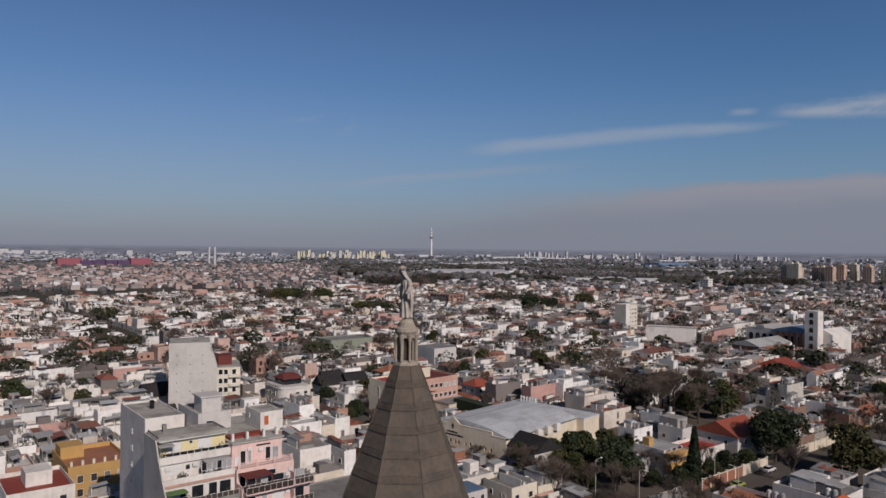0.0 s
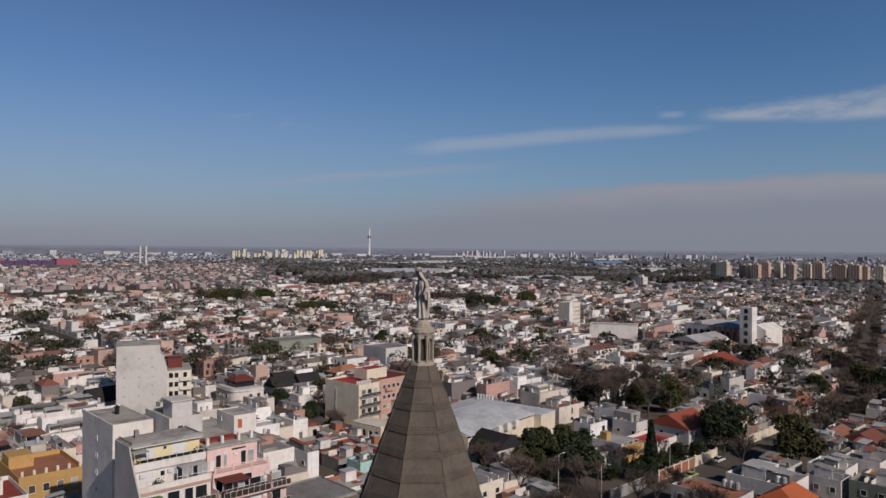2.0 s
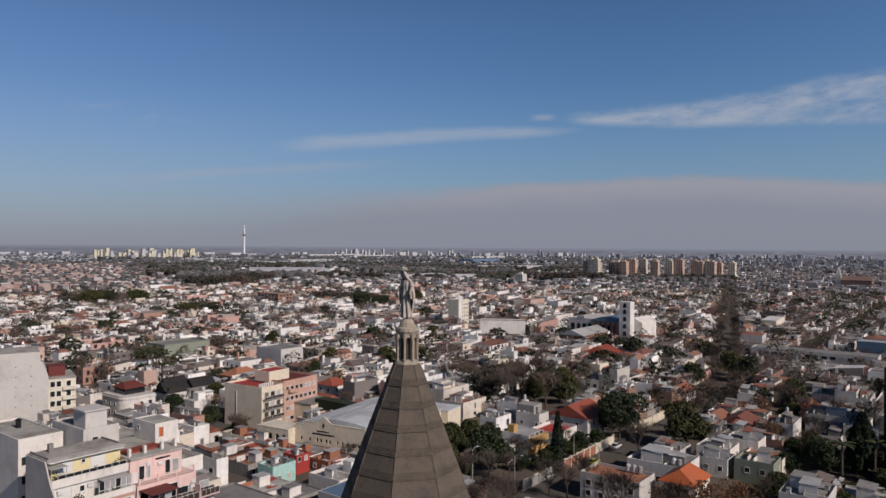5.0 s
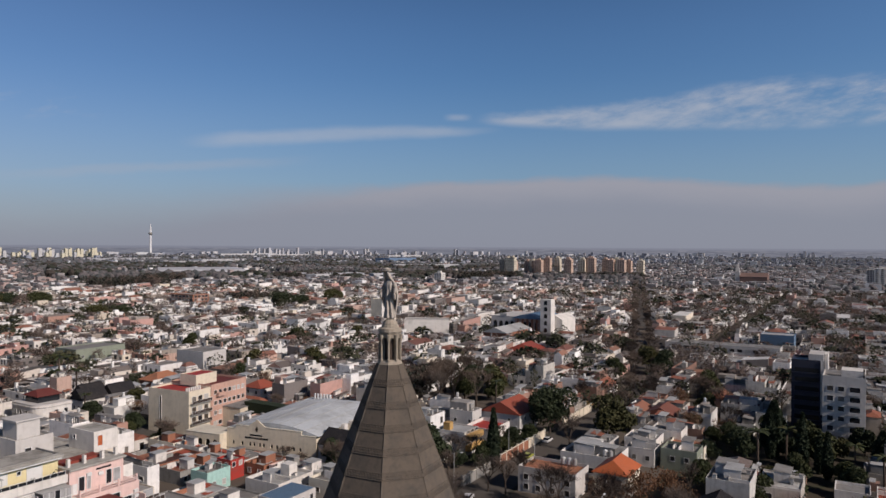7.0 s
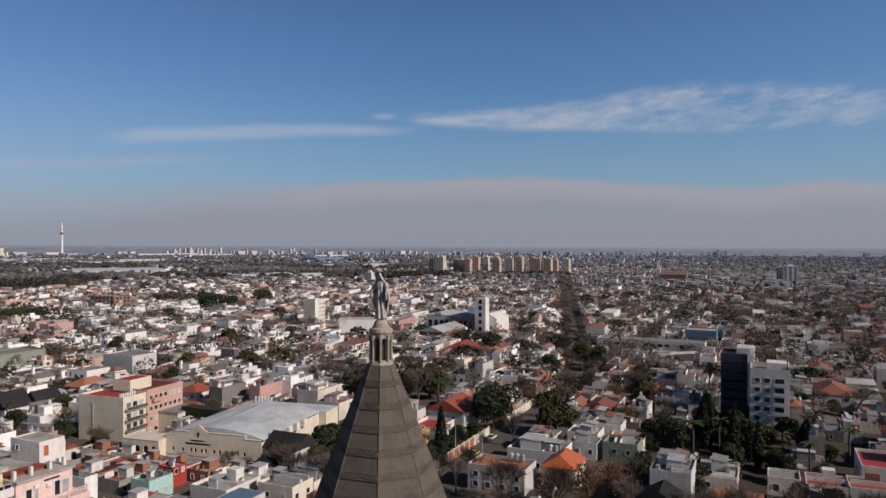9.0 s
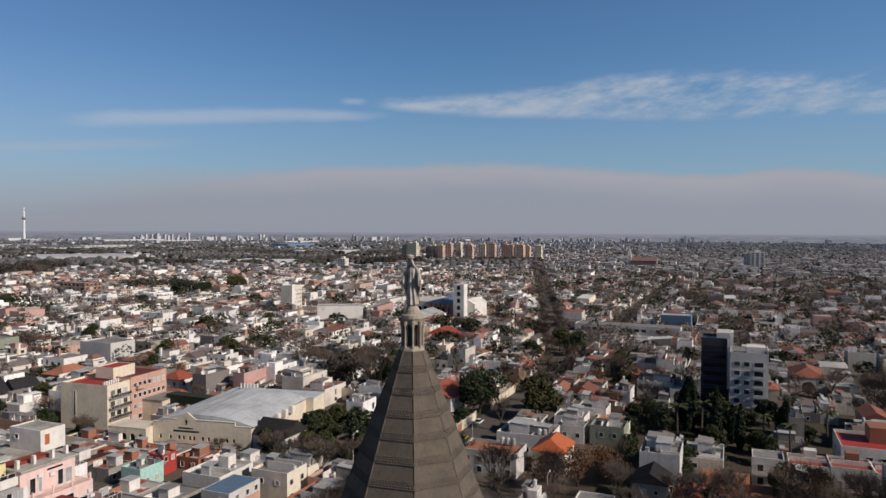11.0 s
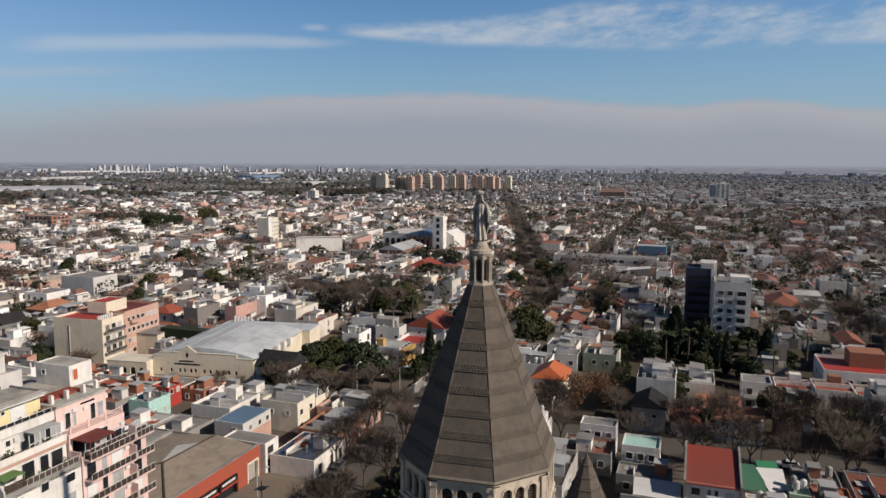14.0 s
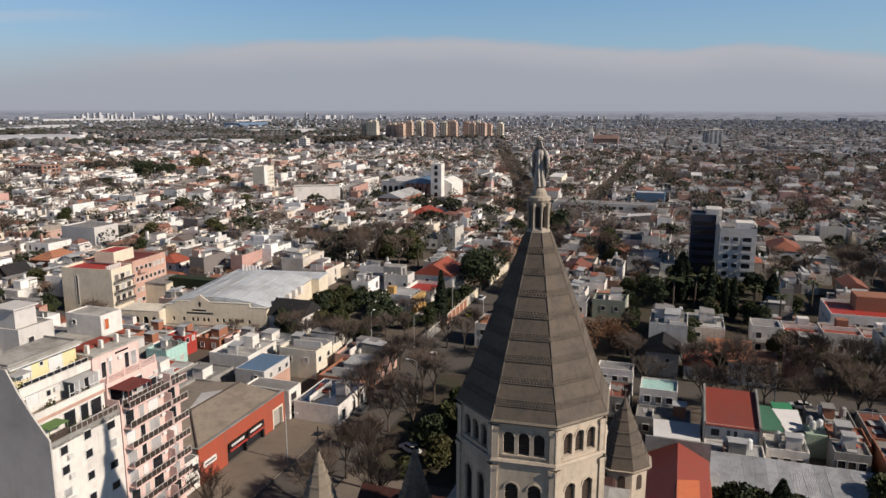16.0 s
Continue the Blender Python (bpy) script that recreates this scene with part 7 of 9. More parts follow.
    part("wall", boxes((-3.3, 0.6, -7.0, -3.7, 0, 4.3)), m_palegreen, r, "pale green rendered room")
    sheet_part("roof_sheet", [(106.4, 24.4, 5.6), (106.4, 22.2, 5.6), (100.2, 20.0, 3.8), (99.5, 24.3, 3.8)], m_greensheet, r, u0, v0, "dark green sloping roof sheet")
    sheet_part("roof_sheet", [(106.4, 22.1, 5.2), (107.4, 17.6, 5.1), (101.6, 17.2, 3.9), (99.8, 20.2, 3.9)], m_trim, r, u0, v0, "white sloping roof sheet")
    sheet_part("tarpaulin", [(111.6, 21.6, 4.5), (112.3, 18.2, 4.4), (108.6, 17.8, 3.9), (108.2, 21.4, 4.0)], m_tarp, r, u0, v0, "bright green tarpaulin over the yard")
    for x, y in ((-1.9, -4.8), (-1.0, -6.0), (0.0, -4.6)):
        water_tank_part(r, x, y, 4.3, 0.55, 1.2)
    take(99, 113, 16.5, 25)
    take(98, 104, 13.8, 17.4)
    u0, v0 = 95.8, 38.0
    r = thing("shed", "low lean-to shed with white corrugated sheet roof", "shed", site(u0, v0))
    part("wall", boxes((-2.2, 2.2, -3.6, 3.4, 0, 2.9)), m_concrete, r)
    sheet_part("roof_sheet", [(98.8, 41.9, 3.7), (98.8, 34.1, 3.7), (93.2, 34.0, 3.0), (93.2, 41.6, 3.0)], m_trim, r, u0, v0)
    for y in (-2.6, -1.4, 2.2):
        water_tank_part(r, -3.4, y, 0.9, 0.5, 1.1)
    part("tank_shelf", boxes((-4.2, -2.7, -3.4, 3.2, 0, 0.9)), m_concrete, r)
    take(91.5, 99, 33.8, 42.2)
    pitched_house("house", "pale blue house with terracotta tiled roof", 131.2, 138.2, 18.6, 27.8, 5.0, 6.9, m_palegrey, m_terra, [("u-", [-2.8, 0.4, 2.8], [0.8, 3.0], 1.4, 1.3)])
    take(130.5, 139, 18, 28.5)
    pitched_house("house", "grey gabled house with black slate roof", 130.8, 139.0, 38.0, 45.0, 5.6, 7.8, m_grey, m_slate, [("u-", [-1.2, 1.2], [3.4], 0.8, 0.9)])
    take(130, 139.6, 37.4, 45.6)
    # low white-roofed house with red banded parapets beyond the cross street
    r = flat_block("house", "long white house with red roof terraces", 170, 186, -16, 2, 6.6, m_white, m_redroof, [("u-", steps(-8, 8, 5), [0.8, 3.8], 1.4, 1.4), ("v+", [-4, 2], [3.6], 1.4, 1.4)], "house", 0.8)
    part("roof_room", boxes((0, 7, -6, 2, 6.6, 10.4)), m_brick, r)
    take(168, 188, -17, 3)
    for v0, v1, h in ((-12, -3.4, 4.6), (-3.2, 5.4, 5.0), (5.6, 13.8, 4.6)):
        r = flat_block("house", "white row house with red banded roof terrace", 158.6, 167.6, v0, v1, h, m_white, m_redtile, [("u-", [-2.4, 0.2, 2.6], [0.9], 1.2, 1.6)], "row house", 0.5)
        part("terrace_wall", boxes((-0.2, 0.0, -3.9, 3.9, h - 0.02, h + 1.0)), m_white, r)
        part("stair_room", boxes((1.2, 3.8, -2.0, 0.6, h - 0.02, h + 2.3)), m_brick if h > 4.8 else m_white, r)
    r = flat_block("house", "narrow white two-storey house with balcony", 154.6, 161.5, 15.0, 21.6, 6.2, m_white, m_deck, [("u-", [-1.8, 1.6], [0.8, 3.7], 1.2, 1.5)], "row house", 0.6)
    part("balcony", boxes((-4.5, -3.5, -2.8, 2.8, 3.0, 3.15), (-4.5, -4.4, -2.8, 2.8, 3.15, 4.0)), m_white, r)
    take(154, 168.4, -13, 22)
    pitched_house("house", "low house with red tiled gable roof", 131.2, 138.0, 30.2, 36.8, 3.2, 5.0, m_white, m_redtile, [("u-", [-1.8, 1.6], [0.8], 1.1, 1.3)])
    take(130.5, 138.6, 29.6, 37.2)
    pitched_house("house", "long low house with orange tiled roof", 142.0, 150.0, 22.6, 31.6, 3.4, 5.4, m_cream, m_terra, [("u-", [-2.6, 0, 2.6], [0.8], 1.1, 1.3)])
    take(141.5, 150.5, 22, 32)


make_right_side()


# ---------------------------------------------------------------- trees
def branch_tree(rng, height, spread, levels=3, first=0.3):
    """Trunk and limbs by splitting; returns the wood and the ends of the twigs."""
    bm = bmesh.new()
    ends = []

    def grow(p, d, length, r, level):
        q = p + d * length
        tube(bm, p, q, r, r * 0.62, 6 if level == 0 else (4 if level < 3 else 3))
        if level >= levels:
            ends.append((p, q, r * 0.62))
            return
        n = rng.choice((3, 4)) if level == 0 else 3
        a0 = rng.uniform(0, 6.28)
        for i in range(n):
            a = a0 + i * 6.28 / n + rng.uniform(-0.4, 0.4)
            side = Vector((math.cos(a), math.sin(a), 0))
            tilt = rng.uniform(0.35, 0.85) * spread
            nd = (d + side * tilt + Vector((0, 0, 0.15))).normalized()
            grow(p + d * length * rng.uniform(0.75, 1.0), nd, length * rng.uniform(0.62, 0.85), r * 0.6, level + 1)

    grow(Vector((0, 0, 0)), Vector((rng.uniform(-0.05, 0.05), rng.uniform(-0.05, 0.05), 1)).normalized(), height * first, height * 0.022, 0)
    return bm, ends




def bare_tree(seed, height=9.0):
    rng = random.Random(seed)
    root = thing("tree", "bare winter street tree with fine brown twigs", "tree", pose(0, 0, 0), "bare street trees")
    bm, ends = branch_tree(rng, height, 1.0, 3)
    part("trunk", bm, m_bark, root)
    V, F = [], []
    for p, q, r in ends:
        for _ in range(15):
            a = p.lerp(q, rng.uniform(0.1, 1.0))
            d = ((q - p).normalized() + Vector((rng.gauss(0, 0.55), rng.gauss(0, 0.55), rng.gauss(0.15, 0.45)))).normalized()
            e = a + d * rng.uniform(0.8, 2.1)
            n = d.orthogonal().normalized() * 0.034
            k = len(V)
            V += [a - n, a + n, e]
            F.append((k, k + 1, k + 2))
            for _ in range(3):
                m = a.lerp(e, rng.uniform(0.3, 0.9))
                d2 = (d + Vector((rng.gauss(0, 0.6), rng.gauss(0, 0.6), rng.gauss(0, 0.5)))).normalized()
                n2 = d2.orthogonal().normalized() * 0.027
                k = len(V)
                V += [m - n2, m + n2, m + d2 * rng.uniform(0.4, 0.9)]
                F.append((k, k + 1, k + 2))
    part("crown", mesh_py("crown", V, F, m_twig), None, root, "fine bare twigs")
    return root


def leafy_tree(seed, height, width, mat, label, dens=1.0, leaf=0.42, low=0.22, category="tree"):
    rng = random.Random(seed)
    root = thing("tree", label, category, pose(0, 0, 0))
    bm, ends = branch_tree(rng, height, 0.9, 2, 0.30)
    part("trunk", bm, m_bark, root)
    lobes = []
    for i in range(11):
        a = rng.uniform(0, 6.28)
        r = width * 0.5 * rng.uniform(0.15, 0.62)
        z = height * rng.uniform(low + 0.16, 0.86)
        k = width * rng.uniform(0.20, 0.32) * (1.05 - 0.35 * abs(z / height - 0.5))
        lobes.append((Vector((r * math.cos(a), r * math.sin(a), z)), k))
    pts = []
    for c, k in lobes:
        for _ in range(int(260 * dens)):
            d = Vector((rng.gauss(0, 1), rng.gauss(0, 1), rng.gauss(0, 1))).normalized()
            if d.z < -0.5 and rng.random() < 0.7:
                continue
            pts.append(c + Vector((d.x * k, d.y * k, d.z * k * 0.8)) * rng.uniform(0.72, 1.08))
    V, F = leaf_cards(rng, pts, leaf)
    part("crown", mesh_py("crown", V, F, mat), None, root, "")
    return root


def cypress_tree(seed, height, width):
    rng = random.Random(seed)
    root = thing("tree", "tall narrow dark cypress", "tree", pose(0, 0, 0))
    bm = bmesh.new()
    tube(bm, (0, 0, 0), (0, 0, height * 0.9), 0.22, 0.04, 6)
    part("trunk", bm, m_bark, root)
    pts = []
    for _ in range(2200):
        k = rng.random()
        z = height * (0.04 + 0.95 * k)
        r = width * 0.5 * min(1.0, (1 - k) * 1.7 + 0.08) * min(1.0, k * 6 + 0.35) * rng.uniform(0.7, 1.1)
        a = rng.uniform(0, 6.28)
        pts.append((r * math.cos(a), r * math.sin(a), z))
    V, F = leaf_cards(rng, pts, 0.20 + 0.075 * width)
    part("crown", mesh_py("crown", V, F, m_cypress), None, root)
    return root


def palm_tree(seed, height):
    rng = random.Random(seed)
    root = thing("palm_tree", "palm with arching green fronds", "palm", pose(0, 0, 0))
    bm = bmesh.new()
    tube(bm, (0, 0, 0), (0.2, 0.1, height), 0.28, 0.2, 8)
    part("trunk", bm, m_bark, root)
    for i in range(13):
        a = i * 2.4 + rng.uniform(-0.2, 0.2)
        up = rng.uniform(-0.1, 1.0)
        bm = bmesh.new()
        p = Vector((0.2, 0.1, height))
        d = Vector((math.cos(a), math.sin(a), up)).normalized()
        side = d.cross(Vector((0, 0, 1))).normalized()
        prev = None
        for k in range(6):
            w = 0.34 * math.sin(math.pi * (k + 0.6) / 6.2) + 0.04
            ring = [bm.verts.new(p - side * w - Vector((0, 0, w * 0.5))), bm.verts.new(p), bm.verts.new(p + side * w - Vector((0, 0, w * 0.5)))]
            if prev:
                bm.faces.new((prev[0], prev[1], ring[1], ring[0]))
                bm.faces.new((prev[1], prev[2], ring[2], ring[1]))
            prev = ring
            p = p + d * 0.55
            d = (d + Vector((0, 0, -0.27))).normalized()
        part("frond", bm, m_leaf, root)
    return root


def plant(proto, u, v, scale=1.0, turn=None, label="", z=0.0):
    x, y = world_xy(u, v)
    a = turn if turn is not None else (u * 37.1 + v * 17.3) % 360
    ob = copy_thing(proto, pose(x, y, z, 0, 0, a) @ Matrix.Diagonal((scale, scale, scale, 1)))
    if label:
        ob["label"] = label
    return ob


def drop_proto(ob):
    for o in (*ob.children_recursive, ob):
        bpy.data.objects.remove(o)


GARDEN, WINTER, PROTOS = [], [], []


def plant_trees():
    bare = [bare_tree(s, h) for s, h in ((11, 11.5), (12, 13.0), (13, 10.5))]
    rusty = leafy_tree(31, 8.0, 8.0, m_rusttwig, "tree with rusty brown winter leaves", 0.6, 0.22)
    round_ = leafy_tree(21, 13.0, 15.0, m_leaf, "large round dark evergreen tree", 2.2, 0.42)
    ever = leafy_tree(22, 9.5, 9.5, m_leaf, "dense dark green evergreen tree", 1.3, 0.40)
    ever2 = leafy_tree(23, 7.0, 7.5, m_leaf, "olive green garden tree", 1.0, 0.36)
    umbrella = leafy_tree(24, 11.0, 19.0, m_leaf, "broad dark umbrella-shaped tree", 1.6, 0.55, 0.45)
    cyp = cypress_tree(41, 13.5, 2.6)
    conif = cypress_tree(42, 12.0, 5.5)
    palm = palm_tree(51, 8.0)
    rng = random.Random(77)
    # bare trees along the main street, the cross street and the church square
    for u, v in ((92, 96.2), (97, 96.6), (101, 96.8), (106, 96.6), (111, 96.9), (116, 97.2), (48, 98)):
        plant(rng.choice(bare), u, v, rng.uniform(0.8, 1.1))
    for u in (60, 68, 77, 86, 95, 104, 112, 134, 141, 176, 204, 214, 226, 236):
        plant(rng.choice(bare), u, 87.2 + rng.uniform(-0.6, 0.6), rng.uniform(0.75, 1.1))
    for v in (-24, -12, -4, 4, 11, 22, 33, 44, 58, 70, 112, 184):
        plant(rng.choice(bare), 117.6 + rng.uniform(-0.5, 0.5), v, rng.uniform(0.8, 1.15))
        if v < 75:
            plant(rng.choice(bare), 131.5 + rng.uniform(-0.5, 1.5), v + 4, rng.uniform(0.9, 1.25))
    for u, v, k in ((123.5, 140, 0.55), (124.5, 146, 0.5), (122, 151, 0.35), (128, 124, 0.7), (126, 118, 0.8)):
        plant(rng.choice(bare), u, v, k)
    for u, v, k in ((141, 133.8, 1.0), (146, 133.5, 1.15), (152, 132.8, 1.1), (160, 131.5, 1.0)):
        plant(ever2, u, v, k, label="olive green tree beside the hall wall")
    for u, v, k in ((137, 133, 0.6), (120.5, 122, 1.0), (123.5, 128.5, 0.9), (121, 115, 1.0), (126, 110, 0.9)):
        plant(rng.choice(bare), u, v, k)
    plant(ever2, 126.5, 131.5, 0.75, label="olive green tree before the hall")
    for u, v, k in ((14, 300, 1.5), (20, 312, 1.6), (44, 268, 1.1), (60, 250, 1.0), (52, 290, 1.1), (206, 152, 1.5), (210, 144, 1.5), (214, 152, 1.6), (221, 156, 1.5), (228, 158, 1.5), (238, 152, 1.5), (212, 136, 1.3), (203, 146, 1.4), (212, 168, 1.4), (222, 172, 1.5), (230, 160, 1.2), (216, 180, 1.2), (134, 92, 0.8)):
        plant(rng.choice(bare), u, v, k)
    for u, v, k in ((57, 87, 0.8), (96, 91, 0.9), (73, 86, 0.9),
                    (120, -30, 1.1), (128, -18, 1.2), (133, -6, 1.1), (136, 12, 1.2), (129, 30, 1.0), (130, 34, 0.9), (142, 2, 1.0), (116, 30, 0.9), (128, 62, 0.9), (131, 76, 0.9), (116, -22, 1.2), (117, -8, 1.2), (116.5, 6, 1.15), (117, 15, 1.0), (131, -26, 1.3), (131.5, -14, 1.2), (131, 0, 1.2), (131.5, 7, 1.2), (130.5, 14, 1.1), (125, -34, 1.2), (112, -14, 1.0), (113, -26, 1.1)):
        plant(rng.choice(bare), u, v, k)
    for i in range(22):
        plant(rng.choice(bare), 134 + 6.2 * i + rng.uniform(-2, 2), rng.choice((-27.5, -17.0, -22)) + rng.uniform(-1, 1), rng.uniform(0.8, 1.2))
    for i in range(12):
        plant(rng.choice(bare), rng.choice((249, 258, 253)) + rng.uniform(-1, 1), -14 + 9 * i + rng.uniform(-2, 2), rng.uniform(0.8, 1.15))
    for u, v, k in ((66, 82, 1.1), (84, 82, 1.15), (101, 84, 1.2), (112, 90, 1.2), (108, 28, 1.0), (112, 33, 1.1), (115, 25, 1.15), (58, 78, 1.1), (106, 75, 1.0)):
        plant(rng.choice(bare), u, v, k)
    # avenue rows
    side = Vector((-AVED.y, AVED.x))
    for i in range(27):
        s = 4 + i * 14.0 + rng.uniform(-4, 4)
        for k in (-4.6, 4.6):
            p = AVE0 + AVED * s + side * (k + rng.uniform(-1, 1))
            copy_thing(rng.choice(bare), pose(p.x, p.y, 0, 0, 0, rng.uniform(0, 360)) @ Matrix.Diagonal((1, 1, 1, 1)) @ Matrix.Scale(rng.choice((0.75, 0.85, 0.95, 1.05)), 4))
    # evergreens
    plant(round_, 191, 99.5, 1.0)
    plant(ever, 194, 80.5, 1.35)
    plant(ever, 205, 84, 0.8)
    plant(ever, 140.5, 112, 1.15)
    for u, v, k in ((150, 102.5, 0.8), (157, 104, 0.75), (163, 101.5, 0.7), (145.5, 106, 0.7), (134, 121, 1.0), (131.5, 113, 0.7), (171, 103, 0.8), (178, 101, 0.8)):
        plant(ever2, u, v, k, label="dark evergreen shrub in the walled garden")
    for u, v, k in ((136, 104, 0.8), (148, 108.5, 0.8), (133.5, 108, 0.9), (166, 105.5, 0.7), (154, 106.5, 0.7)):
        plant(rng.choice(bare), u, v, k)
    plant(ever2, 129.5, 133.5, 1.1, label="clipped olive green tree on the pavement")
    plant(cyp, 152.5, 99.8, 1.12)
    for u, v, k in ((220, 145, 1.1), (229, 147, 1.15), (236, 140, 1.15), (223, 134, 0.85), (244, 146, 1.0)):
        plant(ever, u, v, k)
    for u, v, k in ((216, 130, 1.1), (226, 138, 1.3)):
        plant(palm, u, v, k)
    for u, v, k in ((136, 127.5, 0.9), (146, 126, 0.9), (150, 132, 1.0), (158, 127, 0.9), (168, 130, 0.8), (126, 208, 0.9), (120, 204, 0.8), (119.5, 187, 0.9), (145.5, 235, 1.1), (205, 205, 0.9), (170, 216, 1.0), (127, 232, 1.0)):
        plant(ever2, u, v, k)
    for u, v, k in ((218, 252, 1.1), (240, 234, 1.1), (196, 238, 0.9), (300, 300, 1.1), (330, 280, 1.0), (250, 330, 1.0), (310, 94, 1.2), (322, 104, 1.2), (290, 110, 1.0), (270, 66, 1.1)):
        plant(ever, u, v, k)
    for u, v, k in ((162, 300, 1.3), (145, 268, 1.35), (144.5, 280, 1.15), (156, 296, 1.5), (199, 300, 1.0), (130, 240, 0.9), (240, 222, 1.0), (236, 228, 1.0), (70, 300, 1.0), (58, 282, 1.1)):
        plant(palm, u, v, k)
    for u, v, k in ((205, 38, 1.1), (210, 30, 1.0), (199, 33, 1.1), (206, 22, 1.05), (212, 16, 1.0), (203, 12, 0.9), (214, 40, 0.8)):
        plant((cyp, ever2, ever, cyp, ever2, conif, ever2)[int(u + v) % 7], u, v, k * rng.uniform(0.8, 1.25))
    for u, v, k in ((196, 26, 0.9), (192, 44, 0.9), (200, 48, 0.8), (180, 30, 0.7)):
        plant(ever, u, v, k)
    plant(conif, 74.6, 23.8, 0.62)
    for u, v, k in ((165, 30, 0.8), (172, 18, 0.8), (146, -12, 0.8), (204, 54, 0.8), (216, 62, 0.9), (206, -8, 0.8)):
        plant(rng.choice((ever, ever2, ever2)), u, v, k * rng.uniform(0.8, 1.15))
    for u, v, k in ((151.5, 9, 1.0), (150, 15, 0.8), (180, 20, 0.9), (170, 36, 0.8), (186, 52, 0.8), (192, 8, 0.9), (153, 36, 0.8)):
        plant(ever if int(u + v) % 2 else ever2, u, v, k)
    for u, v, k in ((191, 30, 1.1), (184, 24, 0.9)):
        plant(cyp, u, v, k)
    plant(palm, 198, 2, 1.1)
    plant(palm, 190, 18, 1.0)
    plant(palm, 208, 10, 1.2)
    plant(palm, 186, 40, 1.2)
    plant(palm, 182, 12, 1.0)
    plant(cyp, 196, 38, 0.95)
    plant(cyp, 199, 37, 1.05)
    plant(cyp, 188, 26, 0.8)
    plant(palm, 194, 34, 1.15)
    for u, v, k in ((134, 64, 1.0), (139, 58, 1.1), (141, 50, 0.9), (146, 54, 1.0)):
        plant(rusty, u, v, k)
    for u, v, k in ((74.3, 29.6, 0.95), (74.6, 26.5, 0.85), (74.8, 20.5, 0.75), (80, 8.8, 1.05), (86, 6.5, 1.1), (91, 3.0, 1.0), (134, 30, 0.8), (66, 18, 0.7)):
        plant(ever2, u, v, k)
    for u, v, k in ((76, 75, 0.8), (82, 78, 0.95), (88, 76, 0.9), (93, 73, 0.85), (84, 71, 0.9), (79, 69, 0.8), (90, 69, 0.9), (97, 77, 0.8), (71, 78, 0.6), (99, 70, 0.85)):
        plant(ever2 if u % 3 else ever, u, v, k, label="dark evergreen in the church garden")
    for u, v, k in ((315, 510, 1.0), (330, 500, 0.9), (311, 650, 1.3), (330, 655, 1.2), (350, 640, 1.2), (470, 470, 1.2), (480, 455, 1.0), (545, 470, 1.1)):
        plant(umbrella, u, v, k)
    GARDEN.extend((ever2, ever, ever2, rusty, palm))
    WINTER.extend((*bare, rusty))
    PROTOS.extend((*bare, rusty, round_, ever, ever2, umbrella, cyp, conif, palm))
    take(200, 246, 127, 160)
    take(196, 216, 2, 44)
    take(174, 202, 20, 50)
    take(148, 153, 6, 17)
    take(174, 182, 6, 18)
    take(184, 200, 94, 106)
    take(131, 147, 46, 60)
    take(130, 155, 98, 104)
    take(140, 148, 110, 119)
    take(130, 160, 122, 131)
    take(56, 118, 66, 88)
    take(60, 76, 8, 30)
    take(78, 93, 0, 9)
    take(106, 118, 24, 37.5)


plant_trees()


# ---------------------------------------------------------------- fill of ordinary houses
VIEW = (-24.0, 6.0)


def seen(x, y, wide=0.0):
    a = math.degrees(math.atan2(x - VIEW[0], y - VIEW[1]))
    return -35 - wide < a < 69 + wide


def is_free(u0, u1, v0, v1):
    for a, b, c, d in TAKEN:
        if u0 < b and u1 > a and v0 < d and v1 > c:
            return False
    return True


def lots(u_lo, u_hi, v_lo, v_hi, rng):
    """Building plots of the blocks between the streets."""
    cols = [(a[1] + (2.2 if a[1] < 200 else -3.4), b[0] - (2.2 if b[0] < 200 else -3.4)) for a, b in zip(C_EDGES, C_EDGES[1:])]
    rows = [(a[1] + (2.2 if abs(a[1] - 40) < 80 else -1.4), b[0] - (2.2 if abs(b[0] - 40) < 80 else -1.4)) for a, b in zip(S_EDGES, S_EDGES[1:])]
    for u0, u1 in cols:
        for v0, v1 in rows:
            if u1 < u_lo or u0 > u_hi or v1 < v_lo or v0 > v_hi:
                continue
            v = v0
            while v < v1 - 4:
                dv = rng.uniform(7.5, 12.0)
                dv = min(dv, v1 - v)
                u = u0
                while u < u1 - 4:
                    du = min(rng.uniform(7.5, 15.0) if rng.random() < (0.92 if u0 < 260 else 0.68) else rng.uniform(17, 27), u1 - u)
                    yield u, u + du - 0.1, v, v + dv - 0.1
                    u += du
                v += dv


def pieces(u0, u1, v0, v1, rng, whole=0.42):
    """Splits a plot into one to three volumes of different height; a height of 0 is a patio."""
    def height():
        return rng.choices((0.0, 2.7, 3.2, 3.6, 5.7, 6.3, 8.6), (9, 17, 24, 15, 20, 11, 3))[0]

    k = rng.random()
    if k < whole:
        return [(u0, u1, v0, v1, max(height(), 2.9))]
    if k < 0.62:
        m = u0 + (u1 - u0) * rng.uniform(0.35, 0.65)
        return [(u0, m - 0.05, v0, v1, height()), (m, u1, v0, v1, max(2.8, height()))]
    if k < 0.85:
        m = v0 + (v1 - v0) * rng.uniform(0.35, 0.65)
        return [(u0, u1, v0, m - 0.05, max(2.8, height())), (u0, u1, m, v1, height())]
    m = u0 + (u1 - u0) * rng.uniform(0.4, 0.6)
    q = v0 + (v1 - v0) * rng.uniform(0.4, 0.6)
    return [(u0, m - 0.05, v0, v1, max(2.8, height())), (m, u1, v0, q - 0.05, height()), (m, u1, q, v1, height())]


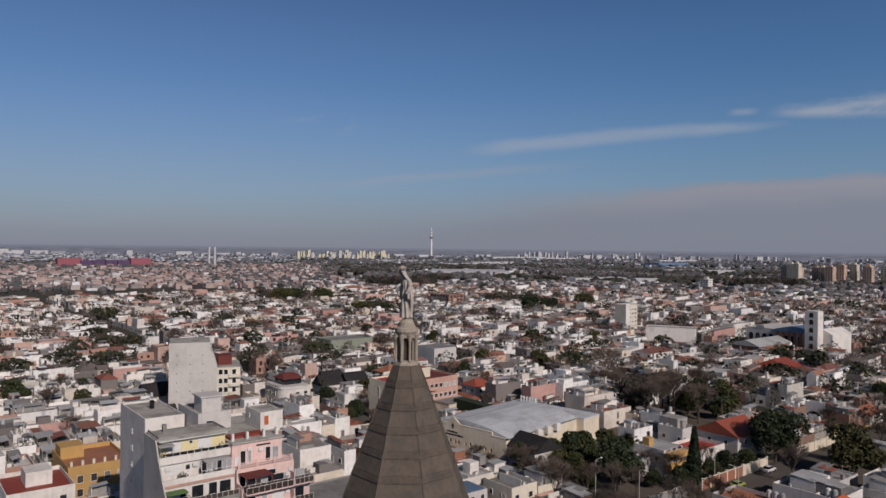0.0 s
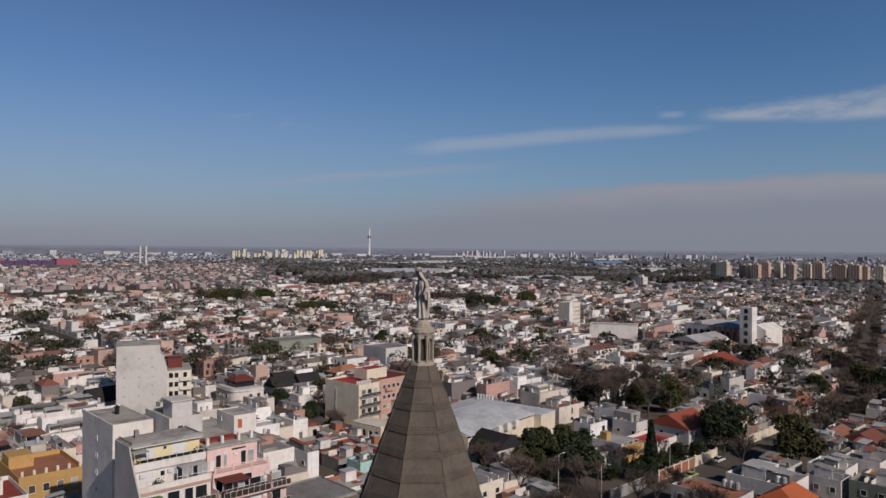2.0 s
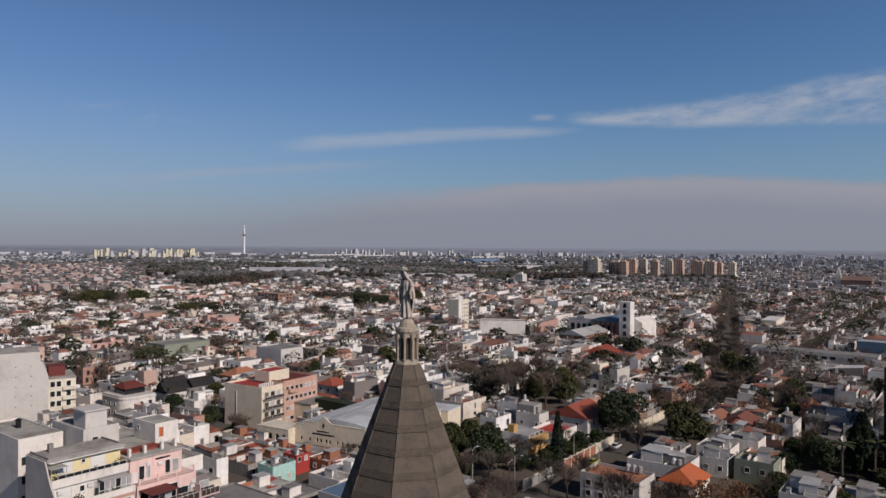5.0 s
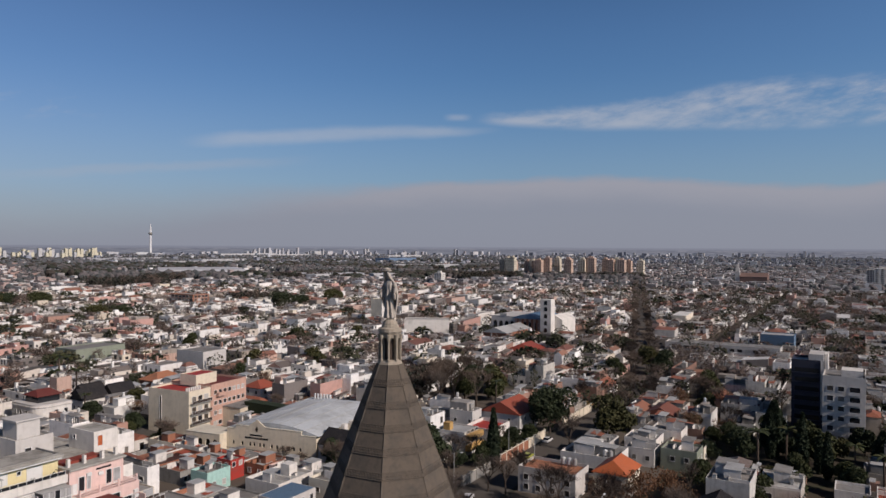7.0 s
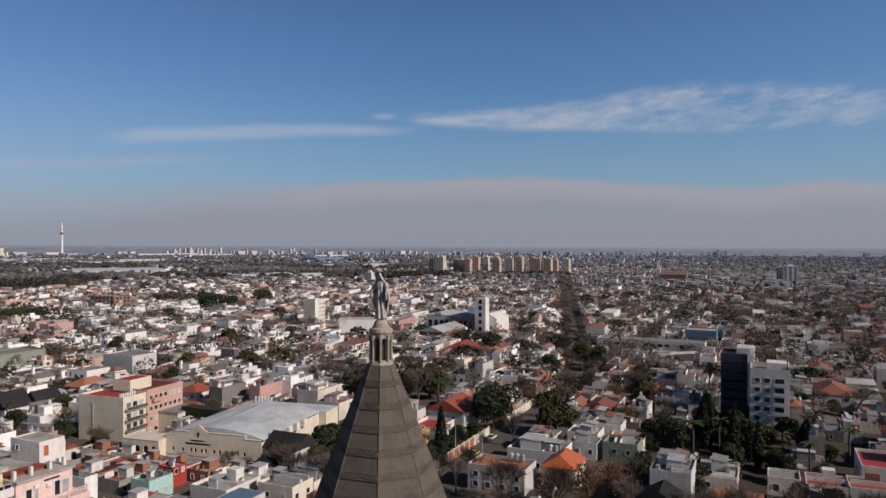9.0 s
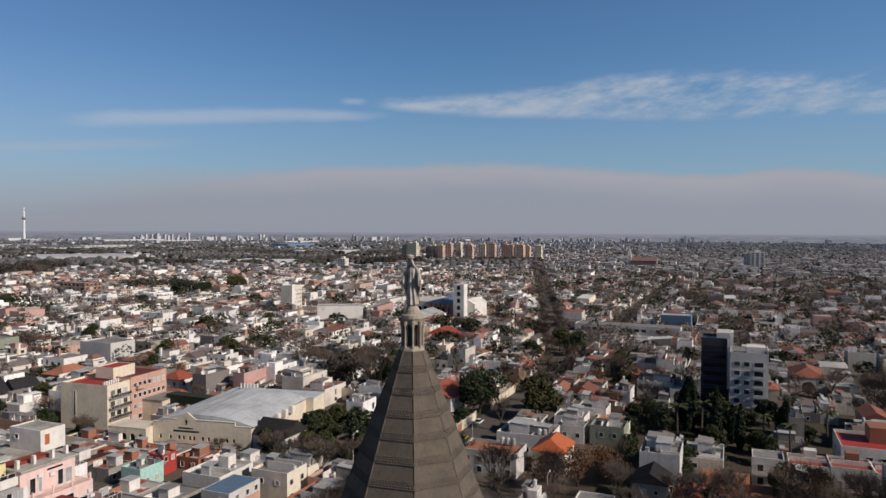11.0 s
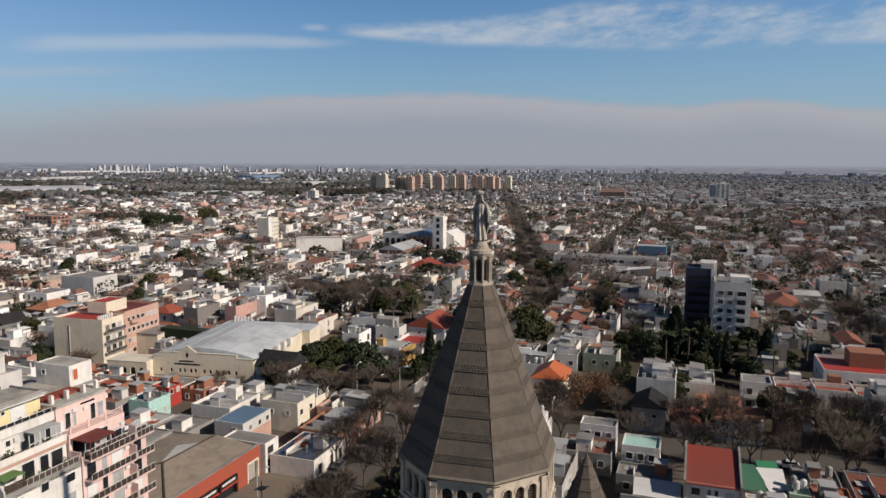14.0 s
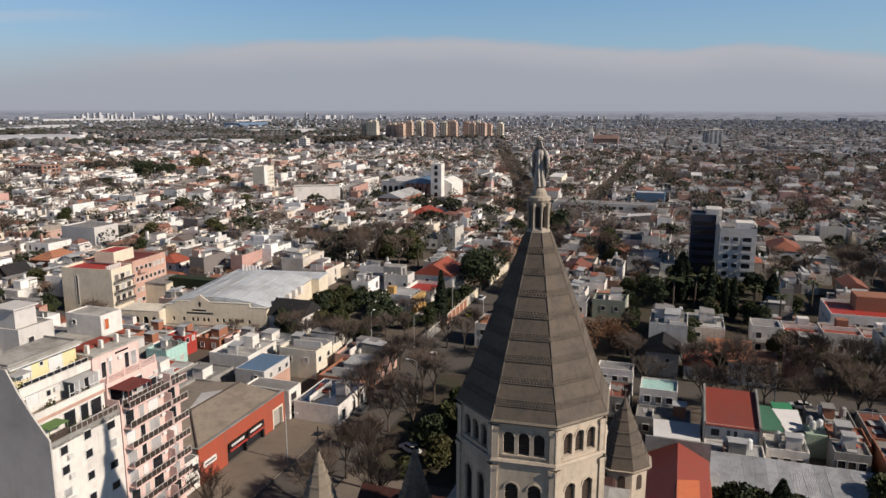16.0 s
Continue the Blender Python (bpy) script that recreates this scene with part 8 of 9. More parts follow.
def ordinary_house(u0, u1, v0, v1, rng, old=False, share=0.6, near=False):
    # old picks the palette darkened to stand for shaded house sides
    paint, cover = (m_shadewall, m_shaderoof) if old else (m_wall, m_roof)
    uc, vc = (u0 + u1) / 2, (v0 + v1) / 2
    vols = pieces(u0 - uc, u1 - uc, v0 - vc, v1 - vc, rng)
    tall = max(p[4] for p in vols)
    pitched = rng.random() < 0.13
    kind = "with clay tiled roof" if pitched else rng.choice(("with flat roof and parapet", "with flat roof terrace", "with flat concrete roof"))
    floors = "low" if tall < 4 else ("two-storey" if tall < 7 else "three-storey")
    root = thing("house", f"{floors} city house {kind} and weathered painted walls", "house", site(uc, vc), "ordinary row houses")
    for x0, x1, y0, y1, h in vols:
        a, b = (x1 - x0) / 2, (y1 - y0) / 2
        cx, cy = (x0 + x1) / 2, (y0 + y1) / 2
        if h == 0.0:
            t = 0.15
            part("patio_wall", boxes((x0, x1, y0, y0 + t, 0, 2.2), (x0, x0 + t, y0 + t, y1, 0, 2.2), (x1 - t, x1, y0 + t, y1, 0, 2.2)), paint, root)
            if rng.random() < 0.5:
                part("shed_roof", boxes((x0 + 0.3, cx, y0 + 0.3, y1 - 0.3, 2.3, 2.38)), cover, root)
            continue
        if pitched and h == tall:
            part("wall", boxes((x0, x1, y0, y1, 0, h)), paint, root)
            bm = bmesh.new()
            hip(bm, x0, x1, y0, y1, h + 0.02, h + min(a, b) * rng.uniform(0.42, 0.6), rng.choice((0.0, min(a, b))), 0.15)
            part("roof", bm, m_tile, root)
        else:
            bm = bmesh.new()
            shell(bm, x0, x1, y0, y1, 0, h, rng.uniform(0.15, 0.9), 0.15)
            part("wall", bm, paint, root)
            part("roof", deck(x0, x1, y0, y1, h, 0.15), cover, root)
            if rng.random() < 0.42 and min(a, b) > 1.6:
                w, d = rng.uniform(1.6, max(1.7, a * 1.1)), rng.uniform(1.6, max(1.7, b * 1.1))
                x, y = rng.uniform(x0 + 0.2, max(x0 + 0.25, x1 - w - 0.2)), rng.uniform(y0 + 0.2, max(y0 + 0.25, y1 - d - 0.2))
                bm = bmesh.new()
                hh = rng.uniform(1.8, 2.7)
                box(bm, x, x + w, y, y + d, h - 0.02, h + hh)
                part("roof_room", bm, paint, root)
                if rng.random() < 0.5:
                    water_tank_part(root, x + w * 0.5, y + d * 0.5, h + hh, 0.45, 1.0)
            elif rng.random() < 0.4:
                water_tank_part(root, cx, cy, h, 0.45, 1.0)
            if a > 1.5 and b > 1.5:
                terrace_things(root, x0, x1, y0, y1, h, rng, near)
        for z in ([0.9] if h < 4.5 else [0.9, 3.7]):
            for face, lo, hi, plane in (("v-", x0, x1, y0), ("u-", y0, y1, x0)):
                n = max(1, int((hi - lo) / 3.6))
                for p in steps(lo, hi, n):
                    if rng.random() < share:
                        tallw = rng.random() < 0.3
                        add_window(root, face, p + rng.uniform(-0.2, 0.2), plane, z - (0.7 if tallw else 0), rng.choice((0.8, 1.1, 1.4)), 1.9 if tallw else 1.1)
    return root


class Quads:
    """Collects many small houses into one mesh."""

    def __init__(self):
        self.v, self.f, self.m = [], [], []

    def add(self, verts, faces, mats):
        k = len(self.v)
        self.v += verts
        self.f += [tuple(i + k for i in f) for f in faces]
        self.m += mats

    def turned(self, u0, u1, v0, v1, zs):
        c = [world_xy(*p) for p in ((u0, v0), (u1, v0), (u1, v1), (u0, v1))]
        return [[(x, y, z) for x, y in c] for z in zs]

    def house(self, u0, u1, v0, v1, h, lip, rng):
        th = 0.25
        lo, hi = self.turned(u0, u1, v0, v1, (0, h + lip))
        inn, dk = self.turned(u0 + th, u1 - th, v0 + th, v1 - th, (h + lip, h))
        faces, mats = [], []
        for i in range(4):
            j = (i + 1) % 4
            faces += [(i, j, 4 + j, 4 + i), (4 + i, 4 + j, 8 + j, 8 + i), (8 + i, 8 + j, 12 + j, 12 + i)]
            mats += [0, 0, 0]
        faces.append((12, 13, 14, 15))
        mats.append(1)
        self.add(lo + hi + inn + dk, faces, mats)

    def plain(self, u0, u1, v0, v1, z0, h, wall=0, roof=1):
        lo, hi = self.turned(u0, u1, v0, v1, (z0, h))
        self.add(lo + hi, [(0, 1, 5, 4), (1, 2, 6, 5), (2, 3, 7, 6), (3, 0, 4, 7), (4, 5, 6, 7)], [wall] * 4 + [roof])

    def pitched(self, u0, u1, v0, v1, h, top, hipped):
        lo, hi = self.turned(u0, u1, v0, v1, (0, h))
        d = (u1 - u0) * 0.3 if hipped else 0.0
        vm = (v0 + v1) / 2
        rid = [(*world_xy(u0 + d, vm), top), (*world_xy(u1 - d, vm), top)]
        self.add(lo + hi, [(0, 1, 5, 4), (1, 2, 6, 5), (2, 3, 7, 6), (3, 0, 4, 7)], [0] * 4)
        k = 3 if hipped else 0
        self.add(hi + rid, [(0, 1, 5, 4), (2, 3, 4, 5), (1, 2, 5), (3, 0, 4)], [3, 3, k, k])

    def lean(self, u0, u1, v0, v1, h, top, flip, roof=1):
        """A low house under one sloping sheet."""
        lo, hi = self.turned(u0, u1, v0, v1, (0, h))
        up = (0, 1) if flip else (1, 2)
        hi = [(x, y, top if i in up else z) for i, (x, y, z) in enumerate(hi)]
        self.add(lo + hi, [(0, 1, 5, 4), (1, 2, 6, 5), (2, 3, 7, 6), (3, 0, 4, 7), (4, 5, 6, 7)], [0] * 4 + [roof])

    def openings(self, u0, u1, v0, v1, h, rng):
        for z in ([1.0] if h < 4.5 else [1.0, 3.9]):
            p = u0 + rng.uniform(0.8, 2.0)
            while p < u1 - 1.5:
                w = rng.choice((0.9, 1.2, 1.6))
                if rng.random() < 0.7:
                    self.plain(p, p + w, v0 - 0.05, v0 + 0.05, z, z + rng.choice((1.2, 1.2, 1.9)), 2, 2)
                p += w + rng.uniform(1.2, 2.6)
            p = v0 + rng.uniform(0.8, 2.0)
            while p < v1 - 1.5:
                w = rng.choice((0.9, 1.2, 1.6))
                if rng.random() < 0.7:
                    self.plain(u0 - 0.05, u0 + 0.05, p, p + w, z, z + rng.choice((1.2, 1.2, 1.9)), 2, 2)
                p += w + rng.uniform(1.2, 2.6)

    def recolour(self, start, slot):
        self.m[start:] = [slot] * (len(self.m) - start)

    def build(self, name, label, mats, cat="houses"):
        me = bpy.data.meshes.new(name)
        me.from_pydata(self.v, [], self.f)
        for m in mats:
            me.materials.append(m)
        me.polygons.foreach_set("material_index", self.m)
        me.update()
        ob = new(name, me)
        return tagged(ob, label, cat, kind="stuff")


def clump(Q, x, y, z, r, h, rng, n, bare=0.6):
    """A far tree: a leafy crown of small tilted clumps, or the fine spread of bare twigs, joined by a shared stem so that it has one colour."""
    verts, faces = [(x, y, 0.0)], []
    sx, sy = rng.uniform(0.75, 1.3), rng.uniform(0.75, 1.3)
    if rng.random() < bare:
        for i in range(int(n * 6.0)):
            a, e = rng.uniform(0, 6.28), rng.uniform(-0.5, 1.0)
            k = math.sqrt(max(0.0, 1 - e * e)) * rng.uniform(0.5, 1.1)
            c = Vector((x + r * k * sx * math.cos(a), y + r * k * sy * math.sin(a), z + h * 0.5 * (1 + e * rng.uniform(0.6, 1.1))))
            d = (Vector((math.cos(a) * k, math.sin(a) * k, 0.5)) + Vector((rng.gauss(0, 0.5), rng.gauss(0, 0.5), rng.gauss(0, 0.4)))).normalized() * r * rng.uniform(0.25, 0.55)
            o = d.orthogonal().normalized() * (0.10 + 0.022 * r)
            j = len(verts)
            verts += [tuple(c - d * 0.5 - o), tuple(c - d * 0.5 + o), tuple(c + d * 0.5)]
            faces.append((j, j + 1, j + 2))
            if i % 5 == 0:
                verts.append((x + 0.1, y, 0.0))
                faces.append((0, j, len(verts) - 1))
        Q.add(verts, faces, [1] * len(faces))
        return
    for i in range(int(n * 3.2)):
        a, e = rng.uniform(0, 6.28), rng.uniform(-0.6, 1.0)
        k = math.sqrt(max(0.0, 1 - e * e)) * rng.uniform(0.55, 1.05)
        c = Vector((x + r * k * sx * math.cos(a), y + r * k * sy * math.sin(a), z + h * 0.5 * (1 + e * rng.uniform(0.7, 1.05))))
        s = r * rng.uniform(0.10, 0.22)
        j = len(verts)
        t = Vector((rng.gauss(0, 1), rng.gauss(0, 1), rng.gauss(0, 0.6))).normalized() * s
        b = Vector((rng.gauss(0, 1), rng.gauss(0, 1), rng.gauss(0, 1))).normalized() * s * 0.8
        verts += [tuple(c + t), tuple(c + b), tuple(c - t), tuple(c - b)]
        faces.append((j, j + 1, j + 2, j + 3))
        if i % 4 == 0:
            verts.append((x + 0.15, y, 0.0))
            faces.append((0, j, len(verts) - 1))
    Q.add(verts, faces, [0] * len(faces))


def mound(Q, x, y, r, h, rng):
    """A far tree crown: an uneven, lobed heap of foliage reaching down to the ground."""
    n = 7
    verts, faces = [], []
    for k, (s, z) in enumerate(((0.75, 0.0), (1.0, 0.45), (0.66, 0.82))):
        for i in range(n):
            a = 6.2832 * (i + 0.5 * (k % 2)) / n
            q = r * s * rng.uniform(0.7, 1.2)
            verts.append((x + q * math.cos(a), y + q * math.sin(a), h * z * rng.uniform(0.8, 1.15)))
    verts.append((x + rng.uniform(-0.2, 0.2) * r, y + rng.uniform(-0.2, 0.2) * r, h))
    for k in range(2):
        for i in range(n):
            j = (i + 1) % n
            faces.append((k * n + i, k * n + j, (k + 1) * n + j, (k + 1) * n + i))
    for i in range(n):
        faces.append((2 * n + i, 2 * n + (i + 1) % n, 3 * n))
    Q.add(verts, faces, [0] * len(faces))


def fill_city():
    rng = random.Random(2024)
    plots = []
    for u0, u1, v0, v1 in lots(-10, 1040, -520, 820, rng):
        uc, vc = (u0 + u1) / 2, (v0 + v1) / 2
        x, y = world_xy(uc, vc)
        d = math.hypot(x - VIEW[0], y - VIEW[1])
        if not seen(x, y) or d < 82 or d > 980 or avenue_gap(x, y) < 9.5:
            continue
        if not is_free(u0, u1, v0, v1):
            # try a smaller house in what is left of the plot
            for a, b, c, e in ((u0, (u0 + u1) / 2, v0, v1), ((u0 + u1) / 2, u1, v0, v1), (u0, u1, v0, (v0 + v1) / 2), (u0, u1, (v0 + v1) / 2, v1)):
                if is_free(a, b, c, e) and b - a > 3.5 and e - c > 3.5:
                    plots.append((d, a, b, c, e))
                    break
            continue
        plots.append((d, u0, u1, v0, v1))
    # houses close the line of the street behind the towers
    for u in range(300, 1000, 12):
        x, y = world_xy(u + 5, -22)
        plots.append((math.hypot(x - VIEW[0], y - VIEW[1]), u, u + 11.6, -27.5, -17.5))
    plots.sort()
    mid, trees = Quads(), Quads()
    near = 0
    for d, u0, u1, v0, v1 in plots:
        k = rng.random()
        uc, vc = (u0 + u1) / 2, (v0 + v1) / 2
        x, y = world_xy(uc, vc)
        shady = 0.5 + 0.5 * noise.noise(Vector((x * 0.012, y * 0.012, 7.7)))
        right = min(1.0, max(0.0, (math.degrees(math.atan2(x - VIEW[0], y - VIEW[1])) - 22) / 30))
        if k < 0.06 + 0.14 * shady + 0.14 * right:
            if d < 300:
                plant(rng.choice(GARDEN if rng.random() < 0.55 else WINTER), uc, vc, rng.uniform(0.65, 1.0))
            else:
                clump(trees, x, y, 1.0, rng.uniform(3.2, 6.2), rng.uniform(5, 9), rng, 44 if d < 500 else 22)
            continue
        if near < 255 and d < 330:
            # the shade-darkened palette gets likelier towards the right
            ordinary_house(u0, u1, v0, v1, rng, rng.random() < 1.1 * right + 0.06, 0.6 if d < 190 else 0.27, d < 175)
            near += 1
            continue
        vols = pieces(u0, u1, v0, v1, rng, 0.58)
        # more houses on the right take the colours with shade painted in
        first, dimmed = len(mid.m), rng.random() < 0.45 * right
        roofed = rng.random() < 0.12
        for a, b, c, e, h in vols:
            if h == 0.0:
                mid.plain(a, b, c, c + 0.2, 0, 2.2, 0, 0)
                if rng.random() < 0.45:
                    clump(trees, *world_xy((a + b) / 2, (c + e) / 2), 1.2, rng.uniform(1.4, 2.8), rng.uniform(3, 6), rng, 14)
                continue
            if roofed and h > 2.9:
                mid.pitched(a, b, c, e, h, h + rng.uniform(1.2, 2.0), rng.random() < 0.5)
            elif rng.random() < 0.16:
                mid.lean(a, b, c, e, h, h + rng.uniform(0.5, 1.4), rng.random() < 0.5, rng.choice((1, 1, 1, 3)))
            else:
                mid.house(a, b, c, e, h, rng.uniform(0.1, 0.9), rng)
                if rng.random() < 0.3:
                    w, q = rng.uniform(1.5, max(1.6, (b - a) * 0.6)), rng.uniform(1.5, max(1.6, (e - c) * 0.6))
                    s, t = rng.uniform(a, max(a + 0.01, b - w)), rng.uniform(c, max(c + 0.01, e - q))
                    mid.plain(s, s + w, t, t + q, h, h + rng.uniform(1.6, 2.8))
                if rng.random() < 0.4:
                    s, t = rng.uniform(a + 0.3, max(a + 0.35, b - 1.2)), rng.uniform(c + 0.3, max(c + 0.35, e - 1.2))
                    mid.plain(s, s + 0.9, t, t + 0.9, h, h + rng.uniform(1.0, 3.4))
                for _ in range(rng.choice((0, 0, 1, 2))):
                    w, q = rng.uniform(1.2, 4.0), rng.uniform(1.2, 4.0)
                    s, t = rng.uniform(a, max(a + 0.01, b - w)), rng.uniform(c, max(c + 0.01, e - q))
                    mid.plain(s, s + w, t, t + q, h + 1.9, h + 2.0, 1, 1)
                    mid.plain(s, s + w, t + q - 0.15, t + q, h, h + 1.9, 0, 0)
            if d < 760:
                mid.openings(a, b, c, e, h, rng)
        if dimmed:
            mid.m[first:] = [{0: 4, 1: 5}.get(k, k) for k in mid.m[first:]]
        if rng.random() < 0.16 + 0.34 * shady + 0.36 * right:
            clump(trees, x + rng.uniform(-4, 4), y + rng.uniform(-4, 4), 2.0, rng.uniform(2.4, 5.2), rng.uniform(5, 9), rng, 20)
    # broad dark evergreen crowns that stand above the roofs
    for d, u0, u1, v0, v1 in plots:
        if 280 < d < 980 and rng.random() < 0.035:
            x, y = world_xy(u0, v0)
            clump(trees, x, y, 2.5, rng.uniform(4.5, 8.0), rng.uniform(5.5, 8.5), rng, 60 if d < 600 else 36, 0.15)
    # street trees of the blocks further out
    for c in C_STREETS[2:]:
        for v in range(-500, 800, 11):
            u = rng.uniform(*c)
            x, y = world_xy(u, v + rng.uniform(-4, 4))
            d = math.hypot(x - VIEW[0], y - VIEW[1])
            if seen(x, y) and 200 < d < 980 and rng.random() < 0.62 + 0.5 * noise.noise(Vector((x * 0.01, y * 0.01, 1.5))) and is_free(u - 1, u + 1, v - 1, v + 1):
                clump(trees, x, y, 2.0, rng.uniform(2.0, 4.6), rng.uniform(4, 8.5), rng, 22 if d < 500 else 14)
    for s in S_STREETS:
        for u in range(135, 300 if s[0] == -28 else 1000, 9):
            v = rng.choice(s) + rng.uniform(-0.5, 0.5)
            x, y = world_xy(u, v)
            d = math.hypot(x - VIEW[0], y - VIEW[1])
            if seen(x, y) and 220 < d < 980 and rng.random() < 0.45 + 0.4 * noise.noise(Vector((x * 0.01, y * 0.01, 4.5))) and is_free(u - 1, u + 1, v - 1, v + 1):
                clump(trees, x, y, 2.0, rng.uniform(2.2, 4.0), rng.uniform(5, 8), rng, 20 if d < 500 else 12)
    for k in range(262, 1486, 6):
        u, s = (k, (88, 98.5)) if k < 1000 else (k - 740, (-28, -17))
        x, y = world_xy(u, rng.uniform(*s))
        d = math.hypot(x - VIEW[0], y - VIEW[1])
        if seen(x, y) and d < 980 and rng.random() < (0.5 if k < 1000 else 0.14):
            clump(trees, x, y, 2.0, rng.uniform(2.4, 4.4), rng.uniform(4, 8), rng, 22 if d < 500 else 14)
    # a slanting row of bare trees behind the towers
    for i in range(60):
        k = i / 59
        x, y = world_xy(396 + 250 * k + rng.uniform(-4, 4), 20 + 46 * k + rng.uniform(-4, 4))
        clump(trees, x, y, 1.5, rng.uniform(3.0, 5.4), rng.uniform(6, 9.5), rng, 20)
    side = Vector((-AVED.y, AVED.x))
    for i in range(95):
        for k in (-5, 5):
            if rng.random() < 0.25:
                continue
            p = AVE0 + AVED * (390 + i * 7.0) + side * (k + rng.uniform(-2, 2))
            clump(trees, p.x, p.y, 2.0, rng.uniform(2.4, 4.2), rng.uniform(5, 8.5), rng, 16)
    mid.build("houses", "dense flat-roofed city houses in white, grey and brick", [m_cwall, m_croof, m_cglass, m_ftile, m_cshade, m_cshaderoof])
    trees.build("trees", "bare and evergreen street and garden trees", [m_fleaf, m_fbare], "trees")


fill_city()
for proto in PROTOS:
    drop_proto(proto)


# ---------------------------------------------------------------- distance
def far_tower(u, v, w, d, h, wall, label, turn=0.0, floors=11, cols=5):
    root = thing("tower_block", label, "tower block", site(u, v, 0, turn), "far tower blocks")
    part("wall", boxes((-w / 2, w / 2, -d / 2, d / 2, 0, h)), wall, root)
    part("roof", boxes((-w / 2 - 0.2, w / 2 + 0.2, -d / 2 - 0.2, d / 2 + 0.2, h, h + 0.6), (-w / 5, w / 5, -d / 5, d / 5, h + 0.6, h + 3.6)), wall, root)
    for x in steps(-w / 2, w / 2, cols):
        bm = bmesh.new()
        for i in range(floors):
            z = h * (i + 0.25) / floors
            box(bm, x - w / cols * 0.17, x + w / cols * 0.17, -d / 2 - 0.15, -d / 2 + 0.05, z, z + h / floors * 0.4)
        tagged(part("window_column", bm, m_cglass, root), "column of small dark windows", kind="stuff")
    for y in steps(-d / 2, d / 2, 3):
        bm = bmesh.new()
        for i in range(floors):
            z = h * (i + 0.25) / floors
            box(bm, -w / 2 - 0.15, -w / 2 + 0.05, y - d / 12, y + d / 12, z, z + h / floors * 0.5)
        tagged(part("window_column", bm, m_cglass, root), "column of small dark windows", kind="stuff")
    return root


# groves: two ends, number of trees, depth, crown radius, height
WOODS = [((-111, 1011), (-8, 1030), 70, 90, 8, 14), ((-176, 701), (-128, 707), 22, 40, 7, 13), ((-92, 614), (-39, 620), 22, 22, 6, 9), ((44, 715), (90, 720), 30, 45, 6, 12),
         ((-46, 1192), (19, 1206), 24, 60, 7, 13), ((459, 1134), (521, 1107), 40, 90, 7, 13), ((640, 1055), (748, 1009), 80, 110, 7, 13), ((393, 1532), (493, 1491), 60, 120, 9, 14),
         ((173, 1256), (267, 1216), 45, 40, 7, 10), ((-203, 1445), (-103, 1472), 50, 90, 8, 13), ((494, 1140), (574, 1137), 40, 60, 7, 13), ((60, 250), (80, 262), 14, 22, 5, 10)]


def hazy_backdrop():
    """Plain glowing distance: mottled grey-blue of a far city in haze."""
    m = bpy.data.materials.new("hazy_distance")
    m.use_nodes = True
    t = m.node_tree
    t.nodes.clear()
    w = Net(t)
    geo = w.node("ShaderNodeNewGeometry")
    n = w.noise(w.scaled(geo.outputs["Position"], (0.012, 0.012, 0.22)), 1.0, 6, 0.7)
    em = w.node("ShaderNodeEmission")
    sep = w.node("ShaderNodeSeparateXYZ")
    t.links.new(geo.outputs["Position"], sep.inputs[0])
    # haze is put into the emitted colour, nearing the sky's tone upwards
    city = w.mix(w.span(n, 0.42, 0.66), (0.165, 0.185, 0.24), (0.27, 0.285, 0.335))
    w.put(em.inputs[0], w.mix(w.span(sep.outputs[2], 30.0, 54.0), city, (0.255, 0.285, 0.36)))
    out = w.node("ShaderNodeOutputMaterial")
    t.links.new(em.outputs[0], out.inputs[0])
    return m


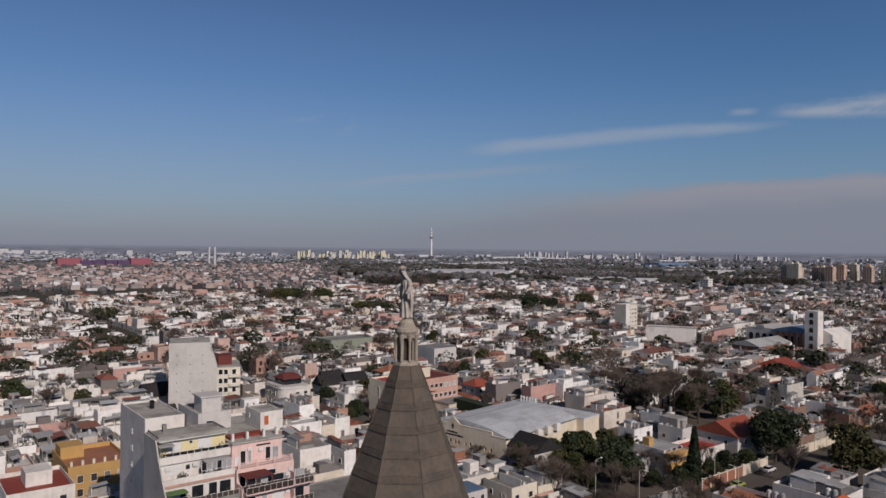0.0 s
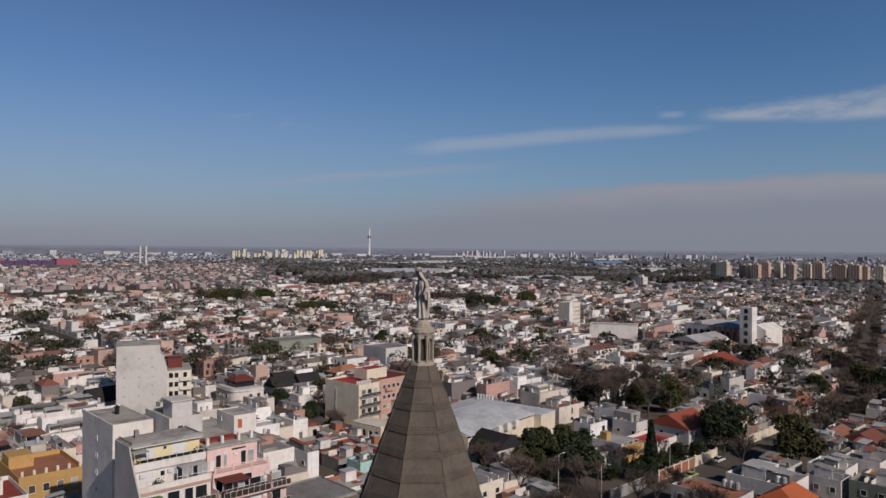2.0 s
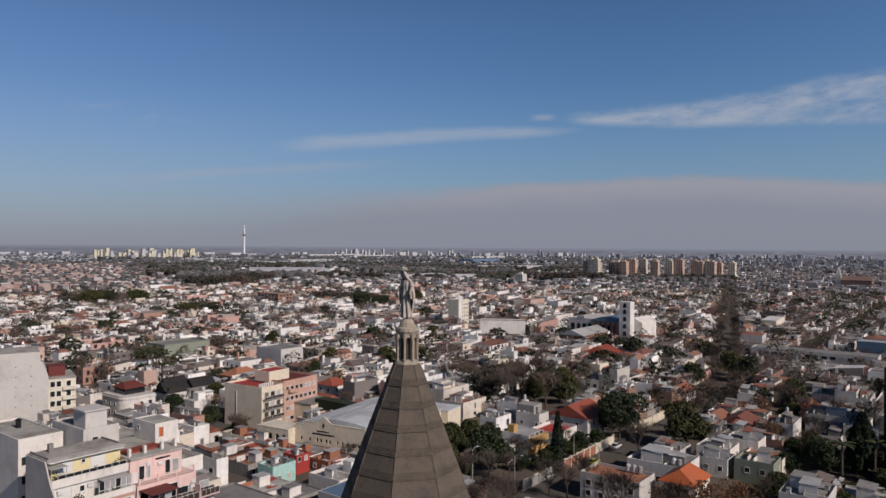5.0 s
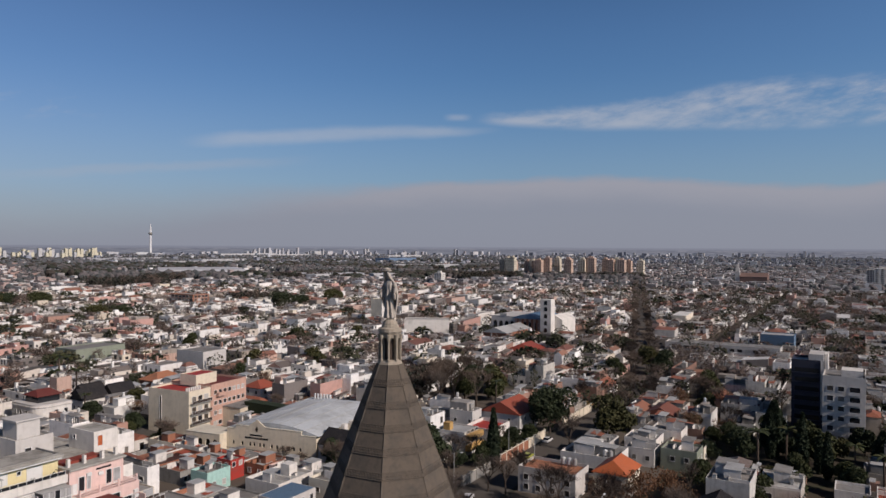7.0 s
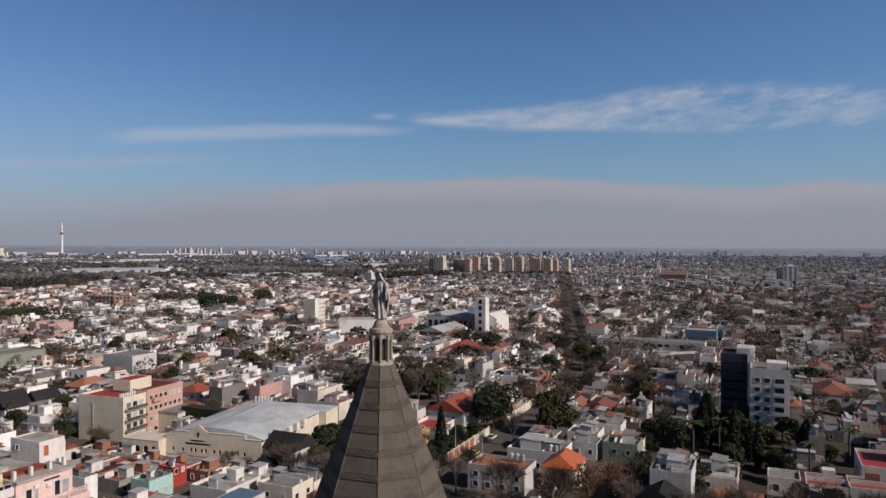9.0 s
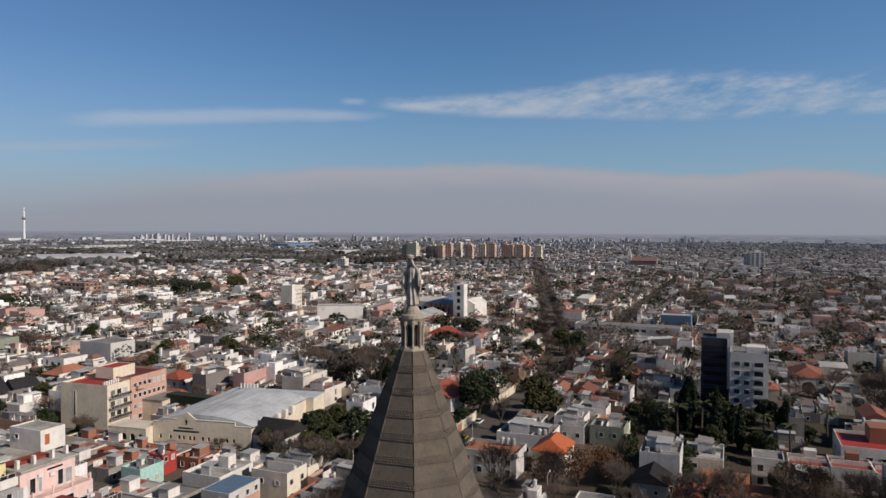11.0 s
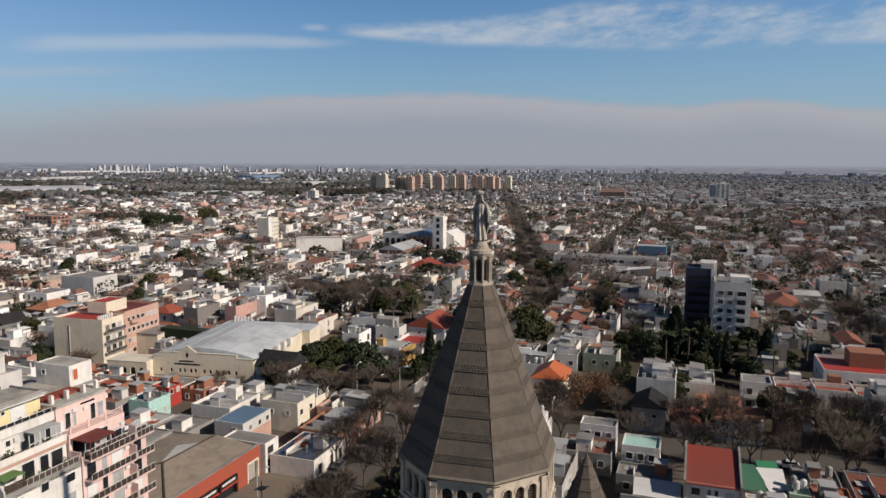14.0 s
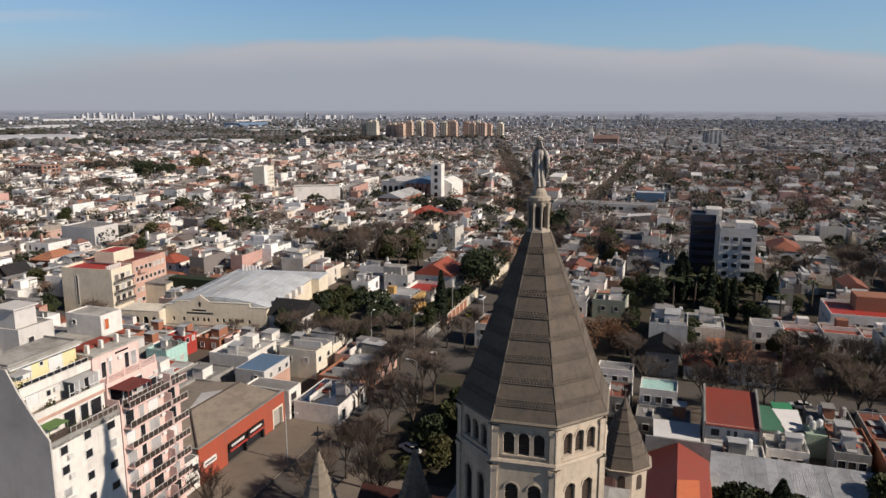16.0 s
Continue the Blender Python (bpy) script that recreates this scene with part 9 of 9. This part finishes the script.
def make_distance():
    rng = random.Random(99)
    # brick-coloured tower estate and its cream neighbours
    m_estate = surface("estate_brick", (0.68, 0.49, 0.39), 0.85, bump=0.0)
    m_estate2 = surface("estate_cream", (0.80, 0.72, 0.58), 0.85, bump=0.0)
    for i in range(19):
        k = i / 18
        v = 634 - k * 248
        w = rng.uniform(11, 14.5)
        if i in (14, 16, 18):
            v -= 5
        far_tower(1340 + rng.uniform(-25, 45), v, w, w, rng.uniform(27, 31) if i < 5 else rng.uniform(31, 36), m_estate if i % 4 != 2 else m_estate2, "brick-coloured apartment tower of a far estate", 0, 11, 4)
    for v, h in ((630, 31), (619, 35), (609, 36)):
        far_tower(1270, v, 12, 10, h, m_estate2 if h > 32 else m_concrete, "cream apartment tower of a far estate", 0, 12, 3)
    far_tower(917, 567, 12, 12, 17, m_white, "small white tower block", 0, 6, 3)
    far_tower(1290, -9, 18, 22, 26, m_white, "pale grey slab tower block", 0, 9, 4)
    far_tower(1302, 6, 14, 12, 24, m_white, "white slab tower block", 0, 8, 3)
    m_fchurch = surface("far_church_brick", (0.22, 0.14, 0.12), 0.9, bump=0.0)
    r = pitched_house("church", "far red brick church with pitched roof and spire", 1200, 1224, 145, 185, 12, 18, m_fchurch, m_fchurch, [], 0.0, 0, "church")
    bm = bmesh.new()
    box(bm, -10, -3, 20.2, 27, 0, 20)
    prism(bm, 4, 4.8, 0.2, 20, 33, -6.5, 23.6, math.pi / 4)
    part("spire", bm, m_palegrey, r)
    # tall white observation tower near the horizon
    root = thing("observation_tower", "slender tall white observation tower with disc platform", "tower", pose(-48 - 8, 4790, 0))
    bm = bmesh.new()
    prism(bm, 12, 7.0, 5.5, 0, 132)
    part("shaft", bm, m_tower, root)
    bm = bmesh.new()
    prism(bm, 16, 6, 12, 118, 124)
    prism(bm, 16, 12, 12, 124, 130)
    prism(bm, 16, 12, 7, 130, 135)
    part("platform", bm, m_concrete, root, "disc-shaped platform")
    bm = bmesh.new()
    prism(bm, 10, 5.0, 4.0, 135, 168)
    prism(bm, 8, 2.5, 1.2, 168, 192)
    part("antenna", bm, m_tower, root)
    # pale housing slabs left of it
    Q = Quads()

    def bearing_box(az, dist, w, h, depth, mats=(0, 1), z0=0.0):
        a = radians(az)
        x, y = dist * math.sin(a), dist * math.cos(a)
        u, v = x * CG + y * SG, -x * SG + y * CG
        Q.plain(u - w / 2, u + w / 2, v - depth / 2, v + depth / 2, z0, h, *mats)

    for i in range(70):
        bearing_box(rng.choice((-10.6, -8.8, -7.6, -6.0, -4.8)) + rng.gauss(0, 0.38), rng.uniform(3300, 3700), rng.uniform(7, 14), rng.uniform(18, 44), 12, (9, 9) if rng.random() < 0.7 else (2, 2))
    for i in range(12):
        bearing_box(rng.uniform(7.0, 10.0), rng.uniform(4200, 4500), rng.uniform(9, 16), rng.uniform(30, 48), 12, (3, 3))
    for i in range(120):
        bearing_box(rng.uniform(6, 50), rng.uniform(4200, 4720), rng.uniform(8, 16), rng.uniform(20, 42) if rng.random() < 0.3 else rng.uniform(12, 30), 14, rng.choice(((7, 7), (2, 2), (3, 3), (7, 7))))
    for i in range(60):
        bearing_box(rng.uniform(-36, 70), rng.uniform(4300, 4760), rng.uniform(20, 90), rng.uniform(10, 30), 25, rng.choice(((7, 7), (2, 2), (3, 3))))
    # long pale industrial roofs
    for az, dist, w, h, dp in ((2.5, 2350, 260, 9, 60), (4, 2600, 200, 10, 50), (14, 1650, 120, 9, 60), (-1.5, 2900, 160, 10, 40), (11, 1250, 50, 9, 22), (18, 3600, 300, 12, 60), (6, 4000, 400, 14, 70), (9, 3900, 300, 12, 70)):
        bearing_box(az, dist, w, h, dp, (2, 2))
    bearing_box(17.5, 2600, 170, 15, 60, (4, 4))

    def hangar(x0, x1, y, depth, h, m):
        """A long shed across the view direction."""
        c = [(x0, y), (x1, y), (x1, y + depth), (x0, y + depth)]
        Q.add([(*p, z) for z in (0, h) for p in c], [(0, 1, 5, 4), (1, 2, 6, 5), (2, 3, 7, 6), (3, 0, 4, 7), (4, 5, 6, 7)], [m] * 5)

    hangar(-20, 150, 1560, 190, 7, 3)
    hangar(215, 330, 1270, 60, 8, 3)
    hangar(330, 372, 1215, 30, 9, 2)
    hangar(-260, -60, 2700, 130, 10, 3)
    hangar(560, 760, 1800, 40, 9, 2)
    # red and blue stadium stands with twin white masts
    for az, w in ((-27.2, 80), (-22.6, 70)):
        bearing_box(az, 2050, w * 0.7, 22, 30, (5, 5))
    for az in (-26, -25.2, -24.4, -23.6):
        bearing_box(az, 2050, 38, 17, 25, (6, 6))
    for az in (-17.75, -17.35):
        bearing_box(az, 2150, 5, 54, 5, (2, 2))
    # belts of far houses
    for _ in range(17000):
        d = 960 * (2450 / 960) ** (rng.random() ** 0.62)
        a = radians(rng.uniform(-36, 70))
        x, y = VIEW[0] + d * math.sin(a), VIEW[1] + d * math.cos(a)
        az = math.degrees(a)
        if avenue_gap(x, y) < 8 or (-9 < az < 27 and d > 1230 + 60 * math.sin(az * 0.5) and rng.random() < 0.86):
            continue
        u, v = x * CG + y * SG, -x * SG + y * CG
        w, e = rng.uniform(6, 14), rng.uniform(6, 14)
        h = rng.choices((3.0, 3.6, 5.5, 6.5, 9), (36, 26, 20, 8, 2))[0]
        brick = az < -7 + rng.gauss(0, 2) and rng.random() < 0.75
        Q.plain(u, u + w, v, v + e, 0, h, 8 if brick else 0, 8 if brick else 1)
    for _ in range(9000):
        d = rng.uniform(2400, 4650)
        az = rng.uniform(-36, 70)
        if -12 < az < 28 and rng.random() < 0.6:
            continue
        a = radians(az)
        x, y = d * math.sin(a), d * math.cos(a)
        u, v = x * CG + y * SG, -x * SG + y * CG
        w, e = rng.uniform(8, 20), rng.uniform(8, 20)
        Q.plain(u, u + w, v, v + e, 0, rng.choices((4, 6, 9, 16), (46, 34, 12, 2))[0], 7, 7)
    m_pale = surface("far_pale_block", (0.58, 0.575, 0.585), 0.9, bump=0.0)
    # blue-grey tints put the distance haze into these two colours
    m_mist = surface("hazed_grey_block", (0.55, 0.55, 0.58), 0.9, bump=0.0)
    m_suburb = surface("hazed_far_suburb", [(0.34, 0.36, 0.42), (0.27, 0.29, 0.35), (0.60, 0.62, 0.66), (0.23, 0.25, 0.30), (0.40, 0.38, 0.41), (0.30, 0.32, 0.37), (0.62, 0.635, 0.66)], 0.9, pick="island", spread=0.12, bump=0.0)
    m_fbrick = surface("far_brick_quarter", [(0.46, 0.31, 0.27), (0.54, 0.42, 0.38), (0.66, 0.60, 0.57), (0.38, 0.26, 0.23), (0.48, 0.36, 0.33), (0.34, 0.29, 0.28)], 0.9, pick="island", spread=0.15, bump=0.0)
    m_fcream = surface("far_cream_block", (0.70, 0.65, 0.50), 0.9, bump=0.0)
    m_fblue = surface("far_blue_shed", (0.15, 0.24, 0.37), 0.7, bump=0.0)
    m_fred = surface("far_red_stand", (0.36, 0.11, 0.14), 0.8, bump=0.0)
    m_fpurple = surface("far_navy_stand", (0.11, 0.06, 0.14), 0.8, bump=0.0)
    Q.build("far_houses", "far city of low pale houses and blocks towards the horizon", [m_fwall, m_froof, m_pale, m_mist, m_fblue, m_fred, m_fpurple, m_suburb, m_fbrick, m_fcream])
    T = Quads()
    for _ in range(10000):
        d = 930 * (4600 / 930) ** (rng.random() ** 0.75)
        az = rng.uniform(-36, 70)
        a = radians(az)
        k = noise.noise(Vector((d * math.sin(a) * 0.004, d * math.cos(a) * 0.0022, 3.1)))
        if k < -0.05 and rng.random() < 0.75:
            continue
        x, y = d * math.sin(a), d * math.cos(a)
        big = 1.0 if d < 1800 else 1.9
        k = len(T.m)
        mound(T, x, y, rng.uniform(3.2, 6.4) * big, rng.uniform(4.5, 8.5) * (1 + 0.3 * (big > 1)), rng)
        # past 2 km the crowns take the bluer, haze-tinted colour
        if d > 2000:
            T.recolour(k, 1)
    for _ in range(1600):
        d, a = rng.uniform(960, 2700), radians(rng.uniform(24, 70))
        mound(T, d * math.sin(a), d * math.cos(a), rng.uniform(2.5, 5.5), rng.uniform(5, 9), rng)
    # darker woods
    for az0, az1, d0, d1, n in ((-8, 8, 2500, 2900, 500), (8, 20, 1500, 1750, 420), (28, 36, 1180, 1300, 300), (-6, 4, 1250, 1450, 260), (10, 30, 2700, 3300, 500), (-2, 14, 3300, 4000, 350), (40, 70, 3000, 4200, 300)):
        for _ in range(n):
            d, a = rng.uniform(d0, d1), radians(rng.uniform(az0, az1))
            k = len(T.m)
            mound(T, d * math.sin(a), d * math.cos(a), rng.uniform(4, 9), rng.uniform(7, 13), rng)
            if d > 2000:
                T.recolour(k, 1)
    W = Quads()
    for a, b, n, dp, r, h in WOODS:
        A, B = Vector(a), Vector(b)
        away = ((A + B) / 2).normalized()
        for _ in range(n):
            p = A.lerp(B, rng.random()) + away * rng.uniform(0, dp)
            if p.length < 1300:
                clump(W, p.x, p.y, 0.5, rng.uniform(0.7, 1.2) * r, rng.uniform(0.75, 1.15) * h, rng, 36, 0.25)
            else:
                mound(W, p.x, p.y, rng.uniform(0.6, 1.2) * r, rng.uniform(0.7, 1.15) * h, rng)
    for az0, az1, d0, d1, n in ((-9, 4, 1850, 2300, 380), (3, 15, 2000, 2500, 300), (10, 27, 1270, 1480, 380), (-2, 10, 1330, 1440, 70), (13, 30, 1750, 2100, 260), (-34, -9, 2300, 2600, 160), (29, 36, 1330, 1400, 130), (-12, 10, 2900, 3300, 300), (10, 30, 2600, 3000, 260)):
        for _ in range(n):
            az = rng.uniform(az0, az1)
            d, a = rng.uniform(d0, d1) + 60 * math.sin(az * 1.3), radians(az)
            mound(W, d * math.sin(a), d * math.cos(a), rng.uniform(5, 12), rng.uniform(6, 11), rng)
    W.build("woods", "dark groves of evergreen trees among the houses", [m_wood, m_fbare], "trees")
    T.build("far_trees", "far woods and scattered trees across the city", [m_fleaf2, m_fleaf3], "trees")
    # glowing ring painted as the last city and haze at the horizon
    bm = bmesh.new()
    n = 900
    prev = None
    for i in range(n + 1):
        a = 2 * math.pi * (i % n) / n
        k = noise.noise(Vector((math.cos(a) * 40, math.sin(a) * 40, 0.0)))
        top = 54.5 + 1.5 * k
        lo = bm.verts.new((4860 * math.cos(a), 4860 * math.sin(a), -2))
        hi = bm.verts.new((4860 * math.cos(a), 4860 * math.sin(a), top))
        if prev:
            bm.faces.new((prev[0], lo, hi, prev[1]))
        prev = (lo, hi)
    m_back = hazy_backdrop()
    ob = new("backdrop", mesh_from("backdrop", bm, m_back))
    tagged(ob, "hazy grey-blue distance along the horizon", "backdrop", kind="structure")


make_distance()


# ---------------------------------------------------------------- street things
def car(u, v, turn, paint, label):
    root = thing("car", label, "car", site(u, v, 0.02, turn))
    bm = bmesh.new()
    prof = [(-2.1, 0.35), (-2.1, 0.82), (-1.95, 0.95), (-1.15, 1.02), (1.0, 1.02), (2.0, 0.85), (2.1, 0.7), (2.1, 0.35)]
    A = [bm.verts.new((x, -0.85, z)) for x, z in prof]
    B = [bm.verts.new((x, 0.85, z)) for x, z in prof]
    bm.faces.new(A)
    bm.faces.new(B[::-1])
    for i in range(len(prof)):
        j = (i + 1) % len(prof)
        bm.faces.new((A[i], B[i], B[j], A[j]))
    bmesh.ops.recalc_face_normals(bm, faces=bm.faces)
    part("body", bm, paint, root)
    bm = bmesh.new()
    lo = [bm.verts.new(p) for p in ((-1.75, -0.78, 1.0), (1.05, -0.78, 1.0), (1.05, 0.78, 1.0), (-1.75, 0.78, 1.0))]
    hi = [bm.verts.new(p) for p in ((-1.3, -0.62, 1.46), (0.35, -0.62, 1.46), (0.35, 0.62, 1.46), (-1.3, 0.62, 1.46))]
    for i in range(4):
        bm.faces.new((lo[i], lo[(i + 1) % 4], hi[(i + 1) % 4], hi[i]))
    part("cabin_glass", bm, m_glass, root)
    part("roof", boxes((-1.32, 0.37, -0.64, 0.64, 1.45, 1.5)), paint, root)
    for x in (-1.3, 1.3):
        for y in (-0.82, 0.82):
            bm = bmesh.new()
            prism(bm, 12, 0.31, 0.31, -0.1, 0.1)
            put_part("wheel", mesh_from("wheel", bm, m_tyre), root, pose(x, y, 0.31, 90, 0, 0))
    return root


def make_cars():
    car(126.3, 93.2, 12, m_carw, "white parked hatchback at the street crossing")
    car(163, 94.6, 0, m_carr, "lime yellow car parked in the main street")
    car(181, 96.2, 0, m_carw, "white car parked beside the wall")
    for v, paint, label in ((15, m_carw, "white car in the cross street"), (3, m_card, "dark car in the cross street"), (-9, m_carw, "white car further down the cross street"), (30, m_card, "dark parked car under trees")):
        car(121.2, v, 90, paint, label)
    for u, paint, label in ((100, m_card, "dark blue car parked by the row houses"), (108, m_card, "dark car parked by the row houses"), (92, m_card, "dark car by the low white house")):
        car(u, 95.6, 0, paint, label)
    car(80, 81, 60, m_carw, "white car in the church garden")


def lamp_post(u, v, h=9.0, turn=0.0):
    root = thing("street_lamp", "grey street lamp with curved arm", "street lamp", site(u, v, 0.1, turn))
    bm = bmesh.new()
    tube(bm, (0, 0, 0), (0, 0, h), 0.11, 0.07, 8)
    part("pole", bm, m_zinc, root)
    bm = bmesh.new()
    tube(bm, (0, 0, h), (0, -0.8, h + 0.35), 0.06, 0.05, 6)
    tube(bm, (0, -0.8, h + 0.35), (0, -1.8, h + 0.4), 0.05, 0.05, 6)
    part("arm", bm, m_zinc, root)
    part("lamp_head", boxes((-0.13, 0.13, -2.3, -1.6, h + 0.3, h + 0.45)), m_trim, root)


def make_street_things():
    for u, v, t in ((129, 110, 90), (131, 99.5, 0), (160, 98.9, 0), (205, 98.9, 0), (150, 87.2, 180), (100, 87.2, 180), (70, 99, 0), (118.6, 20, 90), (118.6, 60, 90)):
        lamp_post(u, v, 8.5, t)
    # walls along the main street beyond the crossing
    for u0, u1, mat, label in ((133, 147.5, m_concrete, "grey garden wall beside the street"), (153.6, 172, m_brick, "brown street wall with gates"), (172.5, 184, m_beige, "beige rendered street wall"), (199.5, 226, m_beige, "beige plot wall along the street")):
        root = thing("street_wall", label, "wall", site(u0, 98.3))
        part("wall", boxes((0, u1 - u0, 0, 0.25, 0, 2.5)), mat, root)
        part("coping", boxes((-0.05, u1 - u0 + 0.05, -0.06, 0.31, 2.5, 2.6)), m_cream, root)
        n = int((u1 - u0) / 3.6)
        for i in range(n + 1):
            x = (u1 - u0) * i / n
            part("pier", boxes((x - 0.2, x + 0.2, -0.12, 0.37, 0, 2.95)), m_cream if mat is not m_concrete else m_concrete, root)
    root = thing("fence", "dark green mesh fence with white post", "fence", site(147.7, 98.3))
    for i in range(5):
        part("post", boxes((i * 1.4 - 0.05, i * 1.4 + 0.05, -0.05, 0.05, 0, 2.6)), m_trim if i == 0 else m_iron, root)
    bm = bmesh.new()
    for i in range(30):
        box(bm, i * 0.19, i * 0.19 + 0.03, -0.015, 0.015, 0.1, 2.5)
    part("bars", bm, m_iron, root)
    root = thing("construction_lot", "ochre earth mound with low white hoarding at the avenue corner", "plot", site(246, 104))
    part("mound", boxes((-12, 10, -3, 3, 0, 0.5)), m_ochre, root)
    part("hoarding", boxes((-2, 10, 3.2, 3.4, 0, 2.2)), m_trim, root)


make_cars()
make_street_things()
